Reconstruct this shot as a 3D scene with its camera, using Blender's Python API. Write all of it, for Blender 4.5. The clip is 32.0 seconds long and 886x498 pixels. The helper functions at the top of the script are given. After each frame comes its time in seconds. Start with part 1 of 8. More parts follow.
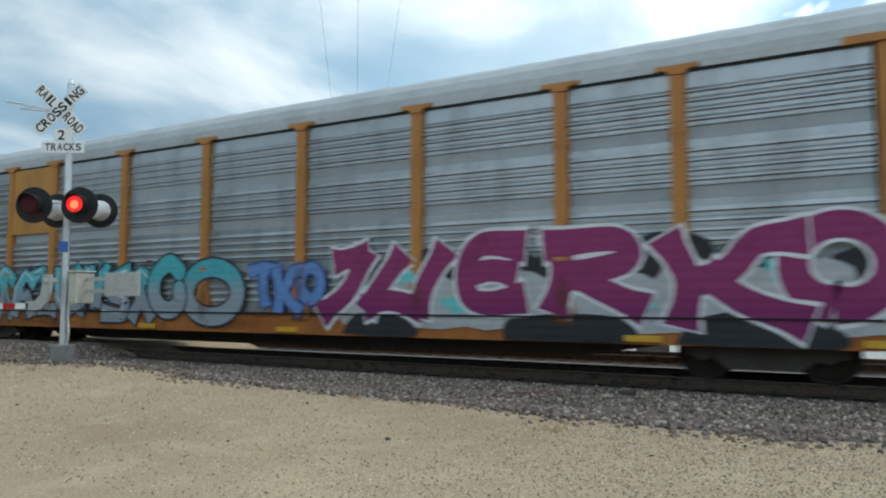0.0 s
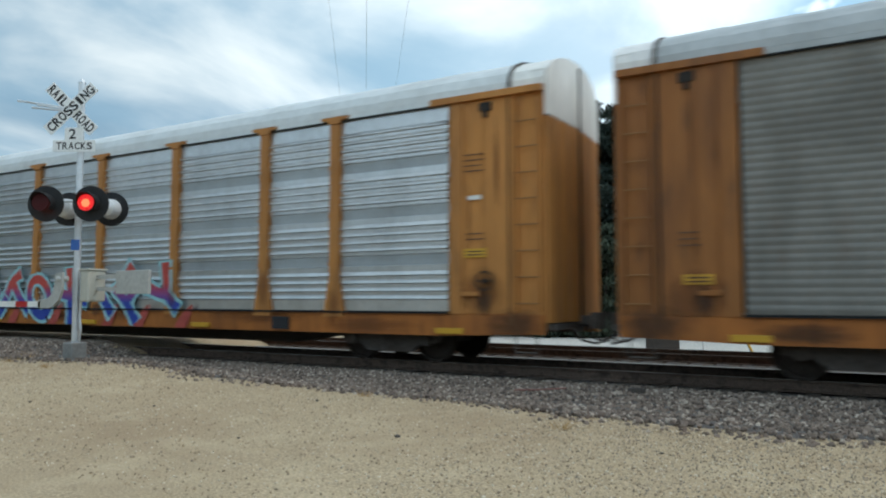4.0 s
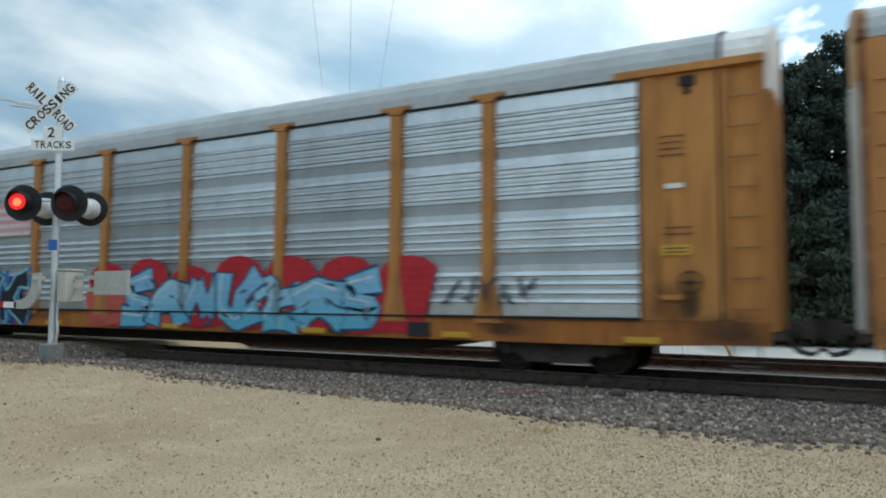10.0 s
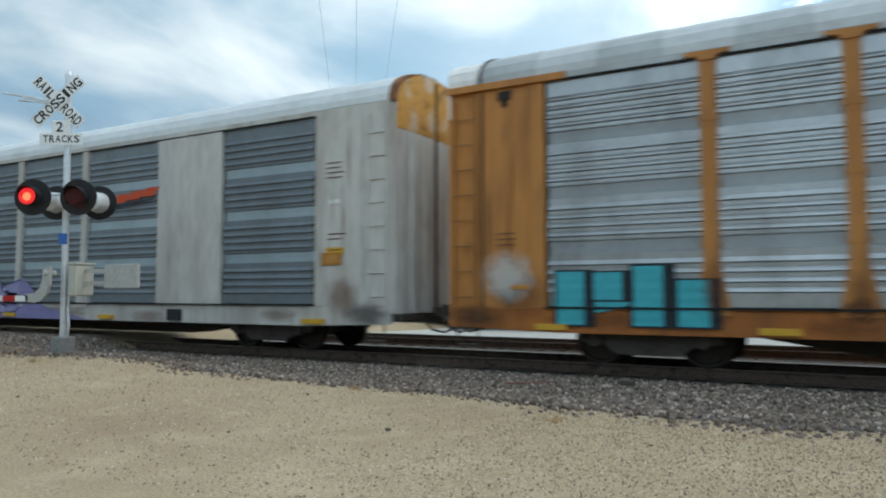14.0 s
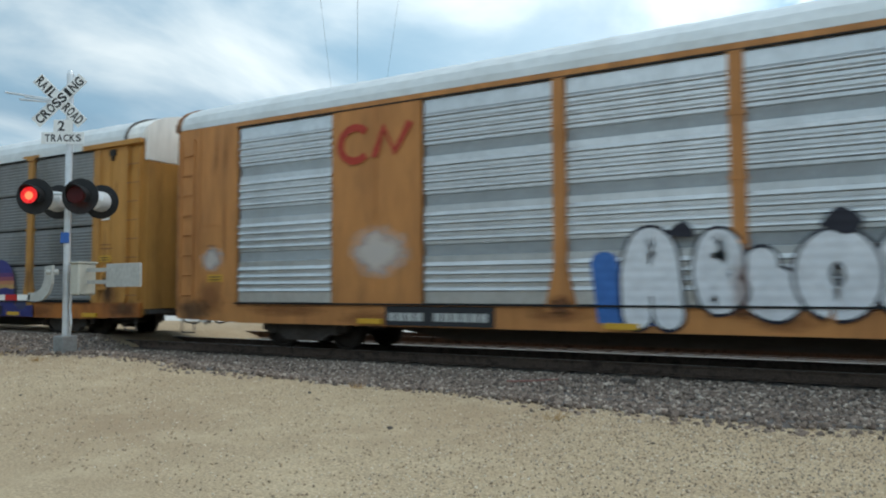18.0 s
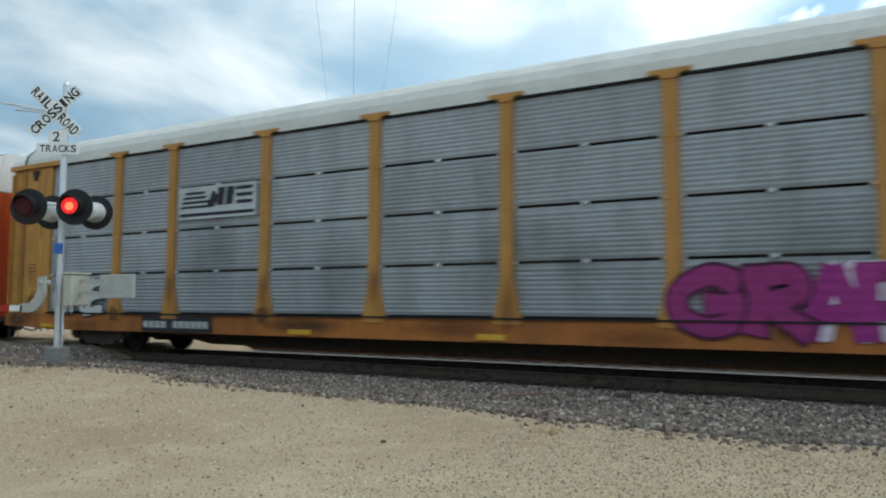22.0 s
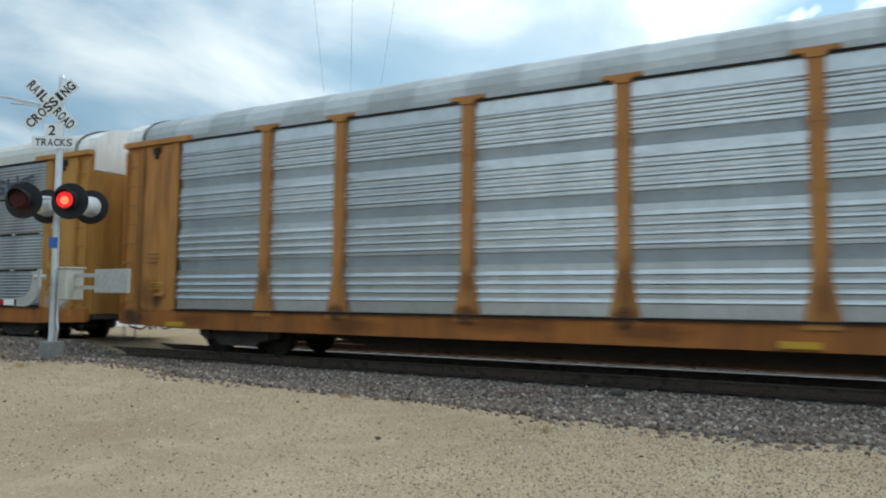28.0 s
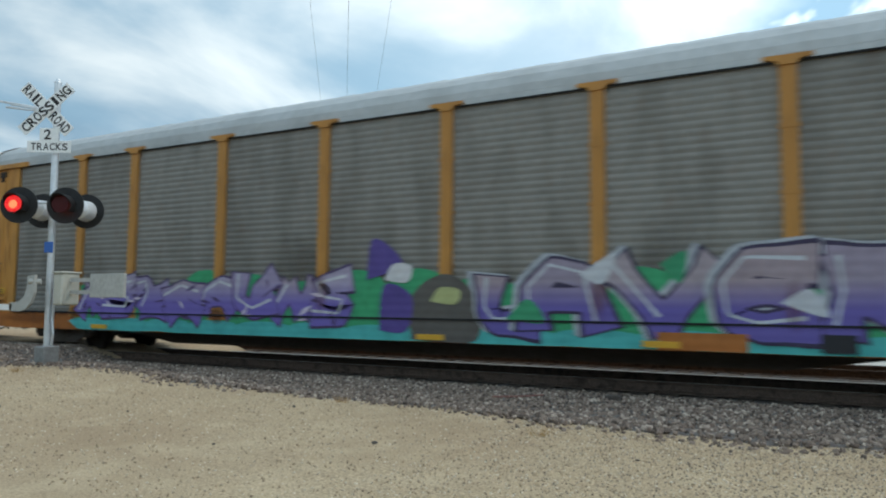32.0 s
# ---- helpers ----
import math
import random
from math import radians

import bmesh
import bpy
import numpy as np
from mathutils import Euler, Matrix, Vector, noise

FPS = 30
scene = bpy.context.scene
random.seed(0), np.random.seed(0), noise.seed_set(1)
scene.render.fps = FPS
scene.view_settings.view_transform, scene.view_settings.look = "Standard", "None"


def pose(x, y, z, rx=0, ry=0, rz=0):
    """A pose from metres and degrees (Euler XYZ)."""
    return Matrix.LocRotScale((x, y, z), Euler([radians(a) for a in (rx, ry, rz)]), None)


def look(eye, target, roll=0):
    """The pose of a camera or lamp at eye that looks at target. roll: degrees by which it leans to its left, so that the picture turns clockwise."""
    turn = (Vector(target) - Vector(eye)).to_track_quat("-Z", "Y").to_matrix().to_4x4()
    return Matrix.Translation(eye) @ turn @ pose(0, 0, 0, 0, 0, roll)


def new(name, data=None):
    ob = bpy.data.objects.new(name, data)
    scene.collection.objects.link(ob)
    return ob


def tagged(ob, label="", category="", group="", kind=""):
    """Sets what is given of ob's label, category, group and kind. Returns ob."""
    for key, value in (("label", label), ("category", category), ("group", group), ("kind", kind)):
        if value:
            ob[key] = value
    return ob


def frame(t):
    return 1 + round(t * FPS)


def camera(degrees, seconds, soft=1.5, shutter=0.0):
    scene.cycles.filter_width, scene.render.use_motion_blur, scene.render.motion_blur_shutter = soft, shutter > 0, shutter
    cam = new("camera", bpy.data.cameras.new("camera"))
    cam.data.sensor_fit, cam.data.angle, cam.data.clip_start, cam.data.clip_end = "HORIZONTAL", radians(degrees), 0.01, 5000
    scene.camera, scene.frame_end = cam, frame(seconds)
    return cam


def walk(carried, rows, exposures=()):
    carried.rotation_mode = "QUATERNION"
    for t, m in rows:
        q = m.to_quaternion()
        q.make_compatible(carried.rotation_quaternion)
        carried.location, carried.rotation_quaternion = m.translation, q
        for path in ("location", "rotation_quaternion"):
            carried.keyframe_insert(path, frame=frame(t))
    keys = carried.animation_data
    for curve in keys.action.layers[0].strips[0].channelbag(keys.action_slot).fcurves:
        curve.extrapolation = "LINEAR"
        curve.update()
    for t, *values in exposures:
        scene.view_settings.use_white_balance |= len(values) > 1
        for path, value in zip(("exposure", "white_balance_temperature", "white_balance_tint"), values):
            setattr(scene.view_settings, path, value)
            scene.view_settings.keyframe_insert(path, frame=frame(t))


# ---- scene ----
EYE = (0.0, 0.0, 1.6)
cam = camera(64.0, 32.0, 2.0, 0.2)
# seconds, tilt, lean, turn of the hand-held camera, which stands on one spot
VIEW = (
    (0, 94.192, -0.048, 28.957), (0.5, 94.237, 0.309, 29.131), (1, 94.386, 0.419, 28.974),
    (1.5, 94.119, 0.147, 29.390), (2, 94.077, 0.196, 29.538), (2.5, 94.052, 0.183, 30.023),
    (4.5, 93.979, -0.021, 29.636), (5, 93.861, 0.114, 30.716), (5.5, 93.587, 0.075, 30.562),
    (6, 94.012, 0.045, 30.118), (6.5, 94.188, -0.155, 29.957), (7, 93.957, -0.028, 29.768),
    (7.5, 93.946, 0.036, 29.491), (8, 93.827, -0.223, 29.021), (8.5, 94.017, -0.370, 28.482),
    (9, 94.297, -0.573, 28.386), (9.5, 94.427, -0.583, 28.380), (10, 94.235, -0.328, 28.262),
    (10.5, 94.003, -0.178, 28.543), (11, 93.975, -0.045, 28.713), (11.5, 93.517, -0.047, 28.704),
    (12, 93.550, -0.035, 28.617), (12.5, 93.508, -0.078, 28.089), (13, 93.534, -0.206, 28.200),
    (13.5, 93.603, -0.073, 28.841), (14, 93.472, 0.114, 28.924), (14.5, 93.351, 0.035, 28.859),
    (16.5, 94.127, -0.167, 28.515), (17, 94.158, -0.345, 28.517), (17.5, 93.802, -0.132, 28.532),
    (18, 93.336, 0.208, 29.061), (18.5, 93.355, 0.115, 28.724), (19, 93.456, -0.096, 29.067),
    (19.5, 93.469, -0.269, 28.976), (20, 93.864, -0.458, 28.121), (20.5, 94.319, -0.106, 27.874),
    (21, 94.197, -0.039, 27.968), (21.5, 94.445, -0.250, 28.179), (22, 94.386, -0.111, 28.621),
    (22.5, 94.396, -0.064, 28.767), (23, 94.392, -0.026, 28.958), (23.5, 94.411, -0.422, 29.130),
    (24, 94.222, -0.162, 29.176), (24.5, 94.164, -0.337, 29.297), (25, 94.408, -0.252, 28.866),
    (25.5, 94.553, -0.209, 28.621), (26, 94.213, -0.204, 28.712), (26.5, 93.763, 0.035, 28.693),
    (28.5, 94.238, -0.641, 28.197), (29, 94.196, -0.233, 27.964), (29.5, 94.420, -0.171, 28.354),
    (30, 94.357, -0.095, 28.337), (30.5, 94.395, -0.152, 28.180), (31, 94.358, -0.347, 28.128),
    (31.5, 94.352, -0.430, 28.066), (32, 94.490, -0.439, 27.995),
)

walk(cam, [(t, pose(*EYE, a, b, c)) for t, a, b, c in VIEW])

# ---------------------------------------------------------------- light
SUN_TURN, SUN_UP = radians(65), radians(50)
world = bpy.data.worlds.new("sky")
scene.world = world
world.use_nodes = True
wn, wl = world.node_tree.nodes, world.node_tree.links
wn.clear()
sky = wn.new("ShaderNodeTexSky")
sky.sky_type, sky.sun_disc = "NISHITA", False
sky.sun_elevation, sky.sun_rotation = SUN_UP, SUN_TURN
sky.air_density, sky.dust_density, sky.ozone_density = 1.0, 1.5, 1.0
coord = wn.new("ShaderNodeTexCoord")
sep = wn.new("ShaderNodeSeparateXYZ")
wl.new(coord.outputs["Generated"], sep.inputs[0])


def wmath(op, a, b=0.0):
    n = wn.new("ShaderNodeMath")
    n.operation = op
    for i, v in enumerate((a, b)):
        if isinstance(v, (int, float)):
            n.inputs[i].default_value = v
        else:
            wl.new(v, n.inputs[i])
    return n.outputs[0]


# a cloud deck: directions are laid out on a plane overhead
lift = wmath("ADD", wmath("MAXIMUM", sep.outputs[2], 0.0), 0.16)
flat = wn.new("ShaderNodeCombineXYZ")
wl.new(wmath("DIVIDE", sep.outputs[0], lift), flat.inputs[0])
wl.new(wmath("DIVIDE", sep.outputs[1], lift), flat.inputs[1])


def cloud(scale, detail, rough, lo, hi, stretch, shift):
    m = wn.new("ShaderNodeMapping")
    m.inputs["Scale"].default_value = stretch
    m.inputs["Location"].default_value = shift
    m.inputs["Rotation"].default_value = (0, 0, 0.5)
    wl.new(flat.outputs[0], m.inputs[0])
    n = wn.new("ShaderNodeTexNoise")
    n.inputs["Scale"].default_value, n.inputs["Detail"].default_value = scale, detail
    n.inputs["Roughness"].default_value, n.inputs["Distortion"].default_value = rough, 0.3
    wl.new(m.outputs[0], n.inputs["Vector"])
    r = wn.new("ShaderNodeMapRange")
    r.interpolation_type = "SMOOTHSTEP"
    r.inputs[1].default_value, r.inputs[2].default_value = lo, hi
    wl.new(n.outputs["Fac"], r.inputs[0])
    return r.outputs[0]


veil = cloud(0.8, 4, 0.5, 0.10, 0.50, (1.0, 0.55, 1), (3.1, 0.4, 0))
puffs = cloud(1.5, 6, 0.52, 0.38, 0.74, (1.0, 0.7, 1), (0.7, 2.2, 0))
mix_veil = wn.new("ShaderNodeMixRGB")
mix_veil.inputs[2].default_value = (4.0, 6.6, 8.7, 1)
wl.new(wmath("MULTIPLY", veil, 0.95), mix_veil.inputs[0])
wl.new(sky.outputs[0], mix_veil.inputs[1])
mix_puff = wn.new("ShaderNodeMixRGB")
mix_puff.inputs[2].default_value = (11.4, 12.8, 13.3, 1)


def rise(lo, hi, most):
    r = wn.new("ShaderNodeMapRange")
    r.interpolation_type = "SMOOTHSTEP"
    for k, v in enumerate((lo, hi, 0.0, most)):
        r.inputs[k + 1].default_value = v
    wl.new(sep.outputs[0], r.inputs[0])
    return r.outputs[0]


# a thicker bank of cloud beside the veiled sun
bank = wmath("SUBTRACT", rise(-0.62, -0.25, 0.28), rise(-0.08, 0.14, 0.28))
# and past it a gap of blue with small broken puffs
flecks = wmath("MULTIPLY", cloud(6.5, 3, 0.55, 0.47, 0.60, (1.0, 0.55, 1), (1.3, 4.1, 0)), rise(-0.14, 0.02, 0.85))
open_sky = wmath("MAXIMUM", wmath("SUBTRACT", wmath("ADD", puffs, bank), rise(-0.12, 0.04, 0.75)), flecks)
wl.new(wmath("MINIMUM", open_sky, 1.0), mix_puff.inputs[0])
wl.new(mix_veil.outputs[0], mix_puff.inputs[1])
back = wn.new("ShaderNodeBackground")
back.inputs[1].default_value = 0.085
# the deck is brighter towards the veiled sun
bright = wmath("MINIMUM", wmath("MAXIMUM", wmath("ADD", wmath("MULTIPLY", sep.outputs[0], 0.55), 1.19), 0.72), 1.14)
glow = wn.new("ShaderNodeMixRGB")
glow.blend_type, glow.inputs[0].default_value = "MULTIPLY", 1.0
wl.new(mix_puff.outputs[0], glow.inputs[1])
wl.new(bright, glow.inputs[2])
wl.new(glow.outputs[0], back.inputs[0])
wout = wn.new("ShaderNodeOutputWorld")
wl.new(back.outputs[0], wout.inputs[0])

sun_data = bpy.data.lights.new("sun", "SUN")
sun_data.energy, sun_data.angle, sun_data.color = 0.85, radians(35), (1.0, 0.91, 0.78)
sun = new("sun", sun_data)
sun.matrix_world = look((30 * math.sin(SUN_TURN), 30 * math.cos(SUN_TURN), 30 * math.tan(SUN_UP)), (0, 0, 0))
scene.view_settings.exposure = 0.25

# ---------------------------------------------------------------- materials


def material(name, base, rough=0.7, metal=0.0, spots=(), grain=(30.0, 0.12), bump=(60.0, 0.15), stretch=(1, 1, 1),
             vary=0.0, glow=None, scratch=None):
    """base colour with fine grain; spots: (scale, low, high, colour, amount) stains at object scale; bump: (scale, strength)."""
    m = bpy.data.materials.new(name)
    m.use_nodes = True
    nt = m.node_tree
    b = nt.nodes["Principled BSDF"]
    tc = nt.nodes.new("ShaderNodeTexCoord")
    mp = nt.nodes.new("ShaderNodeMapping")
    mp.inputs["Scale"].default_value = stretch
    nt.links.new(tc.outputs["Object"], mp.inputs[0])

    def noise_at(scale, detail=5, vec=None):
        n = nt.nodes.new("ShaderNodeTexNoise")
        n.inputs["Scale"].default_value, n.inputs["Detail"].default_value = scale, detail
        nt.links.new(vec or mp.outputs[0], n.inputs["Vector"])
        return n.outputs["Fac"]

    def ramp(fac, lo, hi, a, c):
        r = nt.nodes.new("ShaderNodeMapRange")
        for i, v in enumerate((lo, hi, a, c)):
            r.inputs[i + 1].default_value = v
        nt.links.new(fac, r.inputs[0])
        return r.outputs[0]

    def blend(kind, fac, a, c):
        x = nt.nodes.new("ShaderNodeMixRGB")
        x.blend_type = kind
        for i, v in enumerate((fac, a, c)):
            if hasattr(v, "is_output"):
                nt.links.new(v, x.inputs[i])
            else:
                x.inputs[i].default_value = v if i == 0 else (*v, 1)
        return x.outputs[0]

    g = ramp(noise_at(grain[0]), 0.3, 0.7, 1 - grain[1], 1 + grain[1])
    val = nt.nodes.new("ShaderNodeCombineXYZ")
    for i in range(3):
        nt.links.new(g, val.inputs[i])
    col = blend("MULTIPLY", 1.0, base, val.outputs[0])
    for scale, lo, hi, tint, amount in spots:
        col = blend("MIX", ramp(noise_at(scale, 7), lo, hi, 0.0, amount), col, tint)
    if vary:
        info = nt.nodes.new("ShaderNodeObjectInfo")
        v = ramp(info.outputs["Random"], 0, 1, 1 - vary, 1 + vary)
        cv = nt.nodes.new("ShaderNodeCombineXYZ")
        for i in range(3):
            nt.links.new(v, cv.inputs[i])
        col = blend("MULTIPLY", 1.0, col, cv.outputs[0])
    nt.links.new(col, b.inputs["Base Color"])
    b.inputs["Metallic"].default_value = metal
    if rough > 0.5:
        b.inputs["Specular IOR Level"].default_value = 0.25
    spread = 0.1 if metal < 0.5 else 0.04
    nt.links.new(ramp(noise_at(grain[0] * 0.4), 0.3, 0.7, max(0.05, rough - spread), min(1, rough + spread)), b.inputs["Roughness"])
    if bump:
        bp = nt.nodes.new("ShaderNodeBump")
        bp.inputs["Strength"].default_value, bp.inputs["Distance"].default_value = bump[1], 0.02
        nt.links.new(noise_at(bump[0]), bp.inputs["Height"])
        nt.links.new(bp.outputs[0], b.inputs["Normal"])
    if glow:
        b.inputs["Emission Color"].default_value = (*glow[:3], 1)
        b.inputs["Emission Strength"].default_value = glow[3]
    return m


RUST, SOOT = (0.15, 0.06, 0.026), (0.03, 0.027, 0.024)
STREAK = (1.0, 1.0, 0.22)


def car_paint(name, base, dirt=0.5):
    return material(name, base, 0.55, 0.0, ((0.45, 0.48, 0.72, (base[0] * 0.62, base[1] * 0.57, base[2] * 0.66), 0.38), (1.4, 0.46, 0.72, RUST, 0.6 * dirt), (6.0, 0.55, 0.8, SOOT, 0.5 * dirt)),
                    (9.0, 0.10), (40.0, 0.06), STREAK)


def screen_paint(name, base, dirt=0.5, metal=0.8):
    return material(name, base, 0.58 if metal < 0.5 else 0.33, metal, ((1.1, 0.45, 0.75, (0.10, 0.09, 0.075), 0.7 * dirt), (3.5, 0.58, 0.8, RUST, 0.35 * dirt)),
                    (14.0, 0.12), (90.0, 0.08) if metal < 0.5 else None, (1.7, 1, 0.55), 0.13)


PAINT = {
    "yellow": car_paint("yellow_paint", (0.51, 0.22, 0.06), 0.8),
    "rust_yellow": car_paint("rusty_yellow_paint", (0.32, 0.125, 0.036), 1.3),
    "gold": car_paint("gold_paint", (0.49, 0.235, 0.058), 0.6),
    "bright_yellow": car_paint("bright_yellow_paint", (0.62, 0.36, 0.12), 0.4),
    "amber": car_paint("amber_paint", (0.44, 0.185, 0.036), 0.5),
    "tan": car_paint("tan_paint", (0.52, 0.225, 0.072), 0.6),
    "orange": car_paint("orange_paint", (0.63, 0.090, 0.018), 0.3),
    "deep_orange": car_paint("deep_orange_paint", (0.54, 0.080, 0.020), 0.4),
    "white": car_paint("white_paint", (0.56, 0.535, 0.49), 0.7),
}
SCREEN = {
    "silver": screen_paint("galvanised_screen", (0.57, 0.58, 0.585), 0.25),
    "blue_silver": screen_paint("blue_galvanised_screen", (0.56, 0.59, 0.61), 0.3),
    "grey": screen_paint("grey_screen", (0.395, 0.41, 0.42), 0.55),
    "dark": screen_paint("dirty_screen", (0.225, 0.213, 0.192), 0.8, 0.05),
    "sooty": screen_paint("sooty_screen", (0.135, 0.128, 0.114), 0.8, 0.05),
    "mid": screen_paint("mid_grey_screen", (0.31, 0.325, 0.335), 0.5, 0.05),
    "steel": screen_paint("steel_grey_screen", (0.21, 0.213, 0.212), 0.6, 0.05),
    "slate": screen_paint("slate_screen", (0.19, 0.215, 0.235), 0.4, 0.35),
}
# the recessed strips between the rib groups have their own colour
M_STRIP = screen_paint("dull_zinc_strip", (0.36, 0.39, 0.41), 0.3, 0.25)
M_PALESTRIP = screen_paint("pale_blue_strip", (0.36, 0.44, 0.48), 0.3, 0.25)
M_PALESCREEN = screen_paint("pale_green_sprayed_screen", (0.355, 0.38, 0.335), 0.45, 0.0)
M_PALEPOST = car_paint("pale_green_sprayed_post", (0.34, 0.365, 0.32), 0.3)
ROOF = {
    "grey": material("grey_roof", (0.42, 0.43, 0.43), 0.5, 0.25, ((0.8, 0.5, 0.75, (0.2, 0.2, 0.19), 0.5),), (6, 0.08), (30, 0.08)),
    "white": material("pale_roof", (0.66, 0.68, 0.68), 0.5, 0.15, ((0.8, 0.5, 0.75, (0.38, 0.37, 0.34), 0.5),), (6, 0.07), (30, 0.06)),
    "patched": material("paler_roof_sheet", (0.52, 0.53, 0.53), 0.5, 0.25, ((0.8, 0.5, 0.75, (0.3, 0.3, 0.29), 0.4),), (6, 0.08), (30, 0.06)),
    "cream": material("cream_roof", (0.62, 0.60, 0.55), 0.55, 0.1, ((0.8, 0.5, 0.75, (0.36, 0.34, 0.30), 0.4),), (6, 0.06), (30, 0.06)),
}
M_BLACK = material("black_steel", (0.10, 0.086, 0.076), 0.75, 0.2, ((3, 0.5, 0.8, (0.06, 0.04, 0.028), 0.6),), (20, 0.2))
M_RUNG = material("worn_rung", (0.46, 0.42, 0.37), 0.5, 0.2, (), (20, 0.15), None)
M_DARKRUNG = material("rusty_rung", (0.30, 0.15, 0.06), 0.6, 0.1, (), (20, 0.2), None)
M_SOOTBLACK = material("sooty_metal", (0.035, 0.03, 0.027), 0.8, 0.1, (), (20, 0.2), None)
M_INK = material("faded_label_ink", (0.13, 0.07, 0.045), 0.7, 0, (), (20, 0.3), None)
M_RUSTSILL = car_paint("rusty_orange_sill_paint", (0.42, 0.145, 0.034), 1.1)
M_CLIP = material("pale_slot_clip", (0.55, 0.55, 0.54), 0.5, 0.2, (), (20, 0.1), None)
M_GALV_PAPER = material("pale_paper", (0.52, 0.56, 0.56), 0.8, 0, (), (20, 0.1), None)
# black for door seams, and for shade in gaps and behind the screens
M_SLOT = material("dark_slot", (0.02, 0.02, 0.02), 0.9, 0, (), (20, 0.1), None)
M_ENDWHITE = car_paint("white_end_paint", (0.80, 0.78, 0.74), 0.25)
M_ENDGREY = car_paint("galvanised_end", (0.68, 0.67, 0.63), 0.6)
M_PEELING = material("peeling_yellow_paint", (0.58, 0.30, 0.07), 0.6, 0, ((1.6, 0.52, 0.60, (0.60, 0.50, 0.40), 0.7), (3.0, 0.55, 0.68, RUST, 0.7)), (10, 0.1), (40, 0.08))
M_RUSTEDGE = material("rusted_edge", (0.26, 0.12, 0.06), 0.8, 0, ((3.0, 0.45, 0.62, (0.10, 0.045, 0.025), 0.8), (5.0, 0.55, 0.7, (0.42, 0.24, 0.12), 0.7)), (14, 0.2), (30, 0.2))
M_STENCIL = material("faded_stencil", (0.44, 0.44, 0.42), 0.6, 0, (), (30, 0.2), None)
M_WHITE = material("white_marking", (0.75, 0.74, 0.70), 0.6, 0, (), (30, 0.08), None)
M_WARN = material("warning_plate_yellow", (0.66, 0.32, 0.02), 0.5, 0, ((3.0, 0.5, 0.75, (0.30, 0.12, 0.03), 0.5),), (12, 0.12), None)
M_YELLOW = material("reflector_yellow", (0.62, 0.34, 0.026), 0.45, 0, (), (30, 0.1), None)
M_PLATE = material("black_plate", (0.03, 0.03, 0.033), 0.6, 0, (), (30, 0.1), None)
M_WHEEL = material("wheel_steel", (0.05, 0.04, 0.034), 0.6, 0.5, (), (15, 0.2))
M_RAIL = material("rusty_rail", (0.11, 0.078, 0.062), 0.8, 0.2, ((6, 0.5, 0.7, (0.03, 0.022, 0.018), 0.7),), (30, 0.25))
M_HEAD = material("polished_railhead", (0.36, 0.34, 0.32), 0.38, 0.9, (), (20, 0.1), None)
M_TIE = material("creosoted_tie", (0.085, 0.068, 0.056), 0.9, 0, ((2, 0.5, 0.75, (0.14, 0.12, 0.10), 0.7),), (25, 0.3), (30, 0.5), (0.3, 3, 1))
M_GALV = material("galvanised_mast", (0.62, 0.64, 0.66), 0.4, 0.5, ((2, 0.55, 0.8, (0.4, 0.4, 0.39), 0.5),), (12, 0.08), (50, 0.04))
M_SIGN = material("white_sign", (0.78, 0.78, 0.77), 0.5, 0, ((3, 0.55, 0.8, (0.5, 0.49, 0.46), 0.35),), (20, 0.05), None)
M_LETTER = material("black_lettering", (0.02, 0.02, 0.022), 0.6, 0, (), (30, 0.1), None)
M_HOOD = material("black_hood", (0.02, 0.02, 0.021), 0.6, 0, (), (20, 0.2), None)

# ---------------------------------------------------------------- mesh helpers


def box(bm, x0, x1, y0, y1, z0, z1, bevel=0.0):
    r = bmesh.ops.create_cube(bm, size=1.0, matrix=Matrix.Translation(((x0 + x1) / 2, (y0 + y1) / 2, (z0 + z1) / 2)) @ Matrix.Diagonal((x1 - x0, y1 - y0, z1 - z0, 1)))
    if bevel:
        edges = {e for v in r["verts"] for e in v.link_edges}
        bmesh.ops.bevel(bm, geom=list(edges), offset=bevel, segments=1, affect="EDGES")
    return bm


def rod(bm, a, b, r, seg=8, r2=None):
    a, b = Vector(a), Vector(b)
    m = Matrix.Translation((a + b) / 2) @ (b - a).to_track_quat("Z", "Y").to_matrix().to_4x4()
    bmesh.ops.create_cone(bm, cap_ends=True, segments=seg, radius1=r, radius2=r if r2 is None else r2, depth=(b - a).length, matrix=m)
    return bm


def prism(bm, outline, x0, x1, axis="x"):
    """A closed outline of (u, v) pairs pushed from x0 to x1 along an axis."""
    def at(u, v, w):
        return (w, u, v) if axis == "x" else (u, w, v) if axis == "y" else (u, v, w)
    a = [bm.verts.new(at(u, v, x0)) for u, v in outline]
    b = [bm.verts.new(at(u, v, x1)) for u, v in outline]
    n = len(outline)
    for i in range(n):
        bm.faces.new((a[i], a[(i + 1) % n], b[(i + 1) % n], b[i]))
    bm.faces.new(a[::-1])
    bm.faces.new(b)
    return bm


def mesh_of(name, bm, *mats):
    bmesh.ops.recalc_face_normals(bm, faces=bm.faces)
    me = bpy.data.meshes.new(name)
    bm.to_mesh(me)
    bm.free()
    for m in mats:
        me.materials.append(m)
    return me


def child(name, me, parent, mat=None, label=""):
    ob = new(name, me)
    ob.parent = parent
    if mat:
        if not me.materials:
            me.materials.append(None)
        ob.material_slots[0].link = "OBJECT"
        ob.material_slots[0].material = mat
    return tagged(ob, label)


def part(name, bm, mat, parent, label=""):
    return child(name, mesh_of(name, bm, mat), parent, None, label)


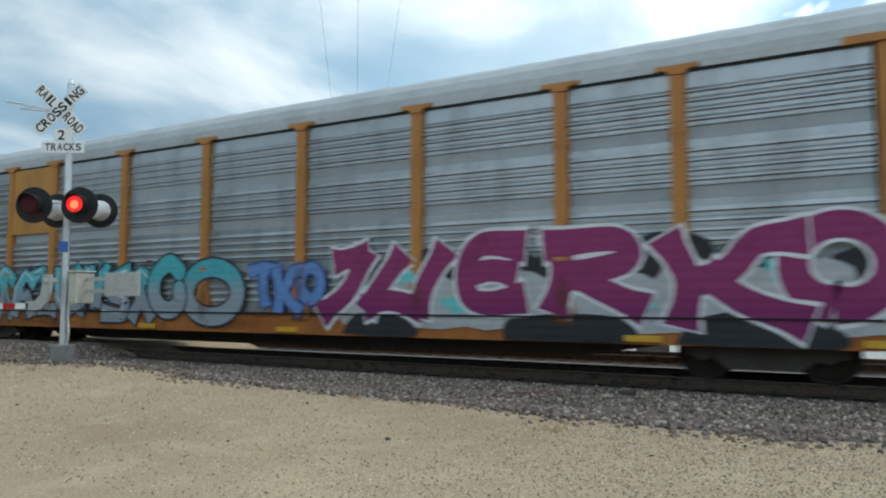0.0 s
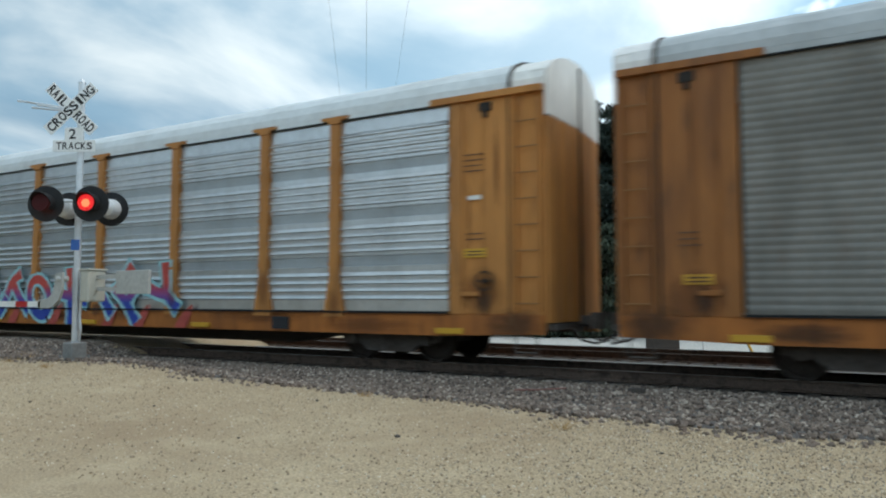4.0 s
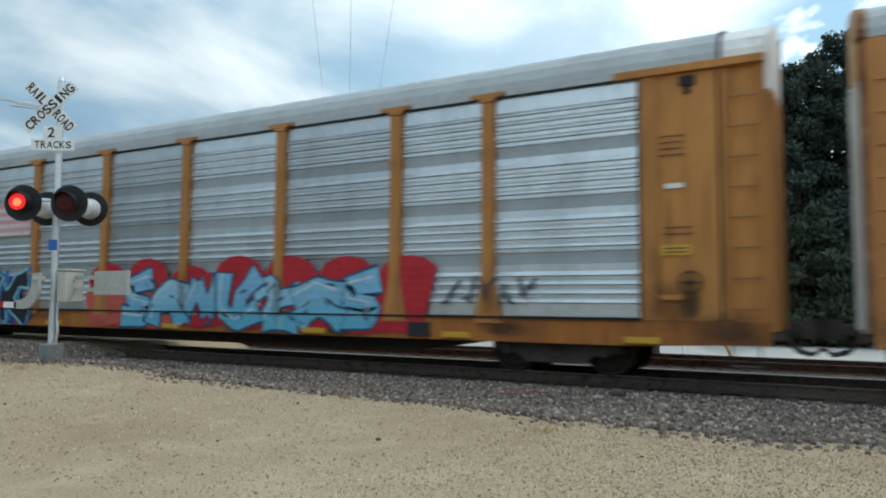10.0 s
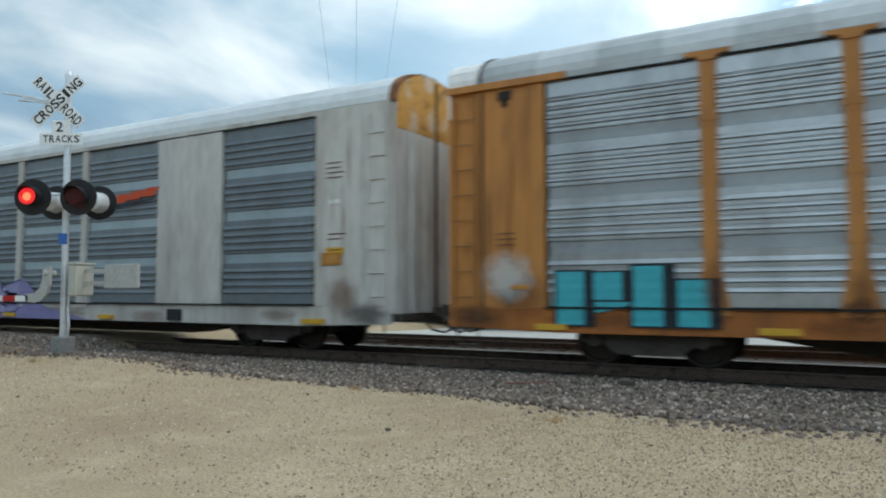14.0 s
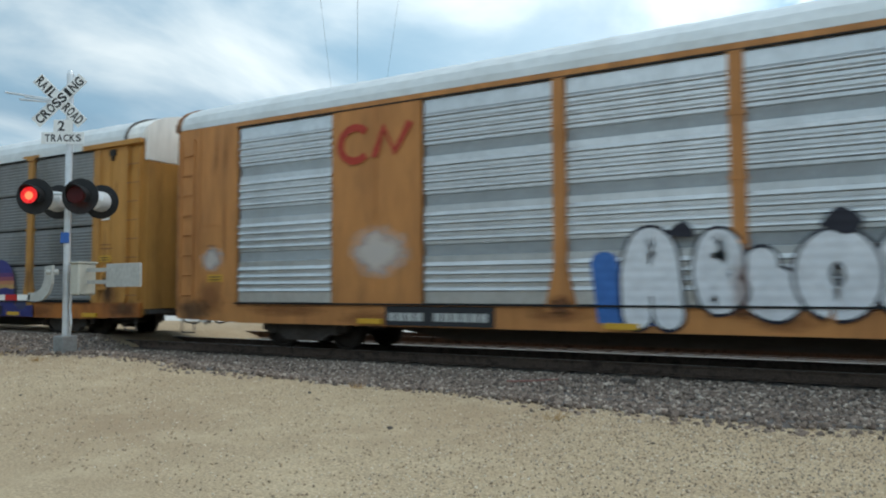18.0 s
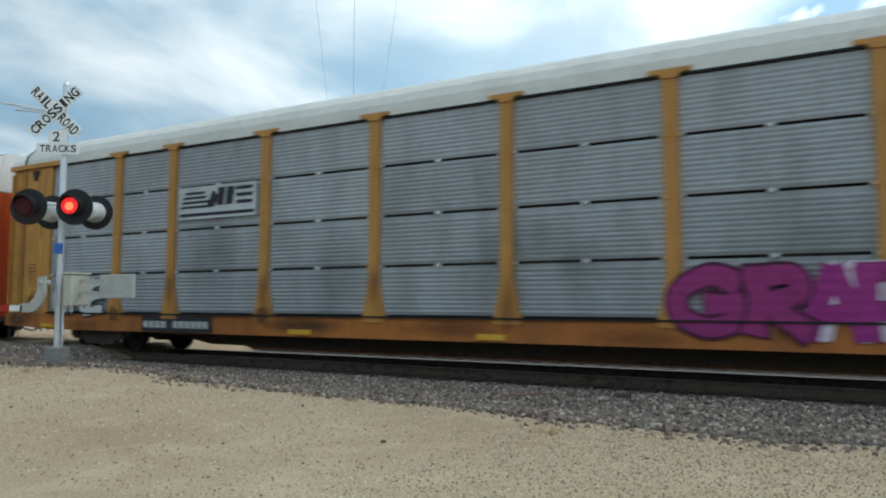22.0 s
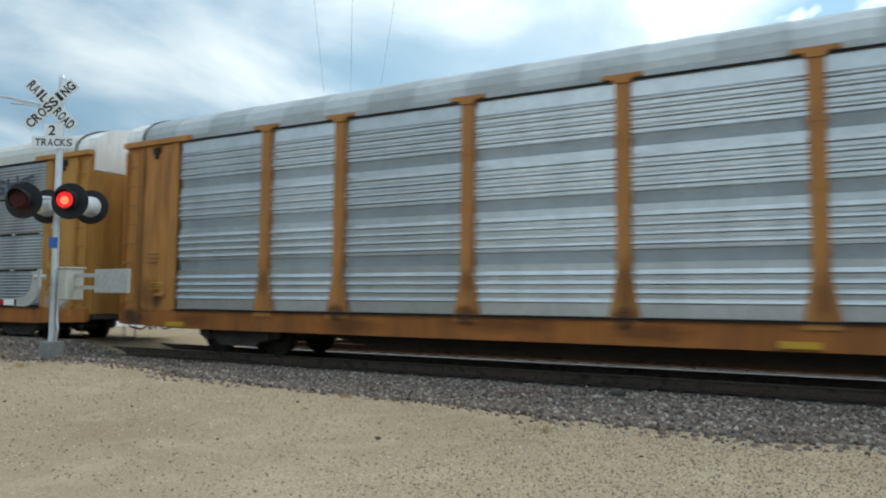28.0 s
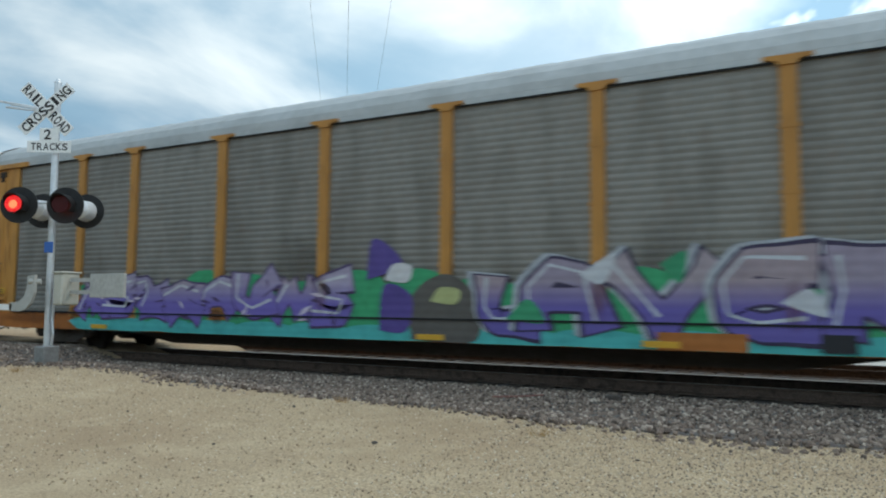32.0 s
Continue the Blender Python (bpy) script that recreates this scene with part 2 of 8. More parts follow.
def thing(name, label, category, group="", m=None):
    ob = new(name)
    ob.matrix_basis = m or Matrix()
    return tagged(ob, label, category, group)

# ---------------------------------------------------------------- ground, ballast, tracks
RAIL_TOP, TRACK_Y, SECOND_Y = 0.36, 12.93, 17.25


def ss(a, b, x):
    t = np.clip((x - a) / (b - a), 0, 1)
    return t * t * (3 - 2 * t)


def lot_height(x, y):
    z = 0.2 + 0.26 * ss(-6.2, -11.5, x) * ss(3.5, 7.6, y) + 0.012 * np.sin(x * 1.9 + y) * np.cos(y * 1.3 - x * 0.4)
    z = z - (z - 0.02) * ss(8.2, 10.5, y + 0.35 * ss(-10, -12, x) * 0) * (1 - ss(-14.5, -17, x))
    z = z - 0.25 * ss(16, 30, y)
    return z * (1 - ss(40, 90, np.hypot(x, y))) + 0.02 * ss(40, 90, np.hypot(x, y))


def sheet(name, xs, ys, height, mat):
    X, Y = np.meshgrid(xs, ys)
    Z = height(X, Y)
    n, k = len(xs), len(ys)
    verts = np.stack([X.ravel(), Y.ravel(), Z.ravel()], 1)
    i = (np.arange(k - 1)[:, None] * n + np.arange(n - 1)[None]).ravel()
    faces = np.stack([i, i + 1, i + n + 1, i + n], 1)
    me = bpy.data.meshes.new(name)
    me.from_pydata(verts.tolist(), [], faces.tolist())
    me.materials.append(mat)
    for p in me.polygons:
        p.use_smooth = True
    return new(name, me)


M_LOT = material("tan_gravel", (0.44, 0.338, 0.220), 0.95, 0, ((0.35, 0.45, 0.7, (0.34, 0.24, 0.15), 0.75), (1.6, 0.5, 0.75, (0.60, 0.48, 0.32), 0.5), (7, 0.45, 0.75, (0.45, 0.34, 0.21), 0.5), (30, 0.52, 0.8, (0.34, 0.26, 0.17), 0.4)),
                 (48, 0.45), (45, 1.0))
M_BALLAST = material("grey_ballast", (0.10, 0.084, 0.075), 0.95, 0, ((0.6, 0.45, 0.7, (0.13, 0.12, 0.118), 0.7), (14, 0.5, 0.7, (0.24, 0.235, 0.23), 0.6)), (50, 0.4), (25, 1.0))
M_ROAD = material("worn_road", (0.16, 0.15, 0.138), 0.95, 0, ((0.8, 0.45, 0.7, (0.25, 0.225, 0.18), 0.7),), (60, 0.3), (60, 0.5))

far_steps = np.array([-3000, -1500, -700, -350, -180, -100, -65, -45, -34, -28])
ground = sheet("ground", np.concatenate([far_steps, np.arange(-24, 10.01, 0.3), -far_steps - 14]),
               np.concatenate([far_steps[:-1], np.arange(-24, 2, 3.0), np.arange(2, 12.01, 0.3), np.array([14, 18, 22, 27, 34, 45, 65, 100, 180, 350, 700, 1500, 3000])]), lot_height, M_LOT)
tagged(ground, "pale tan gravel lot with scattered pebbles and faint wheel marks", "ground", kind="structure")

TOE = ((-70, 9.4), (-20, 8.0), (-16, 7.75), (-12.7, 7.65), (-11.8, 8.15), (-9.0, 8.15), (-5.9, 8.95), (-2.2, 8.0), (0, 8.1), (5, 8.0), (70, 8.2))


def toe(x):
    return np.interp(x, [p[0] for p in TOE], [p[1] for p in TOE]) + 0.12 * np.sin(x * 2.3) + 0.07 * np.sin(x * 5.1 + 1)


bxs = np.concatenate([np.arange(-70, -24, 2.0), np.arange(-24, 8, 0.3), np.arange(8, 70, 2.0)])
brow = []
for f, z in ((0, -0.05), (0.06, 0.02), (0.14, 0.10), (0.3, 0.12), (0.5, 0.135), (0.8, 0.15), (1.0, 0.155)):
    ys = toe(bxs) + (11.4 - toe(bxs)) * f
    brow.append([(x, y, max(z, lot_height(x, y) + (0.025 if f else -0.03))) for x, y in zip(bxs, ys)])
for y, z in ((12.9, 0.145), (14.4, 0.15), (15.1, 0.12), (15.8, 0.15), (17.3, 0.145), (18.8, 0.15), (19.6, 0.05), (20.4, -0.2)):
    brow.append([(x, y, z) for x in bxs])
n = len(bxs)
bv = [(float(a), float(b), float(c)) for r in brow for a, b, c in r]
bf = [(i * n + j, i * n + j + 1, (i + 1) * n + j + 1, (i + 1) * n + j) for i in range(len(brow) - 1) for j in range(n - 1)]
me = bpy.data.meshes.new("ballast_bed")
me.from_pydata(bv, [], bf)
me.materials.append(M_BALLAST)
ballast = tagged(new("ballast_bed", me), "grey crushed stone ballast bed under two tracks", "ballast", kind="structure")


def stones(name, xy, size, mat, label, category, height, faces=20):
    rng = np.random.default_rng(5)
    g = (1 + 5 ** 0.5) / 2
    base = np.array([(-1, g, 0), (1, g, 0), (-1, -g, 0), (1, -g, 0), (0, -1, g), (0, 1, g), (0, -1, -g), (0, 1, -g), (g, 0, -1), (g, 0, 1), (-g, 0, -1), (-g, 0, 1)]) / 1.9
    tri = np.array([(0, 11, 5), (0, 5, 1), (0, 1, 7), (0, 7, 10), (0, 10, 11), (1, 5, 9), (5, 11, 4), (11, 10, 2), (10, 7, 6), (7, 1, 8), (3, 9, 4), (3, 4, 2), (3, 2, 6), (3, 6, 8), (3, 8, 9), (4, 9, 5), (2, 4, 11), (6, 2, 10), (8, 6, 7), (9, 8, 1)])
    k = len(xy)
    sc = rng.uniform(size[0], size[1], (k, 1, 1)) * rng.uniform(0.6, 1.25, (k, 1, 3)) * 0.5
    v = base[None] * rng.uniform(0.72, 1.2, (k, 12, 1)) * sc
    a = rng.uniform(0, 6.28, k)
    c, s = np.cos(a)[:, None], np.sin(a)[:, None]
    tilt = rng.uniform(-0.6, 0.6, k)[:, None]
    x, y, z = v[..., 0] * c - v[..., 1] * s, v[..., 0] * s + v[..., 1] * c, v[..., 2]
    y, z = y * np.cos(tilt) - z * np.sin(tilt), y * np.sin(tilt) + z * np.cos(tilt)
    out = np.stack([x + xy[:, :1], y + xy[:, 1:2], z + height[:, None]], -1)
    me = bpy.data.meshes.new(name)
    me.from_pydata(out.reshape(-1, 3).tolist(), [], (tri[None] + 12 * np.arange(k)[:, None, None]).reshape(-1, 3).tolist())
    me.materials.append(mat)
    return tagged(new(name, me), label, category, kind="stuff")


def island_material(name, cols, rough=0.95):
    m = bpy.data.materials.new(name)
    m.use_nodes = True
    nt = m.node_tree
    geo = nt.nodes.new("ShaderNodeNewGeometry")
    cr = nt.nodes.new("ShaderNodeValToRGB")
    el = cr.color_ramp.elements
    for i, c in enumerate(cols):
        e = el[i] if i < 2 else el.new(1.0)
        e.position, e.color = i / (len(cols) - 1), (*c, 1)
    nt.links.new(geo.outputs["Random Per Island"], cr.inputs[0])
    b = nt.nodes["Principled BSDF"]
    nt.links.new(cr.outputs[0], b.inputs["Base Color"])
    b.inputs["Roughness"].default_value = rough
    return m


M_STONE = island_material("ballast_stone", [(0.066, 0.049, 0.039), (0.16, 0.12, 0.095), (0.255, 0.198, 0.16), (0.165, 0.118, 0.094), (0.49, 0.41, 0.335)])
M_GRIT = island_material("grey_brown_grit", [(0.13, 0.108, 0.088), (0.22, 0.185, 0.15), (0.30, 0.255, 0.205), (0.20, 0.165, 0.135), (0.40, 0.35, 0.29)])
M_PEBBLE = island_material("tan_pebble", [(0.22, 0.165, 0.115), (0.36, 0.27, 0.175), (0.5, 0.39, 0.26), (0.70, 0.60, 0.46), (0.30, 0.225, 0.15)])
rng = np.random.default_rng(11)
bx = rng.uniform(-24, 7, 34000)
fr = np.where(rng.random(34000) < 0.03, -0.055 * np.abs(rng.normal(size=34000)), rng.uniform(0.0, 1.12, 34000) ** 0.9)
by = toe(bx) + (11.4 - toe(bx)) * fr + rng.normal(0, 0.07, 34000)
bz = np.interp(fr, [0, 0.05, 0.2, 0.5, 0.8, 1.0, 1.2], [0.0, 0.08, 0.12, 0.135, 0.15, 0.155, 0.15])
bz = np.maximum(bz, lot_height(bx, by) + np.where(fr < 0, -0.004, 0.02)) + 0.006
stones("ballast_stones", np.stack([bx, by], 1), (0.03, 0.085), M_STONE, "loose angular grey and purple ballast stones", "stones", bz)
# pebbles lie thicker to the right, which also darkens that corner
px_ = np.concatenate([rng.uniform(-14, 5, 15000), rng.uniform(-3.2, 4, 9000)])
py_ = rng.uniform(3.5, 9.2, 24000)
keep = py_ < toe(px_) + 0.15
px_, py_ = px_[keep], py_[keep]
# grit thickens rightward; its darkness partly stands in for the lens's corner falloff
gx, gy = rng.uniform(-4.6, 5.0, 22000), rng.uniform(3.6, 8.6, 22000)
grit = (gy < toe(gx) + 0.1) & (rng.random(22000) < ss(-4.6, 1.0, gx) * (0.45 + 0.55 * ss(4.0, 7.5, gy)))
gx, gy = gx[grit], gy[grit]
stones("ballast_grit", np.stack([gx, gy], 1), (0.006, 0.018), M_GRIT, "dark stone grit over the gravel lot, also imitating corner darkening", "grit", lot_height(gx, gy) + 0.003)
stones("gravel_pebbles", np.stack([px_, py_], 1), (0.010, 0.027), M_PEBBLE, "small loose tan and dark pebbles on the gravel lot", "pebbles", lot_height(px_, py_) + 0.003)

M_PALE = material("pale_dust_fill", (0.56, 0.54, 0.50), 0.9, 0, ((9, 0.5, 0.7, (0.5, 0.47, 0.43), 0.6),), (40, 0.3), (30, 0.8))
M_FILL = material("light_gravel_fill", (0.27, 0.262, 0.255), 0.9, 0, ((7, 0.45, 0.65, (0.2, 0.19, 0.18), 0.8),), (40, 0.4), (30, 0.8))
fill_bm = bmesh.new()
prism(fill_bm, [(14.4, 0.12), (14.7, 0.165), (15.4, 0.175), (15.98, 0.175), (16.1, 0.14)], -60, 60)
tagged(new("track_fill", mesh_of("track_fill", fill_bm, M_FILL)), "pale dusty gravel fill between the two tracks", "gravel", kind="structure")

far_lot = sheet("far_lot", np.linspace(-70, 40, 45), np.array([19.9, 20.6, 22.0, 24.0, 27.0, 31.0, 36.0]), lambda x, y: lot_height(x, y) + 0.04 * ss(19.9, 20.6, y), M_PALE)
tagged(far_lot, "very pale dusty ground beyond the tracks", "ground", kind="structure")

# the road that crosses the tracks behind the signal
rs = bmesh.new()
prism(rs, [(4.0, 0.30), (11.3, 0.352), (11.3, 0.2), (4.0, 0.1)], -27.0, -17.6)
prism(rs, [(14.55, 0.352), (15.6, 0.352), (15.6, 0.1), (14.55, 0.1)], -27.0, -17.6)
prism(rs, [(18.9, 0.22), (30.0, 0.02), (30.0, -0.3), (18.9, 0.0)], -27.0, -17.6)
road = new("road", mesh_of("road", rs, M_ROAD))
tagged(road, "worn grey road leading over the railway crossing", "road", kind="structure")


def rail_profile(y):
    return [(y - 0.075, 0.0), (y + 0.075, 0.0), (y + 0.075, 0.014), (y + 0.012, 0.035), (y + 0.012, 0.135), (y + 0.036, 0.148), (y + 0.036, 0.178),
            (y - 0.036, 0.178), (y - 0.036, 0.148), (y - 0.012, 0.135), (y - 0.012, 0.035), (y - 0.075, 0.014)]


tie_bm = box(bmesh.new(), -0.115, 0.115, -1.3, 1.3, -0.16, 0.0, 0.012)
ME_TIE = mesh_of("tie", tie_bm, M_TIE)
for name, yc, label in (("railway_track", TRACK_Y, "railway track with rusty rails on dark wooden ties in grey ballast"),
                        ("railway_track", SECOND_Y, "second railway track with dark rails behind the train")):
    tr = thing(name, label, "railway track", "tracks", pose(0, yc, RAIL_TOP - 0.18))
    for s in (-1, 1):
        bm = prism(bmesh.new(), rail_profile(s * 0.754), -400, 400)
        rail = part("rail", bm, M_RAIL, tr)
        hb = box(bmesh.new(), -400, 400, s * 0.754 - 0.018, s * 0.754 + 0.018, 0.1785, 0.1815)
        part("railhead", hb, M_HEAD, rail, "polished strip on the rail")
    for i in range(90):
        t = child("tie", ME_TIE, tr)
        t.matrix_basis = pose(-34 + i * 0.54 + 0.02 * math.sin(i * 7), 0.03 * math.sin(i * 3.3), 0.0, 0, 0, 0.8 * math.sin(i * 5))

# ---------------------------------------------------------------- the train
HALF, END, SCREEN_END = 1.52, 13.55, 11.70
POSTS = (-9.02, -7.08, -4.22, -1.40, 1.40, 4.22, 7.08, 9.02)
SILL0, SILL1, SCR0, SCR1, EAVE = 0.555, 0.97, 1.0, 4.86, 4.99
ROOF_LINE = [(-1.52, 4.99), (-1.515, 5.12), (-1.44, 5.30), (-1.24, 5.47), (-0.95, 5.61), (-0.55, 5.715), (0, 5.76)]
ROOF_LINE += [(-y, z) for y, z in ROOF_LINE[-2::-1]]


def ribbed_profile():
    """(depth, z): four groups of four lapped ribs, and between the groups a recessed strip."""
    base, pts = 0.048, [(0.048, SCR0)]
    for g in range(4):
        for k in range(4):
            z = 1.235 + 0.943 * g + 0.152 * k
            pts += [(base, z - 0.02), (base - 0.044, z), (base - 0.042, z + 0.012), (base, z + 0.072)]
        if g < 3:
            z = 1.235 + 0.943 * g + 0.640
            pts += [(base, z), (base + 0.045, z + 0.010), (base + 0.04, z + 0.11), (base + 0.03, z + 0.205), (base, z + 0.225)]
    return pts + [(base, SCR1)]


def fine_profile(z0, z1, step=0.082):
    pts, z = [(0.045, z0)], z0 + 0.02
    while z < z1 - step:
        pts += [(0.041, z), (0.030, z + step * 0.4), (0.030, z + step * 0.6), (0.041, z + step * 0.95)]
        z += step
    return pts + [(0.045, z1)]


def screen_mesh(kind, x0, x1, row=0):
    bm = bmesh.new()
    if kind == "ribbed":
        runs = [ribbed_profile()]
    elif kind == "fine":
        runs = [fine_profile(SCR0, SCR1, 0.125)]
    else:
        zs = (SCR0, 1.95, 2.92, 3.90, SCR1)
        runs = [fine_profile(zs[row] + 0.025, zs[row + 1] - 0.025)]
    for pts in runs:
        prev = None
        for d, z in pts:
            a, b = bm.verts.new((x0, -HALF + d, z)), bm.verts.new((x1, -HALF + d, z))
            if prev:
                fc = bm.faces.new((prev[0], prev[1], b, a))
                fc.material_index = 1 if kind == "ribbed" and min(d, prev[0].co.y + HALF) > 0.07 else 0
            prev = (a, b)
    return mesh_of("screen_panel", bm, None, None) if kind == "ribbed" else mesh_of("screen_panel", bm)


def post_mesh(capped, width):
    w = width / 2
    bm = bmesh.new()
    f = 0.13 if capped else 0.15
    prism(bm, [(-w - f, SILL1 - 0.10), (w + f, SILL1 - 0.10), (w + f, SILL1 + 0.02), (w + 0.02, SILL1 + 0.60), (w, SILL1 + 0.72), (w, SCR1), (-w, SCR1), (-w, SILL1 + 0.72), (-w - 0.02, SILL1 + 0.60), (-w - f, SILL1 + 0.02)],
          -HALF - 0.034, -HALF + 0.09, "y")
    if capped:
        prism(bm, [(-w, SCR1 - 0.05), (w, SCR1 - 0.05), (w + 0.05, SCR1 + 0.02), (0.34, SCR1 + 0.045), (0.34, SCR1 + 0.10), (-0.34, SCR1 + 0.10), (-0.34, SCR1 + 0.045), (-w - 0.05, SCR1 + 0.02)], -HALF - 0.06, -HALF + 0.03, "y")
    for z in (1.95, 2.92, 3.9):
        box(bm, -w - 0.02, w + 0.02, -HALF - 0.04, -HALF + 0.05, z - 0.03, z + 0.03)
    return mesh_of("post", bm)


MESH = {}


def shared(key, build, *a):
    if key not in MESH:
        MESH[key] = build(*a)
    return MESH[key]


def roof_mesh(gap):
    bm = bmesh.new()
    xs = [-END + gap] + [x for k in range(-11, 12) for x in (k * 1.08 - 0.03, k * 1.08 + 0.03)] + [END - gap]
    rows = []
    for i, x in enumerate(xs):
        up = 0.0 if i in (0, len(xs) - 1) else 0.012 * (i % 2)
        rows.append([bm.verts.new((x, y, z + (up if 0 < j < len(ROOF_LINE) - 1 else 0))) for j, (y, z) in enumerate(ROOF_LINE)])
    for k, (a, b) in enumerate(zip(rows, rows[1:])):
        for i in range(len(a) - 1):
            bm.faces.new((a[i], a[i + 1], b[i + 1], b[i])).material_index = (k // 2) % 2
    for r in (rows[0], rows[-1][::-1]):
        bm.faces.new(r)
    return mesh_of("roof", bm, None, None)


def end_wall_pieces(kind, side):
    """The closed side between the last screen and the car's end, at +x (side 1) or -x (-1): name and mesh of each piece."""
    a, b, out = SCREEN_END, END, []

    def piece(name, x0, x1, y0, y1, z0, z1, bevel=0.006):
        bm = box(bmesh.new(), min(side * x0, side * x1), max(side * x0, side * x1), -HALF + y0, -HALF + y1, z0, z1, bevel)
        out.append((name, mesh_of(name, bm)))
    if kind == "capped":
        piece("end_wall", a + 0.27, b - 0.68, 0.02, 0.10, SILL1 - 0.01, SCR1)
        piece("frame_post", a, a + 0.27, -0.012, 0.06, SILL1 - 0.012, SCR1)
        piece("ladder_panel", b - 0.57, b, 0.06, 0.14, SILL1 - 0.30, SCR1 + 0.05)
        piece("corner_post", b - 0.635, b - 0.57, -0.012, 0.12, SILL1 - 0.20, SCR1)
        piece("wall_hinge", a + 0.31, a + 0.36, 0.0, 0.03, SILL1 + 0.1, SCR1 - 0.2)
        piece("grab_bar", a + 0.28, a + 0.62, -0.05, 0.03, 1.28, 1.36)
        piece("eave_beam", a - 0.40, b, -0.07, 0.05, SCR1 + 0.002, SCR1 + 0.125)
        piece("wall_rib", a + 0.62, a + 0.68, 0.0, 0.03, SILL1, SCR1 - 0.01)
    else:
        piece("end_wall", a, b, 0.0, 0.10, SILL1 - 0.01, EAVE - 0.004)
        piece("corner_post", b - 0.72, b - 0.64, -0.02, 0.02, SILL1 - 0.01, EAVE - 0.05)
        piece("wall_seam", a + 0.30, b - 0.9, -0.008, 0.01, 2.72, 2.745, 0.0)
    return out


def ladder_mesh(side):
    bm = bmesh.new()
    x0, x1 = END - 0.52, END - 0.08
    for x in (x0, x1):
        box(bm, x - 0.02, x + 0.02, -HALF - 0.03, -HALF + 0.08, 1.0, 4.75)
    if side < 0:
        bmesh.ops.scale(bm, vec=(-1, 1, 1), verts=bm.verts)
    return mesh_of("ladder", bm)


def rung_mesh(side):
    return mesh_of("rung", rod(bmesh.new(), (side * (END - 0.52), -HALF - 0.025, 0), (side * (END - 0.08), -HALF - 0.025, 0), 0.013, 6))


def roof_strip(x0, x1, grow, thick):
    bm = bmesh.new()
    rows = []
    for x, k in ((x0, 0), (x1, 0), (x1, 1), (x0, 1)):
        rows.append([bm.verts.new((x, y * (1 + grow / 1.5) * (1 if k == 0 else 1 - thick), z + (grow if abs(y) < 1.4 else 0) - k * thick)) for y, z in ROOF_LINE])
    for a, b in zip(rows, rows[1:] + rows[:1]):
        for i in range(len(a) - 1):
            bm.faces.new((a[i], a[i + 1], b[i + 1], b[i]))
    return bm


def roof_end_mesh(side):
    return mesh_of("roof_end", roof_strip(side * (END - 0.62), side * (END + 0.02), -0.018, 0.05))


def roof_lip_mesh(side):
    return mesh_of("roof_lip", roof_strip(side * (END - 0.66), side * (END - 0.60), 0.022, 0.04))


def end_door_mesh(side, leaf):
    """One leaf of the folding end doors, slightly bowed outwards."""
    bm = bmesh.new()
    y0, y1 = (-1.42, -0.015) if leaf < 0 else (0.015, 1.42)
    ys = np.linspace(y0, y1, 7)
    outline = [(y, END + 0.05 + 0.09 * (1 - (y / 1.5) ** 2) + (0.03 if i % 2 else 0)) for i, y in enumerate(ys)]
    for z0, z1 in ((SILL1 - 0.15, 4.44),):
        prev = None
        for y, x in outline:
            a, b = bm.verts.new((x * side, y, z0)), bm.verts.new((x * side, y, z1))
            if prev:
                bm.faces.new((prev[0], a, b, prev[1]))
            prev = (a, b)
    g = bmesh.ops.extrude_face_region(bm, geom=bm.faces[:])
    bmesh.ops.translate(bm, vec=(-0.05 * side, 0, 0), verts=[v for v in g["geom"] if isinstance(v, bmesh.types.BMVert)])
    return mesh_of("end_door", bm)


def end_cap_mesh(side):
    """The bowed upper end panel under the roof."""
    bm = bmesh.new()
    rows = []
    for f in (0, 1):
        row = []
        for y, z in ROOF_LINE:
            yy = max(-1.44, min(1.44, y))
            x = END + 0.06 + 0.09 * (1 - (yy / 1.5) ** 2)
            row.append(bm.verts.new((x * side, yy, 4.46 if f == 0 else z - 0.02)))
        rows.append(row)
    for i in range(len(ROOF_LINE) - 1):
        bm.faces.new((rows[0][i], rows[0][i + 1], rows[1][i + 1], rows[1][i]))
    g = bmesh.ops.extrude_face_region(bm, geom=bm.faces[:])
    bmesh.ops.translate(bm, vec=(-0.30 * side, 0, 0), verts=[v for v in g["geom"] if isinstance(v, bmesh.types.BMVert)])
    return mesh_of("end_cap", bm)


def wheel_mesh():
    bm = bmesh.new()
    prof = [(-0.07, 0.05), (-0.07, 0.12), (-0.02, 0.14), (-0.01, 0.34), (-0.065, 0.37), (-0.065, 0.42), (0.045, 0.425), (0.07, 0.45), (0.07, 0.36), (0.03, 0.34), (0.03, 0.12), (0.07, 0.10), (0.07, 0.05)]
    seg = 28
    ring = [[bm.verts.new((r * math.cos(6.28319 * k / seg), y, r * math.sin(6.28319 * k / seg))) for y, r in prof] for k in range(seg)]
    for k in range(seg):
        a, b = ring[k], ring[(k + 1) % seg]
        for i in range(len(prof)):
            j = (i + 1) % len(prof)
            bm.faces.new((a[i], b[i], b[j], a[j]))
    return mesh_of("wheel", bm, M_WHEEL)


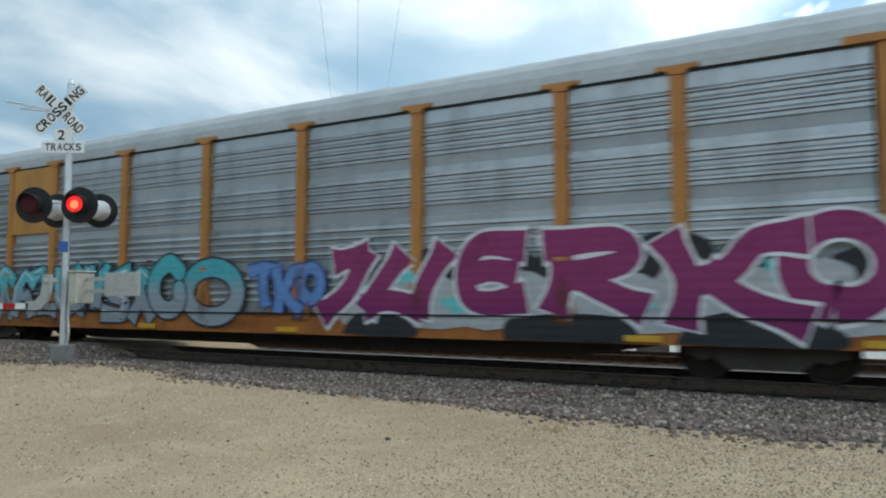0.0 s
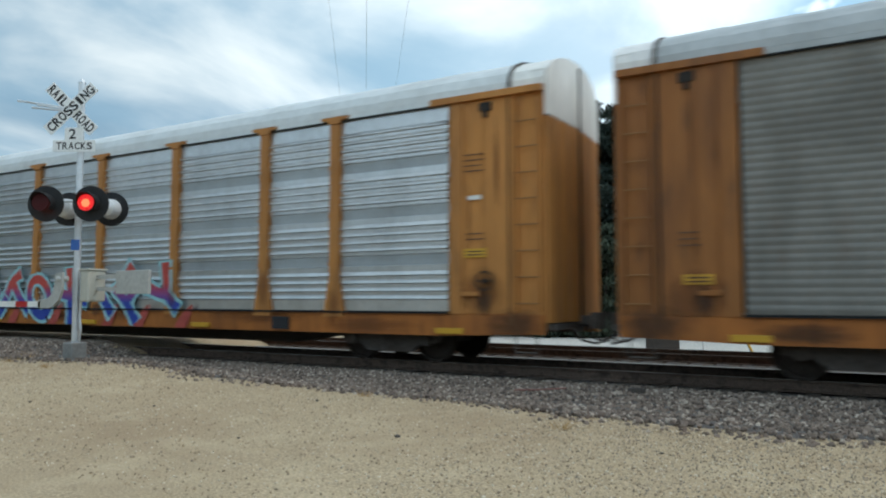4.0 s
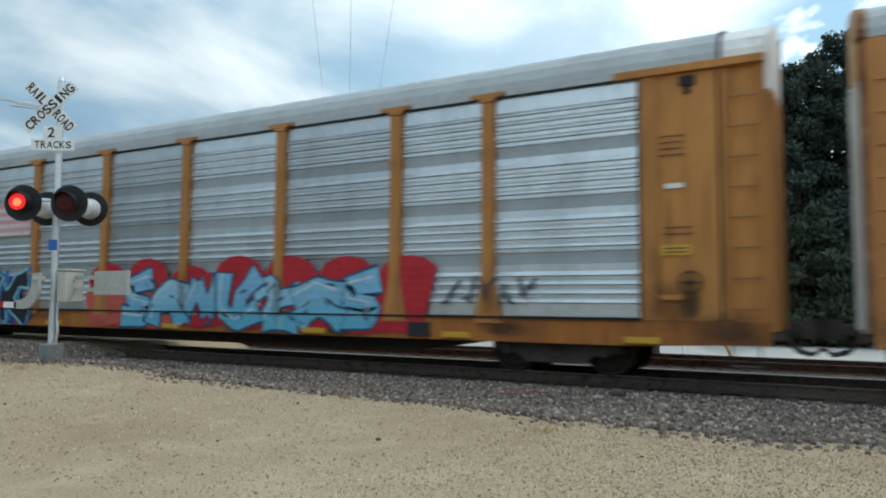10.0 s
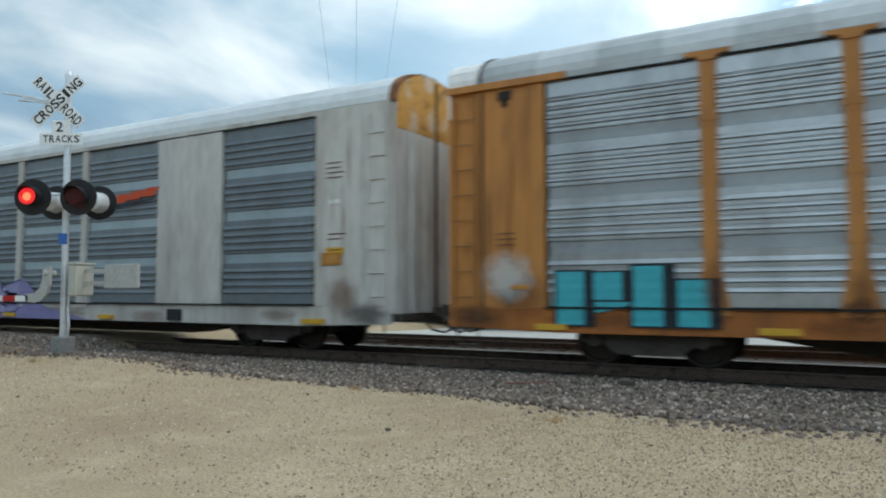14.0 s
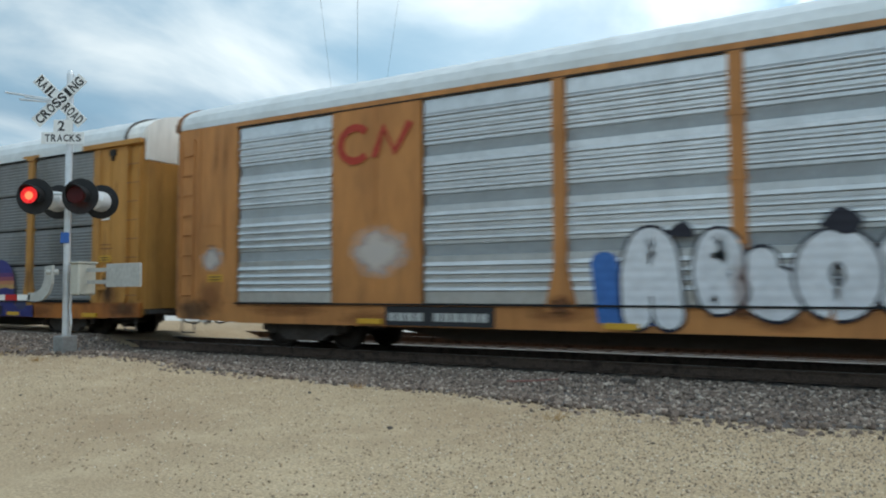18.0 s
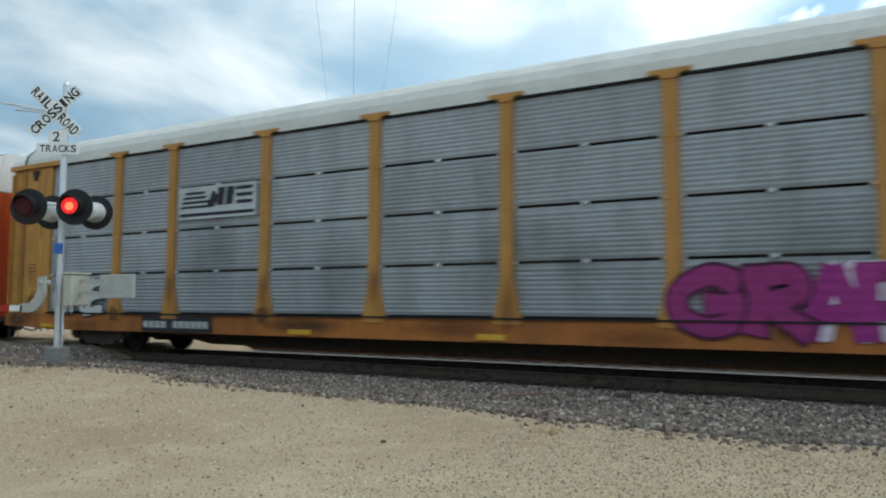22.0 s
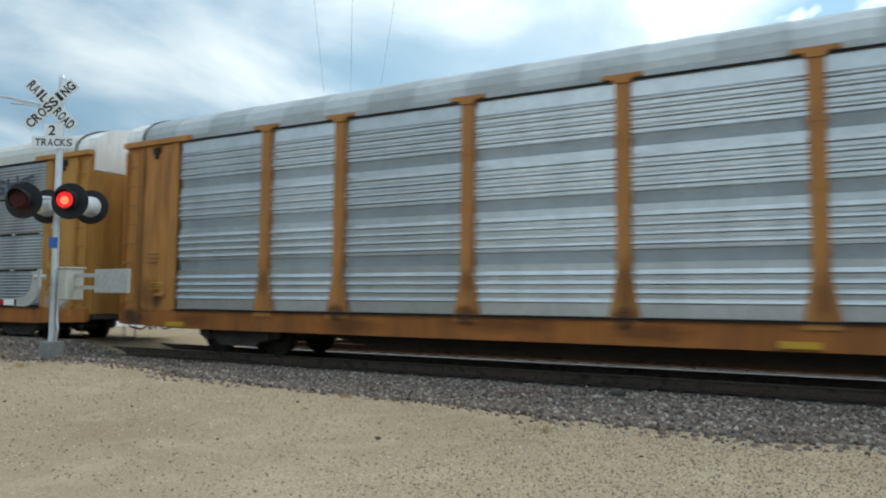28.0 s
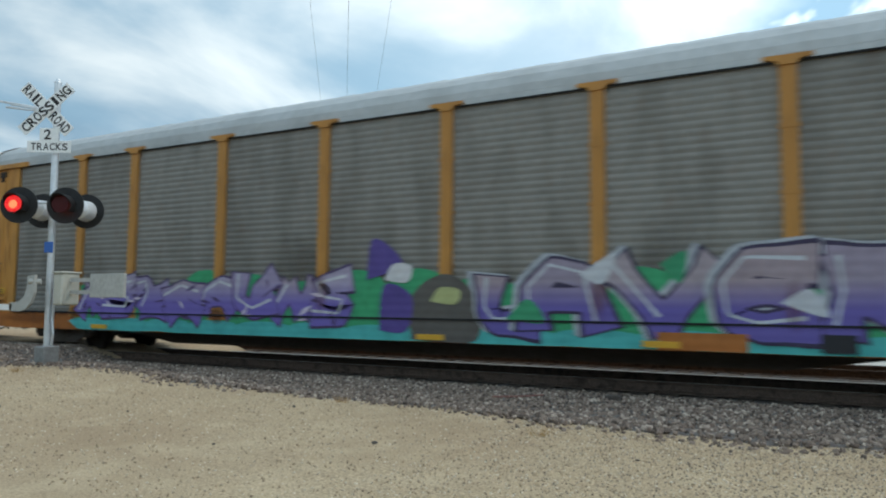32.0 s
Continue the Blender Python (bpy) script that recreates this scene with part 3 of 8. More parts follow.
def side_frame_mesh():
    bm = bmesh.new()
    prism(bm, [(-1.16, 0.40), (-0.70, 0.34), (-0.50, 0.20), (0.50, 0.20), (0.70, 0.34), (1.16, 0.40), (1.16, 0.56), (0.80, 0.62), (0.55, 0.70), (-0.55, 0.70), (-0.80, 0.62), (-1.16, 0.56)], -1.12, -0.98, "y")
    for x in (-0.875, 0.875):
        rod(bm, (x, -1.20, 0.43), (x, -0.95, 0.43), 0.11, 12)
    for x in (-0.22, 0.0, 0.22):
        rod(bm, (x, -1.06, 0.26), (x, -1.06, 0.56), 0.075, 10)
    return mesh_of("side_frame", bm, M_BLACK)


def bolster_mesh():
    bm = box(bmesh.new(), -0.22, 0.22, -0.98, 0.98, 0.45, 0.72, 0.03)
    for x in (-0.875, 0.875):
        rod(bm, (x, -0.98, 0.42), (x, 0.98, 0.42), 0.075, 10)
    return mesh_of("bolster", bm, M_BLACK)


def centre_sill_mesh():
    bm = bmesh.new()
    prism(bm, [(-END - 0.1, 0.62), (-9.2, 0.60), (-6.9, 0.24), (6.9, 0.24), (9.2, 0.60), (END + 0.1, 0.62), (END + 0.1, 0.93), (-END - 0.1, 0.93)], -0.36, 0.36, "y")
    return mesh_of("centre_sill", bm, M_BLACK)


def bearer_mesh():
    return mesh_of("cross_bearer", prism(bmesh.new(), [(-1.4, 0.80), (-0.36, 0.58), (0.36, 0.58), (1.4, 0.80), (1.4, 0.92), (-1.4, 0.92)], -0.05, 0.05), M_BLACK)


def deck_mesh():
    bm = box(bmesh.new(), -END + 0.02, END - 0.02, -HALF + 0.12, HALF - 0.12, 0.925, 0.985)
    return mesh_of("deck", bm, M_BLACK)


def far_side_mesh():
    bm = bmesh.new()
    box(bm, -END, END, HALF - 0.10, HALF, SILL0, SILL1)
    box(bm, -END, END, HALF - 0.05, HALF - 0.02, SILL1, EAVE - 0.004)
    for x in POSTS:
        box(bm, x - 0.14, x + 0.14, HALF - 0.02, HALF + 0.02, SILL1, SCR1)
    return mesh_of("far_side_wall", bm)


def sill_mesh(kind):
    bm = bmesh.new()
    prism(bm, [(-END, SILL1 - 0.35), (-END + 0.6, SILL0 + 0.05), (-SCREEN_END + 0.2, SILL0), (SCREEN_END - 0.2, SILL0), (END - 0.6, SILL0 + 0.05), (END, SILL1 - 0.35), (END, SILL1 - 0.012), (-END, SILL1 - 0.012)],
          -HALF - 0.002, -HALF + 0.10, "y")
    return mesh_of("side_sill", bm)


def top_rail_mesh():
    bm = box(bmesh.new(), -SCREEN_END - 0.02, SCREEN_END + 0.02, -HALF - 0.004, -HALF + 0.06, SCR1 + 0.005, EAVE - 0.004)
    return mesh_of("top_rail", bm)


def coupler_mesh(side):
    bm = bmesh.new()
    box(bm, END - 0.4, END + 0.42, -0.10, 0.10, 0.74, 0.92, 0.02)
    prism(bm, [(END + 0.36, -0.16), (END + 0.52, -0.18), (END + 0.63, -0.05), (END + 0.60, 0.06), (END + 0.50, 0.02), (END + 0.46, 0.16), (END + 0.36, 0.16)], 0.68, 0.98, "z")
    for y in (-0.5, 0.42):
        pts = [(END + 0.1, y, 0.74), (END + 0.3, y * 0.8, 0.48), (END + 0.5, y * 0.5, 0.42), (END + 0.64, y * 0.3, 0.52)]
        for p, q in zip(pts, pts[1:]):
            rod(bm, p, q, 0.022, 6)
    box(bm, END - 0.05, END + 0.16, -1.35, -0.5, 0.70, 0.80)
    box(bm, END - 0.05, END + 0.16, 0.5, 1.35, 0.70, 0.80)
    if side < 0:
        bmesh.ops.rotate(bm, matrix=Matrix.Rotation(math.pi, 3, "Z"), verts=bm.verts)
    return mesh_of("coupler", bm, M_BLACK)


GAUGE = "autorack cars of the train"
# one row a car, from the first to pass to the last: body kind, paint, screen kind, screen paint, roof, end paint kind
CARS = (
    ("capped", "yellow", "ribbed", "grey", "grey", "white"),
    ("capped", "yellow", "fine", "dark", "grey", "white"),
    ("capped", "rust_yellow", "fine", "dark", "grey", "white"),
    ("capped", "yellow", "ribbed", "silver", "white", "white"),
    ("capped", "yellow", "ribbed", "silver", "white", "white"),
    ("capped", "bright_yellow", "slotted", "steel", "grey", "yellowtop"),
    ("flush", "tan", "ribbed", "grey", "grey", "galvanised"),
    ("capped", "yellow", "ribbed", "blue_silver", "grey", "white"),
    ("shield", "amber", "ribbed", "blue_silver", "white", "galvanised"),
    ("capped", "yellow", "ribbed", "grey", "grey", "white"),
    ("flush", "white", "ribbed", "slate", "white", "galvanised"),
    ("capped", "yellow", "fine", "sooty", "grey", "white"),
    ("flush", "tan", "ribbed", "silver", "white", "galvanised"),
    ("capped", "gold", "slotted", "steel", "white", "white"),
    ("capped", "yellow", "fine", "dark", "grey", "white"),
    ("capped", "gold", "slotted", "mid", "cream", "white"),
    ("capped", "deep_orange", "ribbed", "silver", "white", "white"),
    ("flush", "orange", "ribbed", "silver", "white", "mixed"),
    ("flush", "tan", "ribbed", "blue_silver", "white", "galvanised"),
    ("capped", "yellow", "ribbed", "silver", "grey", "white"),
    ("capped", "gold", "slotted", "grey", "cream", "white"),
    ("capped", "orange", "ribbed", "blue_silver", "white", "white"),
    ("capped", "gold", "fine", "dark", "grey", "white"),
    ("capped", "yellow", "ribbed", "silver", "grey", "white"),
)
PAINT_WORD = {"yellow": "yellow", "rust_yellow": "rusty yellow", "gold": "golden yellow", "bright_yellow": "bright yellow", "amber": "amber yellow", "tan": "tan brown", "orange": "orange", "deep_orange": "deep orange", "white": "off-white"}
SCREEN_WORD = {"silver": "silver", "blue_silver": "bluish silver", "grey": "grey", "mid": "mid-grey", "sooty": "sooty dark grey", "steel": "steel grey", "dark": "dirty grey", "slate": "slate grey"}
TOLD = ("magenta and turquoise graffiti", "faded pale graffiti", "heavy rust", "red and blue graffiti letters", "black and yellow graffiti",
        "yellow sign panel", "black and yellow graffiti", "red and light blue graffiti", "shield emblem, maroon graffiti", "olive and turquoise graffiti",
        "purple graffiti", "white outlined graffiti", "white bubble graffiti", "blue and violet graffiti", "shield emblem, pale graffiti",
        "purple graffiti letters", "large lilac graffiti", "no graffiti", "pale green bubble graffiti", "no graffiti", "huge pale green graffiti", "no graffiti",
        "violet and green graffiti", "no graffiti")
TRAIN, WHEELS = [], []


def screen_bays(kind):
    if kind == "flush":
        edges = [(-SCREEN_END, -9.05), (-6.95, -4.22), (-4.22, -1.40), (-1.40, 1.40), (1.40, 4.22), (4.22, 6.95), (9.05, SCREEN_END)]
    else:
        edges = list(zip((-SCREEN_END, *POSTS), (*POSTS, SCREEN_END)))
    return edges


def truck(parent, x):
    t = new("truck")
    t.parent = parent
    t.matrix_basis = pose(x, 0, 0)
    child("bolster", shared("bolster", bolster_mesh), t)
    f = child("side_frame", shared("sf", side_frame_mesh), t)
    g = child("side_frame", MESH["sf"], t)
    g.matrix_basis = pose(0, 0, 0, 0, 0, 180)
    for dx in (-0.875, 0.875):
        for s in (-1, 1):
            w = child("wheel", shared("wheel", wheel_mesh), t)
            w.matrix_basis = pose(dx, s * 0.754, 0.42, 0, 0, 0 if s < 0 else 180)
            if s < 0:
                WHEELS.append((w, len(TRAIN), x + dx))
    return t


def autorack(i):
    kind, paint, skind, spaint, roof, end = CARS[i]
    P, S = PAINT[paint], SCREEN[spaint]
    car = thing("autorack_car", f"{PAINT_WORD[paint]} autorack railcar, {SCREEN_WORD[spaint]} screens, {TOLD[i]}", "railcar", GAUGE)
    child("centre_sill", shared("cs", centre_sill_mesh), car)
    child("deck", shared("deck", deck_mesh), car)
    for k in range(-5, 6):
        child("cross_bearer", shared("bearer", bearer_mesh), car).matrix_basis = pose(k * 1.5, 0, 0)
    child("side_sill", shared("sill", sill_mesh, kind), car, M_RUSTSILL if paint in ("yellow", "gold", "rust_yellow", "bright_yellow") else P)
    # proud black strip; the shade of the gap is put into its colour
    child("sill_gap", shared("gap", lambda: mesh_of("sill_gap", box(bmesh.new(), -SCREEN_END, SCREEN_END, -HALF - 0.056, -HALF + 0.02, SILL1 - 0.012, SILL1 + 0.022), M_SLOT)), car, None, "black strip for the shade in the gap above the sill")
    child("eave_gap", shared("egap", lambda: mesh_of("eave_gap", box(bmesh.new(), -SCREEN_END, SCREEN_END, -HALF - 0.014, -HALF + 0.02, SCR1 - 0.004, SCR1 + 0.026), M_SLOT)), car, None, "black strip under the eave")
    child("far_side_wall", shared("far", far_side_mesh), car, P)
    gap = 0.62 if kind == "capped" else 0.05
    top = child("roof", shared(("roof", gap), roof_mesh, gap), car, ROOF[roof])
    top.material_slots[1].link = "OBJECT"
    top.material_slots[1].material = ROOF["patched"] if i in (9, 19) else ROOF[roof]
    look_kind = "capped" if kind != "flush" else "flush"
    if kind != "flush":
        child("top_rail", shared("rail", top_rail_mesh), car, ROOF[roof])
    else:
        child("top_rail", shared("rail", top_rail_mesh), car, P)
    for a, b in screen_bays(kind):
        for row in range(4 if skind == "slotted" else 1):
            sp = child("screen_panel", shared(("scr", skind, a, b, row), screen_mesh, skind, a + 0.05, b - 0.05, row), car, M_PALESCREEN if i == 20 and b < 7.3 else S)
            if skind == "ribbed":
                sp.material_slots[1].link = "OBJECT"
                sp.material_slots[1].material = M_PALESTRIP if spaint == "slate" else M_STRIP
        for z in ((1.95, 2.92, 3.90) if skind == "slotted" and i in (15, 20) else ()):
            for f in (0.045, 0.5, 0.955):
                child("slot_clip", shared("clip", lambda: mesh_of("slot_clip", box(bmesh.new(), -0.05, 0.05, -HALF - 0.004, -HALF + 0.05, -0.03, 0.03, 0.004))), car, M_CLIP).matrix_basis = pose(a + (b - a) * f, 0, z)
        # black sheet stands in for the unlit inside of the car
        child("screen_backing", shared(("back", a, b), lambda: mesh_of("screen_backing", box(bmesh.new(), a + 0.02, b - 0.02, -HALF + 0.145, -HALF + 0.16, SCR0 - 0.03, SCR1 + 0.02), M_SLOT)), car)
    for x in POSTS:
        if kind == "flush" and abs(x) > 6.5:
            continue
        p = child("post", shared(("post", look_kind), post_mesh, look_kind == "capped", 0.24 if look_kind == "capped" else 0.22), car, M_PALEPOST if i == 20 and x < 7 else P)
        p.matrix_basis = pose(x, 0, 0)
    if kind == "flush":
        for a in (-9.05, 6.95):
            child("closed_panel", shared(("closed", a), lambda: mesh_of("closed_panel", box(box(bmesh.new(), a, a + 2.1, -HALF - 0.006, -HALF + 0.09, SILL1 - 0.01, SCR1 + 0.004), a + 1.03, a + 1.07, -HALF - 0.02, -HALF, SILL1, SCR1))), car, P)
    for s in (-1, 1):
        wall_kind = "flush" if kind in ("flush", "shield") else "capped"
        for nm, me in shared(("ew", wall_kind, s), end_wall_pieces, wall_kind, s):
            child(nm, me, car, P)
        if wall_kind == "capped":
            # black filling carries the shadow between the wall and the ladder panel
            child("door_gap", shared(("dg", s), lambda: mesh_of("door_gap", box(bmesh.new(), min(s * (END - 0.68), s * (END - 0.635)), max(s * (END - 0.68), s * (END - 0.635)), -HALF + 0.03, -HALF + 0.09, SILL1 - 0.1, SCR1), M_SLOT)), car, None, "black strip for the shadow in the gap beside the ladder")
            child("latch", shared(("latch", s), lambda: mesh_of("latch", box(box(bmesh.new(), *sorted((s * (SCREEN_END + 0.62), s * (SCREEN_END + 0.86))), -HALF - 0.03, -HALF + 0.05, 4.64, 4.80, 0.01), *sorted((s * (SCREEN_END + 0.70), s * (SCREEN_END + 0.78))), -HALF - 0.045, -HALF + 0.03, 4.52, 4.66, 0.01), M_SOOTBLACK)), car, None, "sooty black latch under the eave")
            child("roof_end", shared(("re", s), roof_end_mesh, s), car, ROOF[roof] if i == 5 else M_ENDWHITE)
            child("roof_lip", shared(("rl", s), roof_lip_mesh, s), car, M_BLACK)
        ladder = child("ladder", shared(("ladder", s), ladder_mesh, s), car, P)
        for k in range(8):
            child("rung", shared(("rung", s), rung_mesh, s), ladder, P if kind == "flush" or i == 5 else M_RUNG if "orange" in paint else M_DARKRUNG).matrix_basis = pose(0, 0, 1.15 + 0.46 * k)
        low = {"white": P, "yellowtop": P, "galvanised": M_ENDGREY, "mixed": P}[end]
        crown = {"white": M_ENDWHITE, "yellowtop": P, "galvanised": M_PEELING, "mixed": M_ENDWHITE}[end]
        for leaf in (-1, 1):
            child("end_door", shared(("ed", s, leaf), end_door_mesh, s, leaf), car, M_ENDGREY if end == "mixed" and leaf < 0 else low)
        child("end_cap", shared(("ec", s), end_cap_mesh, s), car, crown)
        if kind == "flush":
            child("roof_rim", shared(("rr", s), lambda: mesh_of("roof_rim", roof_strip(s * (END - 0.04), s * (END + 0.12), 0.012, 0.05))), car, P if "orange" in paint else M_RUSTEDGE, "worn arched rim of the roof end")
            child("corner_angle", shared(("ca", s), lambda: mesh_of("corner_angle", box(bmesh.new(), *sorted((s * (END - 0.05), s * (END + 0.09))), -1.475, -1.425, SILL1 - 0.15, 4.95, 0.008))), car, P if paint != "tan" else M_RUSTEDGE, "worn corner angle of the end")
            for k, y in enumerate((-0.95, -0.48)):
                child("fold_strip", shared(("fs", s, k), lambda: mesh_of("fold_strip", box(bmesh.new(), *sorted((s * (END + 0.09), s * (END + 0.185))), y - 0.016, y + 0.016, SILL1 - 0.1, 4.43, 0.004))), car, M_ENDGREY)
        child("door_seam", shared(("seam", s), lambda: mesh_of("door_seam", box(bmesh.new(), min(s * (END + 0.10), s * (END + 0.175)), max(s * (END + 0.10), s * (END + 0.175)), -0.022, 0.022, SILL1 - 0.15, 5.66), M_SLOT)), car)
        child("coupler", shared(("cp", s), coupler_mesh, s), car)
        truck(car, s * 10.1)
    TRAIN.append(car)
    return car


for i in range(len(CARS)):
    autorack(i)

# ---------------------------------------------------------------- flat lettering and shapes
GLYPH, ASPECT = {}, {}


def glyph(ch, fat):
    """Vertices (in the letter's own unit box) and faces of one character of the built-in font, fattened by fat."""
    key = (ch, fat)
    if key not in GLYPH:
        out = []
        for f in (0.0, fat):
            if f == 0.0 and (ch, None) in GLYPH:
                out.append(GLYPH[(ch, None)])
                continue
            cu = bpy.data.curves.new("glyph", "FONT")
            cu.body, cu.offset, cu.dimensions, cu.fill_mode, cu.resolution_u = ch, f, "2D", "FRONT", 5
            ob = new("glyph", cu)
            bpy.context.view_layer.update()
            me = bpy.data.meshes.new_from_object(ob.evaluated_get(bpy.context.evaluated_depsgraph_get()))
            bm = bmesh.new()
            bm.from_mesh(me)
            bmesh.ops.subdivide_edges(bm, edges=[e for e in bm.edges if e.calc_length() > 0.18], cuts=2, use_grid_fill=True)
            bmesh.ops.triangulate(bm, faces=bm.faces)
            bm.verts.index_update()
            out.append((np.array([v.co[:2] for v in bm.verts]), [tuple(v.index for v in fc.verts) for fc in bm.faces]))
            bm.free()
            if f == 0.0:
                GLYPH[(ch, None)] = out[-1]
            bpy.data.objects.remove(ob)
            bpy.data.curves.remove(cu)
            bpy.data.meshes.remove(me)
        lo, hi = out[0][0].min(0), out[0][0].max(0)
        ASPECT[ch] = float((hi - lo)[0] / max(0.1, (hi - lo)[1]))
        GLYPH[key] = ((out[1][0] - lo) / np.maximum(hi - lo, 0.05), out[1][1])
    return GLYPH[key]


class Flat:
    """Collects flat pieces (x, z) at small steps of depth y into one mesh."""

    def __init__(self):
        self.v, self.f, self.m, self.mats, self.pieces = [], [], [], [], []

    def add(self, pts, faces, y, mat):
        if mat not in self.mats:
            self.mats.append(mat)
        k = len(self.v)
        self.pieces.append(([(float(x), y, max(float(z), 0.562)) for x, z in pts], [tuple(f) for f in faces], mat))
        self.v += [(float(x), y, max(float(z), 0.562)) for x, z in pts]
        self.f += [tuple(i + k for i in f) for f in faces]
        self.m += [self.mats.index(mat)] * len(faces)

    def poly(self, pts, y, mat):
        self.add(pts, [tuple(range(len(pts)))], y, mat)

    def bar(self, x0, x1, z0, z1, y, mat, slant=0.0):
        self.poly([(x0, z0), (x1, z0), (x1 + slant, z1), (x0 + slant, z1)], y, mat)

    def disc(self, x, z, rx, rz, y, mat, n=20):
        self.poly([(x + rx * math.cos(6.28319 * k / n), z + rz * math.sin(6.28319 * k / n)) for k in range(n)], y, mat)

    def stroke(self, pts, w, y, mat):
        """A thick polyline; w: one half width a point."""
        p = np.array(pts, float)
        d = np.gradient(p, axis=0)
        nrm = np.stack([-d[:, 1], d[:, 0]], 1) / np.maximum(np.hypot(d[:, 0], d[:, 1])[:, None], 1e-6)
        w = np.broadcast_to(np.array(w, float), (len(p),))[:, None]
        a, b = p + nrm * w, p - nrm * w
        k = len(p)
        self.add(np.concatenate([a, b]), [(i, i + 1, k + i + 1, k + i) for i in range(k - 1)], y, mat)

    def apart(self, name, parent, label=""):
        """Every painted piece as a part of its own."""
        for verts, faces, mat in self.pieces:
            me = bpy.data.meshes.new(name)
            me.from_pydata(verts, [], faces)
            me.materials.append(mat)
            child(name, me, parent, None, label)

    def done(self, name, parent, label=""):
        me = bpy.data.meshes.new(name)
        me.from_pydata(self.v, [], self.f)
        for m in self.mats:
            me.materials.append(m)
        me.polygons.foreach_set("material_index", self.m)
        me.update()
        return child(name, me, parent, None, label)


SPRAY = {}


def spray(col, low=None, zmid=1.35):
    """Aerosol paint over ribbed steel; low: the colour it fades to below zmid."""
    key = (col, low, zmid)
    if key in SPRAY:
        return SPRAY[key]
    m = material("spray_paint", col, 0.6, 0.0, ((2.2, 0.5, 0.8, tuple(c * 0.55 for c in col), 0.5),), (7, 0.10), None)
    nt = m.node_tree
    b = nt.nodes["Principled BSDF"]
    tc = nt.nodes.new("ShaderNodeTexCoord")
    if low:
        sp = nt.nodes.new("ShaderNodeSeparateXYZ")
        nt.links.new(tc.outputs["Object"], sp.inputs[0])
        r = nt.nodes.new("ShaderNodeMapRange")
        r.inputs[1].default_value, r.inputs[2].default_value = zmid - 0.22, zmid + 0.22
        nt.links.new(sp.outputs[2], r.inputs[0])
        x = nt.nodes.new("ShaderNodeMixRGB")
        x.inputs[1].default_value = (*low, 1)
        old = b.inputs["Base Color"].links[0].from_socket
        nt.links.new(r.outputs[0], x.inputs[0])
        nt.links.new(old, x.inputs[2])
        nt.links.new(x.outputs[0], b.inputs["Base Color"])
    wv = nt.nodes.new("ShaderNodeTexWave")
    wv.bands_direction = "Z"
    wv.inputs["Scale"].default_value, wv.inputs["Distortion"].default_value = 2.07, 0.0
    nt.links.new(tc.outputs["Object"], wv.inputs["Vector"])
    bp = nt.nodes.new("ShaderNodeBump")
    bp.inputs["Strength"].default_value, bp.inputs["Distance"].default_value = 0.13, 0.02
    nt.links.new(wv.outputs["Fac"], bp.inputs["Height"])
    nt.links.new(bp.outputs[0], b.inputs["Normal"])
    SPRAY[key] = m
    return m


Y0 = -HALF - 0.034
BLACKC, WHITEC = (0.03, 0.03, 0.034), (0.68, 0.68, 0.70)


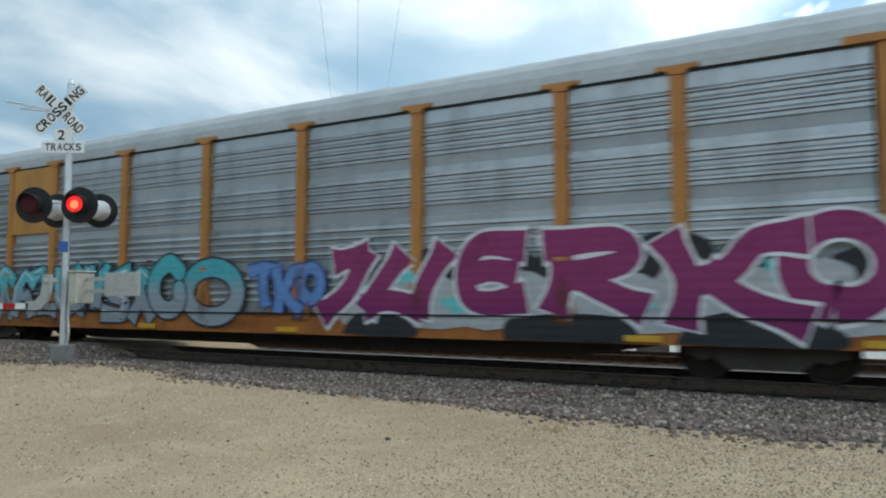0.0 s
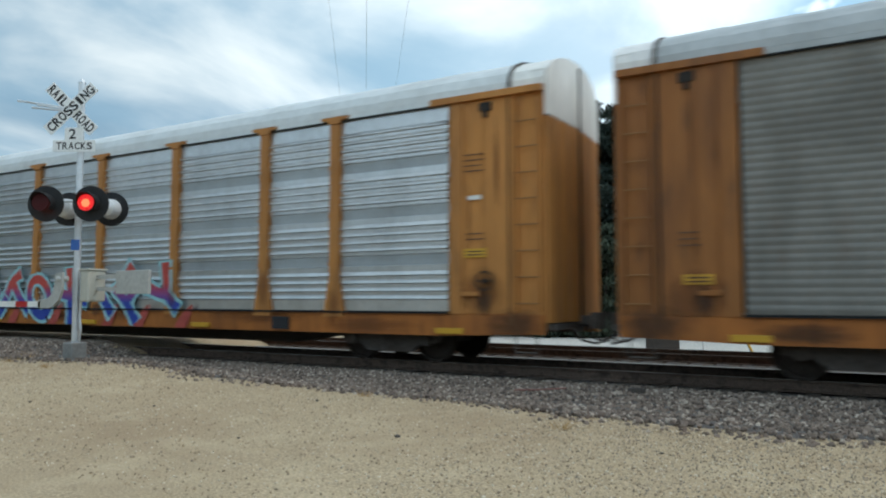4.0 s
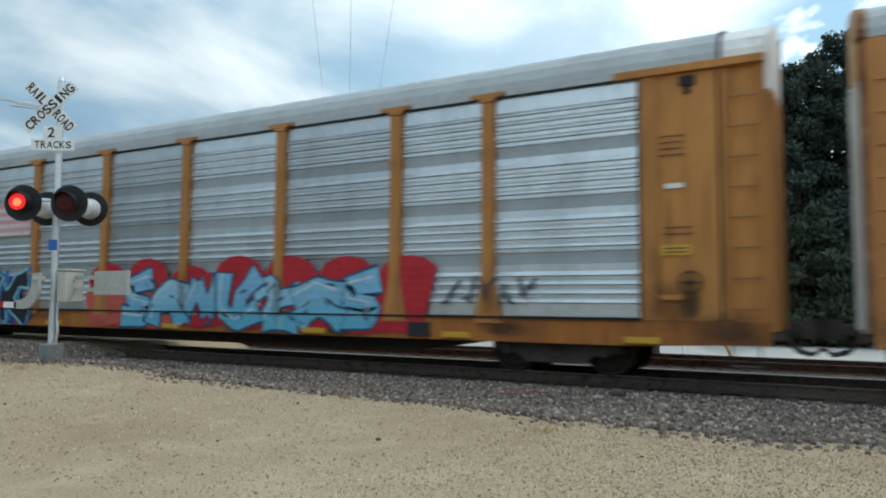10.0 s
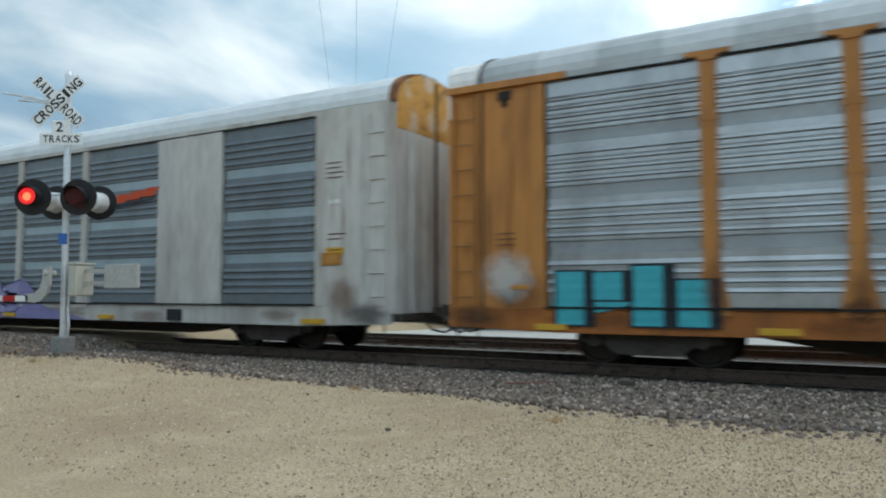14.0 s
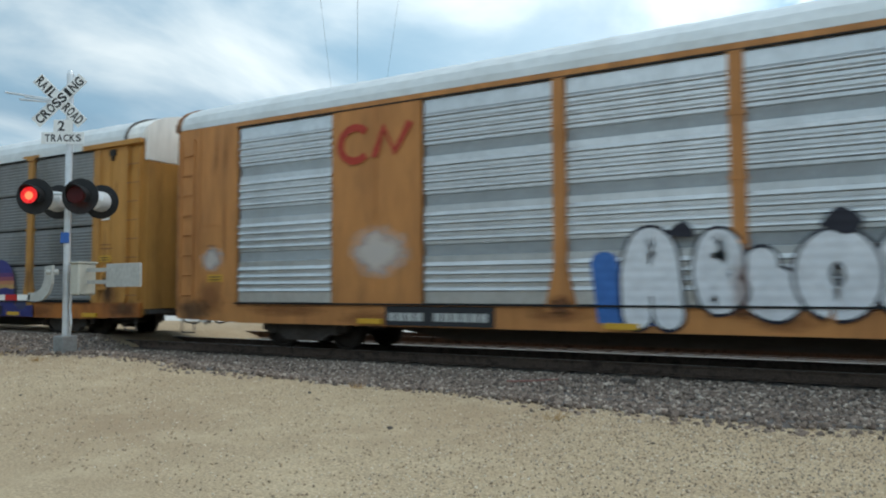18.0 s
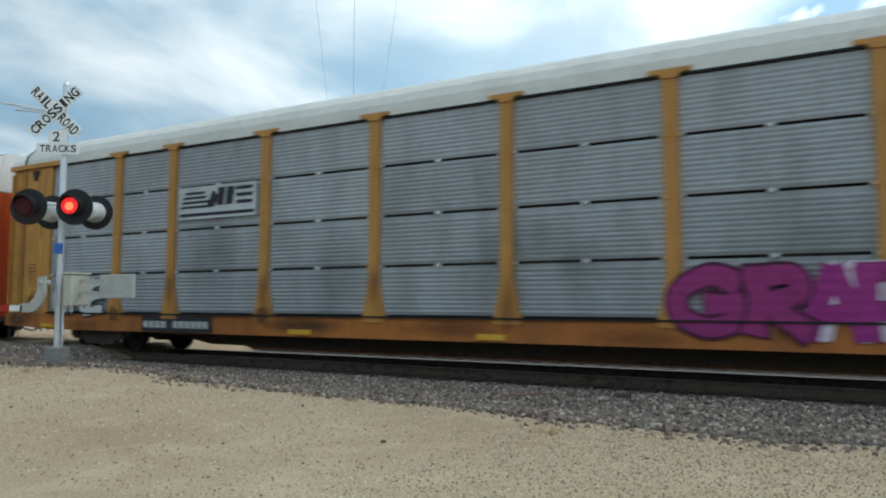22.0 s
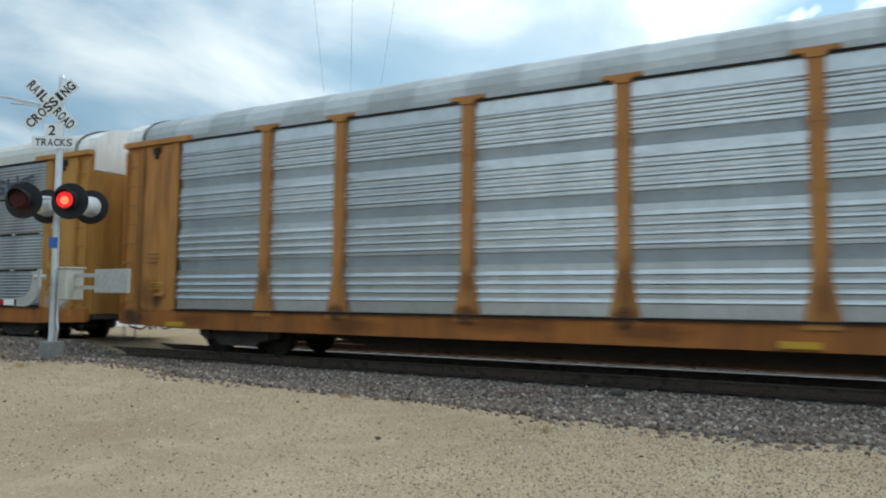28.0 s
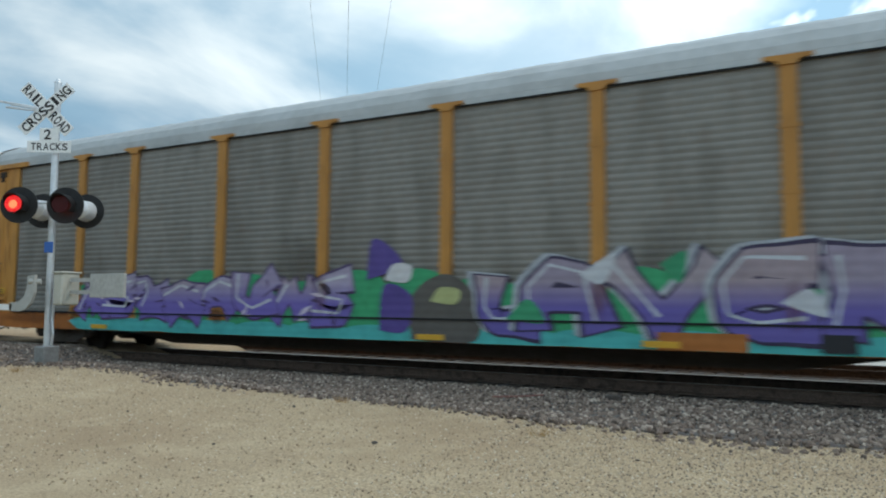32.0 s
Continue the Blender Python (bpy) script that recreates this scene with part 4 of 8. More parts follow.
def word(car, text, x0, x1, z0, z1, fill, line, shade=None, low=None, slant=0.12, wob=0.05, fat=0.045, out=0.075, shine=None, cast=(0.10, -0.07), seed=1, name="graffiti_letter", warp=0.3, cells=None):
    fat, out = (fat, out) if cells else (min(fat, 0.038), min(out, 0.072))
    rg = random.Random(seed)
    wide = [0.55 if c in "I1i" else 1.25 if c in "MWmw" else 1.0 for c in text]
    unit, x = (x1 - x0) / sum(wide), x0
    for i, (ch, w) in enumerate(zip(text, wide)):
        a, b = cells[i] if cells else (x + 0.07 * unit, x + unit * w - 0.07 * unit)
        lo, hi = z0 + rg.uniform(0, wob) * (z1 - z0), z1 - rg.uniform(0, wob) * (z1 - z0)
        lean, tip = slant * (hi - lo) + rg.uniform(-wob, wob), rg.uniform(-wob, wob)
        f = fill[i % len(fill)] if isinstance(fill, list) else fill
        fl = Flat()
        glyph(ch, fat)
        fit = ASPECT[ch] * (hi - lo) * 1.45
        if b - a > fit and not cells:
            a, b = (a + b - fit) / 2, (a + b + fit) / 2
        if ch == ".":
            hi = lo + 0.18 * (hi - lo)
        bend, flare, wave = rg.uniform(-1, 1) * warp, rg.uniform(-0.6, 1) * warp, rg.uniform(-1, 1) * warp

        def put(fatness, dx, dz, y, mat):
            v, faces = glyph(ch, fatness)
            u, q = v[:, 0], v[:, 1]
            if cells:
                edge = glyph(ch, out if line else fat)[0][:, 0]
                u = (u - edge.min()) / (edge.max() - edge.min())
            u, q = (u - 0.5) * (1 + flare * (q - 0.5)) + 0.5 + bend * 0.28 * np.sin(q * 3.1) + wave * 0.10 * np.sin(q * 6.3), q + 0.12 * bend * np.sin(u * 3.1) + 0.08 * wave * np.sin(u * 6.0)
            fl.add(np.stack([a + u * (b - a) + (q - 0.5) * lean + dx, lo + q * (hi - lo) + (u - 0.5) * tip + dz], 1), faces, y, mat)
        if shade:
            put(out, cast[0], cast[1], Y0 - 0.0007 * (i % 2), spray(shade))
            put(out, cast[0] * 0.5, cast[1] * 0.5, Y0 - 0.0015 - 0.0007 * (i % 2), spray(shade))
        if line:
            put(out, 0, 0, Y0 - 0.003 - 0.0007 * (i % 2), spray(line))
        put(fat, 0, 0, Y0 - 0.005 - 0.0007 * (i % 2), spray(f, low, (z0 + z1) / 2))
        if shine:
            fl.disc(b - 0.04, lo + 0.3 * (hi - lo), 0.10 * (b - a), 0.12 * (hi - lo), Y0 - 0.0022, spray(shine), 7)
            fl.disc((a + b) / 2 + lean * 0.2, lo + 0.62 * (hi - lo), 0.07 * (b - a), 0.10 * (hi - lo), Y0 - 0.0022, spray(shine), 6)
            fl.stroke([(a + 0.1 * (b - a) + lean * 0.3, hi - 0.12 * (hi - lo)), (a + 0.45 * (b - a) + lean * 0.4, hi - 0.07 * (hi - lo))], 0.03, Y0 - 0.0085, spray(shine))
        fl.done(name, car)
        x += unit * w


PATCHES = {}


def cloud_patch(car, x0, x1, z0, z1, col, n=9, seed=3, rim=None):
    rg = random.Random(seed)
    fl = Flat()
    level = Y0 + 0.0105 - 0.0035 * PATCHES.get(car.name, 0)
    PATCHES[car.name] = PATCHES.get(car.name, 0) + 1
    bumps, low = [], []
    for k in range(n):
        cx, r = x0 + (x1 - x0) * (k + 0.5) / n, (x1 - x0) / n * 0.5
        top = z0 + (z1 - z0) * rg.uniform(0.78, 1.0) * (0.88 if k in (0, n - 1) else 1)
        h = min(r * 0.8, (z1 - z0) * 0.22)
        bumps += [(cx + r * u, top - h * (1 - v)) for u, v in ((-0.98, 0.0), (-0.75, 0.62), (-0.35, 0.95), (0.1, 1.0), (0.5, 0.85), (0.85, 0.5))]
        low += [(cx - 0.5 * r, z0 + rg.uniform(0, 0.08) * (z1 - z0)), (cx + 0.4 * r, z0)]
    if rim:
        fl.poly([(x, z - 0.03) for x, z in low] + [(x + 0.05, z + 0.07) for x, z in bumps[::-1]], level + 0.0015, spray(rim))
    fl.poly(low + bumps[::-1], level, spray(col))
    fl.done("graffiti_background", car)


def curve_through(pts, n=13):
    """A smooth line through the given points."""
    p = [np.array(q, float) for q in [pts[0], *pts, pts[-1]]]
    out, k = [], len(pts) - 1
    for t in np.linspace(0, k - 1e-6, n):
        i, u = int(t), t - int(t)
        a, b, c, d = p[i:i + 4]
        out.append(0.5 * (2 * b + (c - a) * u + (2 * a - 5 * b + 4 * c - d) * u * u + (3 * b - a - 3 * c + d) * u ** 3))
    return out


RING = [(0.5 + 0.5 * math.sin(q), 0.5 + 0.5 * math.cos(q)) for q in np.linspace(3.3, 3.3 + 6.2832, 15)]
# skeletons of hand-sprayed letters, each a few strokes through points of a unit cell
FORM = {
    "A": ([(0.0, 0.0), (0.25, 0.55), (0.48, 1.0)], [(0.48, 1.0), (0.72, 0.55), (1.0, 0.0)], [(0.2, 0.3), (0.78, 0.34)]),
    "B": ([(0.1, 0.0), (0.06, 0.5), (0.1, 1.0)], [(0.1, 1.0), (0.75, 0.95), (0.8, 0.66), (0.25, 0.54)], [(0.25, 0.54), (0.95, 0.44), (0.9, 0.06), (0.1, 0.0)]),
    "D": ([(0.08, 0.0), (0.12, 0.9)], [(0.0, 0.9), (0.6, 1.0), (1.0, 0.55), (0.7, 0.1), (0.08, 0.0)]),
    "E": ([(1.0, 0.96), (0.3, 1.0), (0.02, 0.62), (0.08, 0.12), (0.45, 0.0), (1.0, 0.08)], [(0.1, 0.5), (0.5, 0.56), (0.85, 0.5)]),
    "F": ([(0.1, 0.0), (0.12, 0.5), (0.05, 0.95)], [(0.05, 0.95), (1.0, 1.0)], [(0.12, 0.5), (0.8, 0.55)]),
    "G": ([(0.95, 0.85), (0.55, 1.0), (0.05, 0.7), (0.05, 0.25), (0.5, 0.0), (0.95, 0.15), (0.97, 0.45)], [(0.97, 0.45), (0.55, 0.45)]),
    "c": ([(0.95, 0.82), (0.55, 1.0), (0.03, 0.7), (0.03, 0.25), (0.5, 0.0), (0.97, 0.15), (0.97, 0.42)],),
    "H": ([(0.05, 0.0), (0.05, 1.0)], [(0.95, 0.0), (0.95, 1.0)], [(0.05, 0.5), (0.95, 0.5)]),
    "I": ([(0.5, 0.0), (0.5, 1.0)],),
    "J": ([(0.85, 1.0), (0.9, 0.4), (0.6, 0.02), (0.2, 0.08), (0.02, 0.48)],),
    "K": ([(0.15, 0.0), (0.2, 0.5), (0.05, 1.0)], [(0.2, 0.45), (0.5, 0.62), (0.7, 0.95), (1.0, 1.0)], [(0.35, 0.55), (0.6, 0.25), (1.0, 0.0)]),
    "L": ([(0.1, 1.0), (0.05, 0.3), (0.25, 0.02), (1.0, 0.05)],),
    "M": ([(0.0, 0.0), (0.15, 1.0)], [(0.15, 1.0), (0.45, 0.3)], [(0.45, 0.3), (0.8, 1.0)], [(0.8, 1.0), (1.0, 0.0)]),
    "N": ([(0.0, 0.05), (0.12, 1.0)], [(0.12, 1.0), (0.5, 0.5), (0.85, 0.0)], [(0.85, 0.0), (0.88, 0.6), (1.0, 1.0)]),
    "O": (RING,),
    "P": ([(0.1, 0.0), (0.1, 1.0)], [(0.0, 0.97), (0.8, 0.98), (0.98, 0.65), (0.75, 0.42), (0.15, 0.4)]),
    "R": ([(0.05, 0.0), (0.15, 0.5), (0.1, 1.0)], [(0.0, 0.95), (0.75, 1.0), (0.85, 0.68), (0.2, 0.46)], [(0.3, 0.48), (0.6, 0.25), (1.0, 0.0)]),
    "S": ([(0.95, 0.88), (0.5, 1.0), (0.08, 0.8), (0.25, 0.55), (0.8, 0.42), (0.92, 0.15), (0.5, 0.0), (0.05, 0.1)],),
    "T": ([(0.0, 0.9), (0.5, 1.0), (1.0, 0.92)], [(0.52, 0.95), (0.5, 0.4), (0.6, 0.0)]),
    "U": ([(0.05, 1.0), (0.0, 0.3), (0.5, 0.0), (1.0, 0.3), (0.95, 1.0)],),
    "V": ([(0.0, 1.0), (0.5, 0.0)], [(0.5, 0.0), (0.8, 0.6), (1.0, 1.0)]),
    "W": ([(0.0, 0.0), (0.22, 0.4), (0.36, 1.0)], [(0.38, 0.1), (0.52, 0.55), (0.66, 0.95)], [(0.36, 1.0), (0.12, 0.9)], [(0.8, 0.05), (0.86, 0.5), (1.0, 1.0)], [(0.38, 0.12), (0.56, 0.22), (0.8, 0.1)]),
    "w": ([(0.0, 1.0), (0.12, 0.0)], [(0.12, 0.0), (0.5, 0.85)], [(0.5, 0.85), (0.85, 0.0)], [(0.85, 0.0), (1.0, 1.0)]),
    "X": ([(0.0, 0.0), (0.5, 0.5), (1.0, 1.0)], [(0.0, 1.0), (0.5, 0.5), (1.0, 0.0)]),
    "Y": ([(0.0, 1.0), (0.45, 0.5), (1.0, 0.95)], [(0.45, 0.5), (0.55, 0.0)]),
    "Z": ([(0.0, 0.95), (1.0, 1.0)], [(1.0, 1.0), (0.0, 0.02)], [(0.0, 0.02), (1.0, 0.05)]),
    "b": ([(0.1, 1.0), (0.15, 0.3)], [(0.15, 0.3), (0.5, 0.55), (0.95, 0.3), (0.6, 0.0), (0.15, 0.1)]),
    "e": ([(0.15, 0.5), (0.85, 0.55), (0.75, 0.95), (0.3, 1.0), (0.02, 0.5), (0.35, 0.0), (0.95, 0.12)],),
    "i": ([(0.5, 0.0), (0.45, 0.68)], [(0.5, 0.98), (0.52, 1.0)]),
    "hook": ([(0.0, 0.85), (0.38, 1.0), (0.48, 0.55), (0.28, 0.05)], [(0.28, 0.05), (0.95, 0.0)], [(0.45, 0.55), (1.0, 0.72)]),
    "arch": ([(0.08, 0.0), (0.2, 0.62), (0.6, 1.0), (1.0, 0.78)], [(0.25, 0.48), (0.7, 0.45), (0.92, 0.0)]),
    "spike": ([(0.0, 0.08), (0.38, 0.92)], [(0.38, 0.92), (0.68, 0.25)], [(0.68, 0.25), (1.0, 1.0)]),
    "coil": ([(0.95, 1.0), (0.15, 0.82), (0.3, 0.45), (0.88, 0.36), (0.75, 0.0), (0.0, 0.06)],),
    "fork": ([(0.12, 1.0), (0.08, 0.3), (0.5, 0.0), (0.98, 0.25)], [(0.5, 0.05), (0.6, 0.6), (1.0, 1.0)]),
    "claw": ([(0.0, 0.62), (0.5, 0.97), (1.0, 0.75)], [(0.5, 0.95), (0.45, 0.35), (0.1, 0.0)], [(0.5, 0.42), (1.0, 0.03)]),
    "n": ([(0.1, 0.0), (0.08, 0.6), (0.35, 1.0), (0.75, 0.85), (0.9, 0.0)], [(0.15, 0.45), (0.8, 0.45)]),
}


def letters(car, items, fill, line=None, w=0.2, edge=0.06, low=None, zmid=1.4, shade=None, cast=(0.1, -0.06), shine=None, turn=0.0, soft=True, flare=0.25, sharp=False):
    """Sprayed letters; items: (form, x0, x1, z0, z1) with the painted outer limits of each. fill: one colour, or one a letter."""
    for i, (ch, x0, x1, z0, z1) in enumerate(items):
        fl, gap = Flat(), w + 0.02
        cx, cz = (x0 + x1) / 2, (z0 + z1) / 2
        hx, hz = max(0.02, (x1 - x0) / 2 - gap), max(0.05, (z1 - z0) / 2 - gap)
        co, si = math.cos(radians(turn)), math.sin(radians(turn))
        colour = fill[i % len(fill)] if isinstance(fill, list) else fill
        deep = Y0 - 0.0016 - 0.0034 * (i % 2)

        def run(pts, width, y, mat, dx=0.0, dz=0.0):
            q = np.array([((u - 0.5) * 2 * hx, (v - 0.5) * 2 * hz) for u, v in pts])
            q = np.stack([cx + q[:, 0] * co - q[:, 1] * si + dx, cz + q[:, 0] * si + q[:, 1] * co + dz], 1)
            if sharp:
                u = np.linspace(0, len(q) - 1, 5 * len(q))
                line_pts = np.stack([np.interp(u, range(len(q)), q[:, 0]), np.interp(u, range(len(q)), q[:, 1])], 1)
            else:
                line_pts = np.array(curve_through(q, 5 if len(pts) == 2 else 5 * len(pts)))
            a = np.linspace(-1, 1, len(line_pts))
            reach = 0.0 if pts is RING else width * (0.55 if not soft else 0.1)
            first, last = line_pts[1] - line_pts[0], line_pts[-2] - line_pts[-1]
            line_pts[0] -= first / max(1e-6, np.hypot(*first)) * reach
            line_pts[-1] -= last / max(1e-6, np.hypot(*last)) * reach
            ws = width * (1 + flare * a ** 4) if not soft else np.full(len(a), width)
            fl.stroke(line_pts, ws, y, mat)
            if soft and pts is not RING:
                for end, step in ((line_pts[0], 0.00002), (line_pts[-1], 0.00004)):
                    fl.disc(end[0], end[1], width, width, y - step, mat, 14)
        paint = spray(colour, low, zmid)
        for k, pts in enumerate(FORM[ch]):
            if shade:
                run(pts, w + edge, deep + 0.0009 - 0.00012 * k, spray(shade), *cast)
                run(pts, w + edge, deep + 0.0002 - 0.00012 * k, spray(shade), cast[0] * 0.5, cast[1] * 0.5)
            if line:
                run(pts, w + edge, deep - 0.0005 - 0.00012 * k, spray(line))
            run(pts, w, deep - 0.0012 - 0.00012 * k, paint)
            if shine and k == 0:
                run(pts, 0.022, deep - 0.0024, spray(shine), -0.4 * w, 0.4 * w)
        fl.done("graffiti_letter", car)


def tangle(car, n, x0, x1, z0, z1, fills, line, seed=1, w=0.15, edge=0.05, **more):
    """Interlocked angular forms that spell nothing."""
    g = random.Random(seed)
    step, kinds, items = (x1 - x0) / n, ["hook", "arch", "spike", "coil", "fork", "claw"], []
    g.shuffle(kinds)
    for k in range(n):
        a = x0 + step * k
        items.append((kinds[k % 6], max(x0, a - 0.16 * step), min(x1, a + 1.18 * step), z0 + g.uniform(0, 0.14) * (z1 - z0), z1 - g.uniform(0, 0.2) * (z1 - z0)))
    letters(car, items, list(fills), line, w, edge, soft=False, flare=0.45, sharp=True, **more)
    # dark cuts and pale glints over the strokes
    for k in range(4 * n):
        x, z, r = g.uniform(x0, x1 - 0.2), g.uniform(z0 + 0.1, z1 - 0.25), g.uniform(0.06, 0.17)
        a = g.uniform(0, 6.28)
        pts = [(x + r * math.cos(a) * 1.5, z + r * math.sin(a)), (x + 0.35 * r * math.cos(a + 1.7), z + 0.35 * r * math.sin(a + 1.7)), (x - 1.3 * r * math.cos(a), z - r * math.sin(a)), (x + 0.3 * r * math.cos(a - 1.5), z + 0.3 * r * math.sin(a - 1.5))]
        fl = Flat()
        fl.poly(pts, Y0 - 0.0104 - 0.0001 * (k % 5), spray(line if k % 3 else tuple(min(0.6, 1.3 * c + 0.12) for c in fills[k % len(fills)])))
        fl.done("graffiti_accent", car)


def shape(car, col, *outlines, y=-0.0012):
    """Flat sprayed shapes, one part each."""
    for k, pts in enumerate(outlines):
        fl = Flat()
        fl.poly(curve_through(list(pts) + [pts[0]], 6 * len(pts))[:-1], Y0 + y - 0.0002 * k, spray(col))
        fl.done("graffiti_shape", car)


def scribble(car, x0, x1, z0, z1, col, n=5, seed=1, w=0.03):
    rg = random.Random(seed)
    fl = Flat()
    for k in range(n):
        a = x0 + (x1 - x0) * k / n
        b = x0 + (x1 - x0) * (k + 1.1) / n
        pts = [(a + (b - a) * q + rg.uniform(-0.05, 0.05), z0 + (z1 - z0) * rg.uniform(0.0, 1.0)) for q in (0.1, 0.35, 0.6, 0.9)]
        fl.stroke(pts, (w * 0.7, w, w, w * 0.6), Y0 - 0.002 - 0.0005 * k, spray(col))
    fl.apart("graffiti_scrawl", car)


def splat(car, x, z, r, col, seed=1):
    rg = random.Random(seed)
    fl = Flat()
    n, p, q = 36, rg.uniform(0, 6), rg.uniform(0, 6)
    ring = [(0.72 + 0.2 * math.sin(3 * a + p) + 0.12 * math.sin(7 * a + q) + rg.uniform(-0.04, 0.04), a) for a in np.linspace(0, 6.1, n)]
    fl.poly([(x + r * k * math.cos(a), z + r * 0.6 * k * math.sin(a)) for k, a in ring], Y0 - 0.001, spray(col))
    fl.done("paint_splash", car)


def shield(car, x0, x1, z0, z1):
    w, h, cx = (x1 - x0) / 2, z1 - z0, (x0 + x1) / 2

    def form(k, y, mat, top=1.0, cut=0.0):
        pts = [(-0.9, 0.92), (-0.45, 1.0), (0, 0.94), (0.45, 1.0), (0.9, 0.92), (1.0, 0.72), (0.88, 0.58), (1.0, 0.35), (0.85, 0.14), (0.45, 0.06), (0, 0.0), (-0.45, 0.06), (-0.85, 0.14), (-1.0, 0.35), (-0.88, 0.58), (-1.0, 0.72)]
        fl.poly([(cx + u * w * k, z0 + h * 0.5 + (v - 0.5) * h * k) for u, v in pts], y, mat)
    fl = Flat()
    form(1.0, Y0 - 0.001, spray(WHITEC))
    form(0.9, Y0 - 0.002, spray((0.55, 0.50, 0.50)))
    for k in range(7):
        xk = cx - w * 0.74 + k * w * 0.225
        fl.bar(xk, xk + w * 0.115, z0 + h * (0.13 if 0 < k < 6 else 0.2), z0 + h * 0.56, Y0 - 0.003, spray((0.42, 0.13, 0.13)))
    blue = spray((0.045, 0.075, 0.30))
    fl.poly([(cx + u * w, z0 + v * h) for u, v in ((-0.80, 0.56), (0.80, 0.56), (0.9, 0.7), (0.82, 0.88), (0.42, 0.95), (0, 0.89), (-0.42, 0.95), (-0.82, 0.88), (-0.9, 0.7))], Y0 - 0.0035, blue)
    for z in (0.76, 0.635):
        fl.bar(cx - w * 0.62, cx + w * 0.62, z0 + h * z, z0 + h * (z + 0.075), Y0 - 0.005, spray(WHITEC))
    fl.apart("shield_emblem", car, "blue, white and red shield emblem with blank bars")


def swoosh(car, x0, x1, z0, z1, col=(0.50, 0.07, 0.04), dark=(0.03, 0.03, 0.05)):
    """A slanted red band over a dark streak, as an emblem."""
    fl = Flat()
    n, w = 4, (x1 - x0) * 0.19
    for k in range(n):
        a = x0 + 0.12 * (x1 - x0) + k * (x1 - x0) * 0.22
        up = (z1 - z0) * 0.10 * k
        fl.bar(a, a + w, z0 + (z1 - z0) * 0.28 + up, z0 + (z1 - z0) * 0.70 + up, Y0 - 0.001, spray(col), 0.22)
    fl.poly([(x0, z0), (x0 + 0.05, z0 + (z1 - z0) * 0.18), (x1, z0 + (z1 - z0) * 0.48), (x1 - 0.1, z0 + (z1 - z0) * 0.38)], Y0 - 0.002, spray(dark))
    fl.done("slanted_emblem", car, "slanted red emblem over a dark streak")


def loop_emblem(car, x0, x1, z0, z1, col):
    """A rounded line emblem: an open loop and a zigzag in one colour."""
    fl = Flat()
    w, h, t = x1 - x0, z1 - z0, 0.075
    ring = [(x0 + w * (0.24 + 0.2 * math.cos(q)), z0 + h * (0.5 + 0.42 * math.sin(q))) for q in np.linspace(0.75, 5.5, 17)]
    fl.stroke(ring, t, Y0 - 0.001, spray(col))
    fl.stroke([(x0 + w * u, z0 + v * h) for u, v in ((0.5, 0.12), (0.62, 0.85), (0.76, 0.2), (0.96, 0.9))], t, Y0 - 0.0018, spray(col))
    fl.done("line_emblem", car, "dull red rounded line emblem")


def bars_emblem(car, x0, x1, z0, z1, col, back=None):
    fl = Flat()
    w, h = x1 - x0, z1 - z0
    if back:
        fl.bar(x0 - 0.06, x1 + 0.06, z0 - 0.06, z1 + 0.06, Y0, spray(back))
    for k in range(4):
        fl.bar(x0 + w * 0.02 * k, x0 + w * (0.42 - 0.03 * k), z0 + h * (0.30 + 0.17 * k), z0 + h * (0.40 + 0.17 * k), Y0 - 0.001, spray(col), 0.05)
    fl.poly([(x0 + w * 0.36, z0 + h * 0.3), (x0 + w * 0.48, z0 + h * 0.3), (x0 + w * 0.52, z0 + h * 0.7), (x0 + w * 0.46, z0 + h * 0.95)], Y0 - 0.0015, spray(col))
    fl.bar(x0 + w * 0.50, x0 + w * 0.60, z0 + h * 0.35, z1, Y0 - 0.001, spray(col), 0.06)
    fl.bar(x0 + w * 0.62, x0 + w * 0.72, z0 + h * 0.35, z1, Y0 - 0.0012, spray(col), 0.06)
    for k in range(3):
        fl.bar(x0 + w * 0.76, x0 + w * 0.97, z0 + h * (0.35 + 0.25 * k), z0 + h * (0.48 + 0.25 * k), Y0 - 0.001, spray(col), 0.02)
    fl.bar(x0, x1, z0, z0 + h * 0.12, Y0 - 0.001, spray(col))
    fl.apart("emblem_bar", car)


def block_emblem(car, x0, x1, z0, z1, col, under=True):
    """Three heavy block shapes over a rule."""
    fl = Flat()
    w, h = x1 - x0, z1 - z0
    zb = z0 + (0.28 * h if under else 0)
    H = z1 - zb
    for k, (a, b) in enumerate(((0.0, 0.29), (0.36, 0.63), (0.70, 1.0))):
        xa, xb, c = x0 + w * a, x0 + w * b, 0.09
        fl.poly([(xa + c, zb), (xb - c, zb), (xb, zb + c), (xb, z1 - c), (xb - c, z1), (xa + c, z1), (xa, z1 - c), (xa, zb + c)], Y0 - 0.003, spray(col))
        if k < 2:
            fl.bar(xa + 0.12, xb - 0.10, zb + H * 0.42, zb + H * 0.58, Y0 - 0.0034, PAINT["gold"])
    if under:
        fl.bar(x0, x1, z0, z0 + h * 0.12, Y0 - 0.003, spray(col))
    fl.done("block_emblem", car, "faded black emblem of heavy block shapes")


def sign_panel(car, x0, x1, z0, z1, mat):
    child("sign_panel", mesh_of("sign_panel", box(bmesh.new(), x0, x1, -HALF - 0.016, -HALF + 0.03, z0, z1, 0.006)), car, mat)


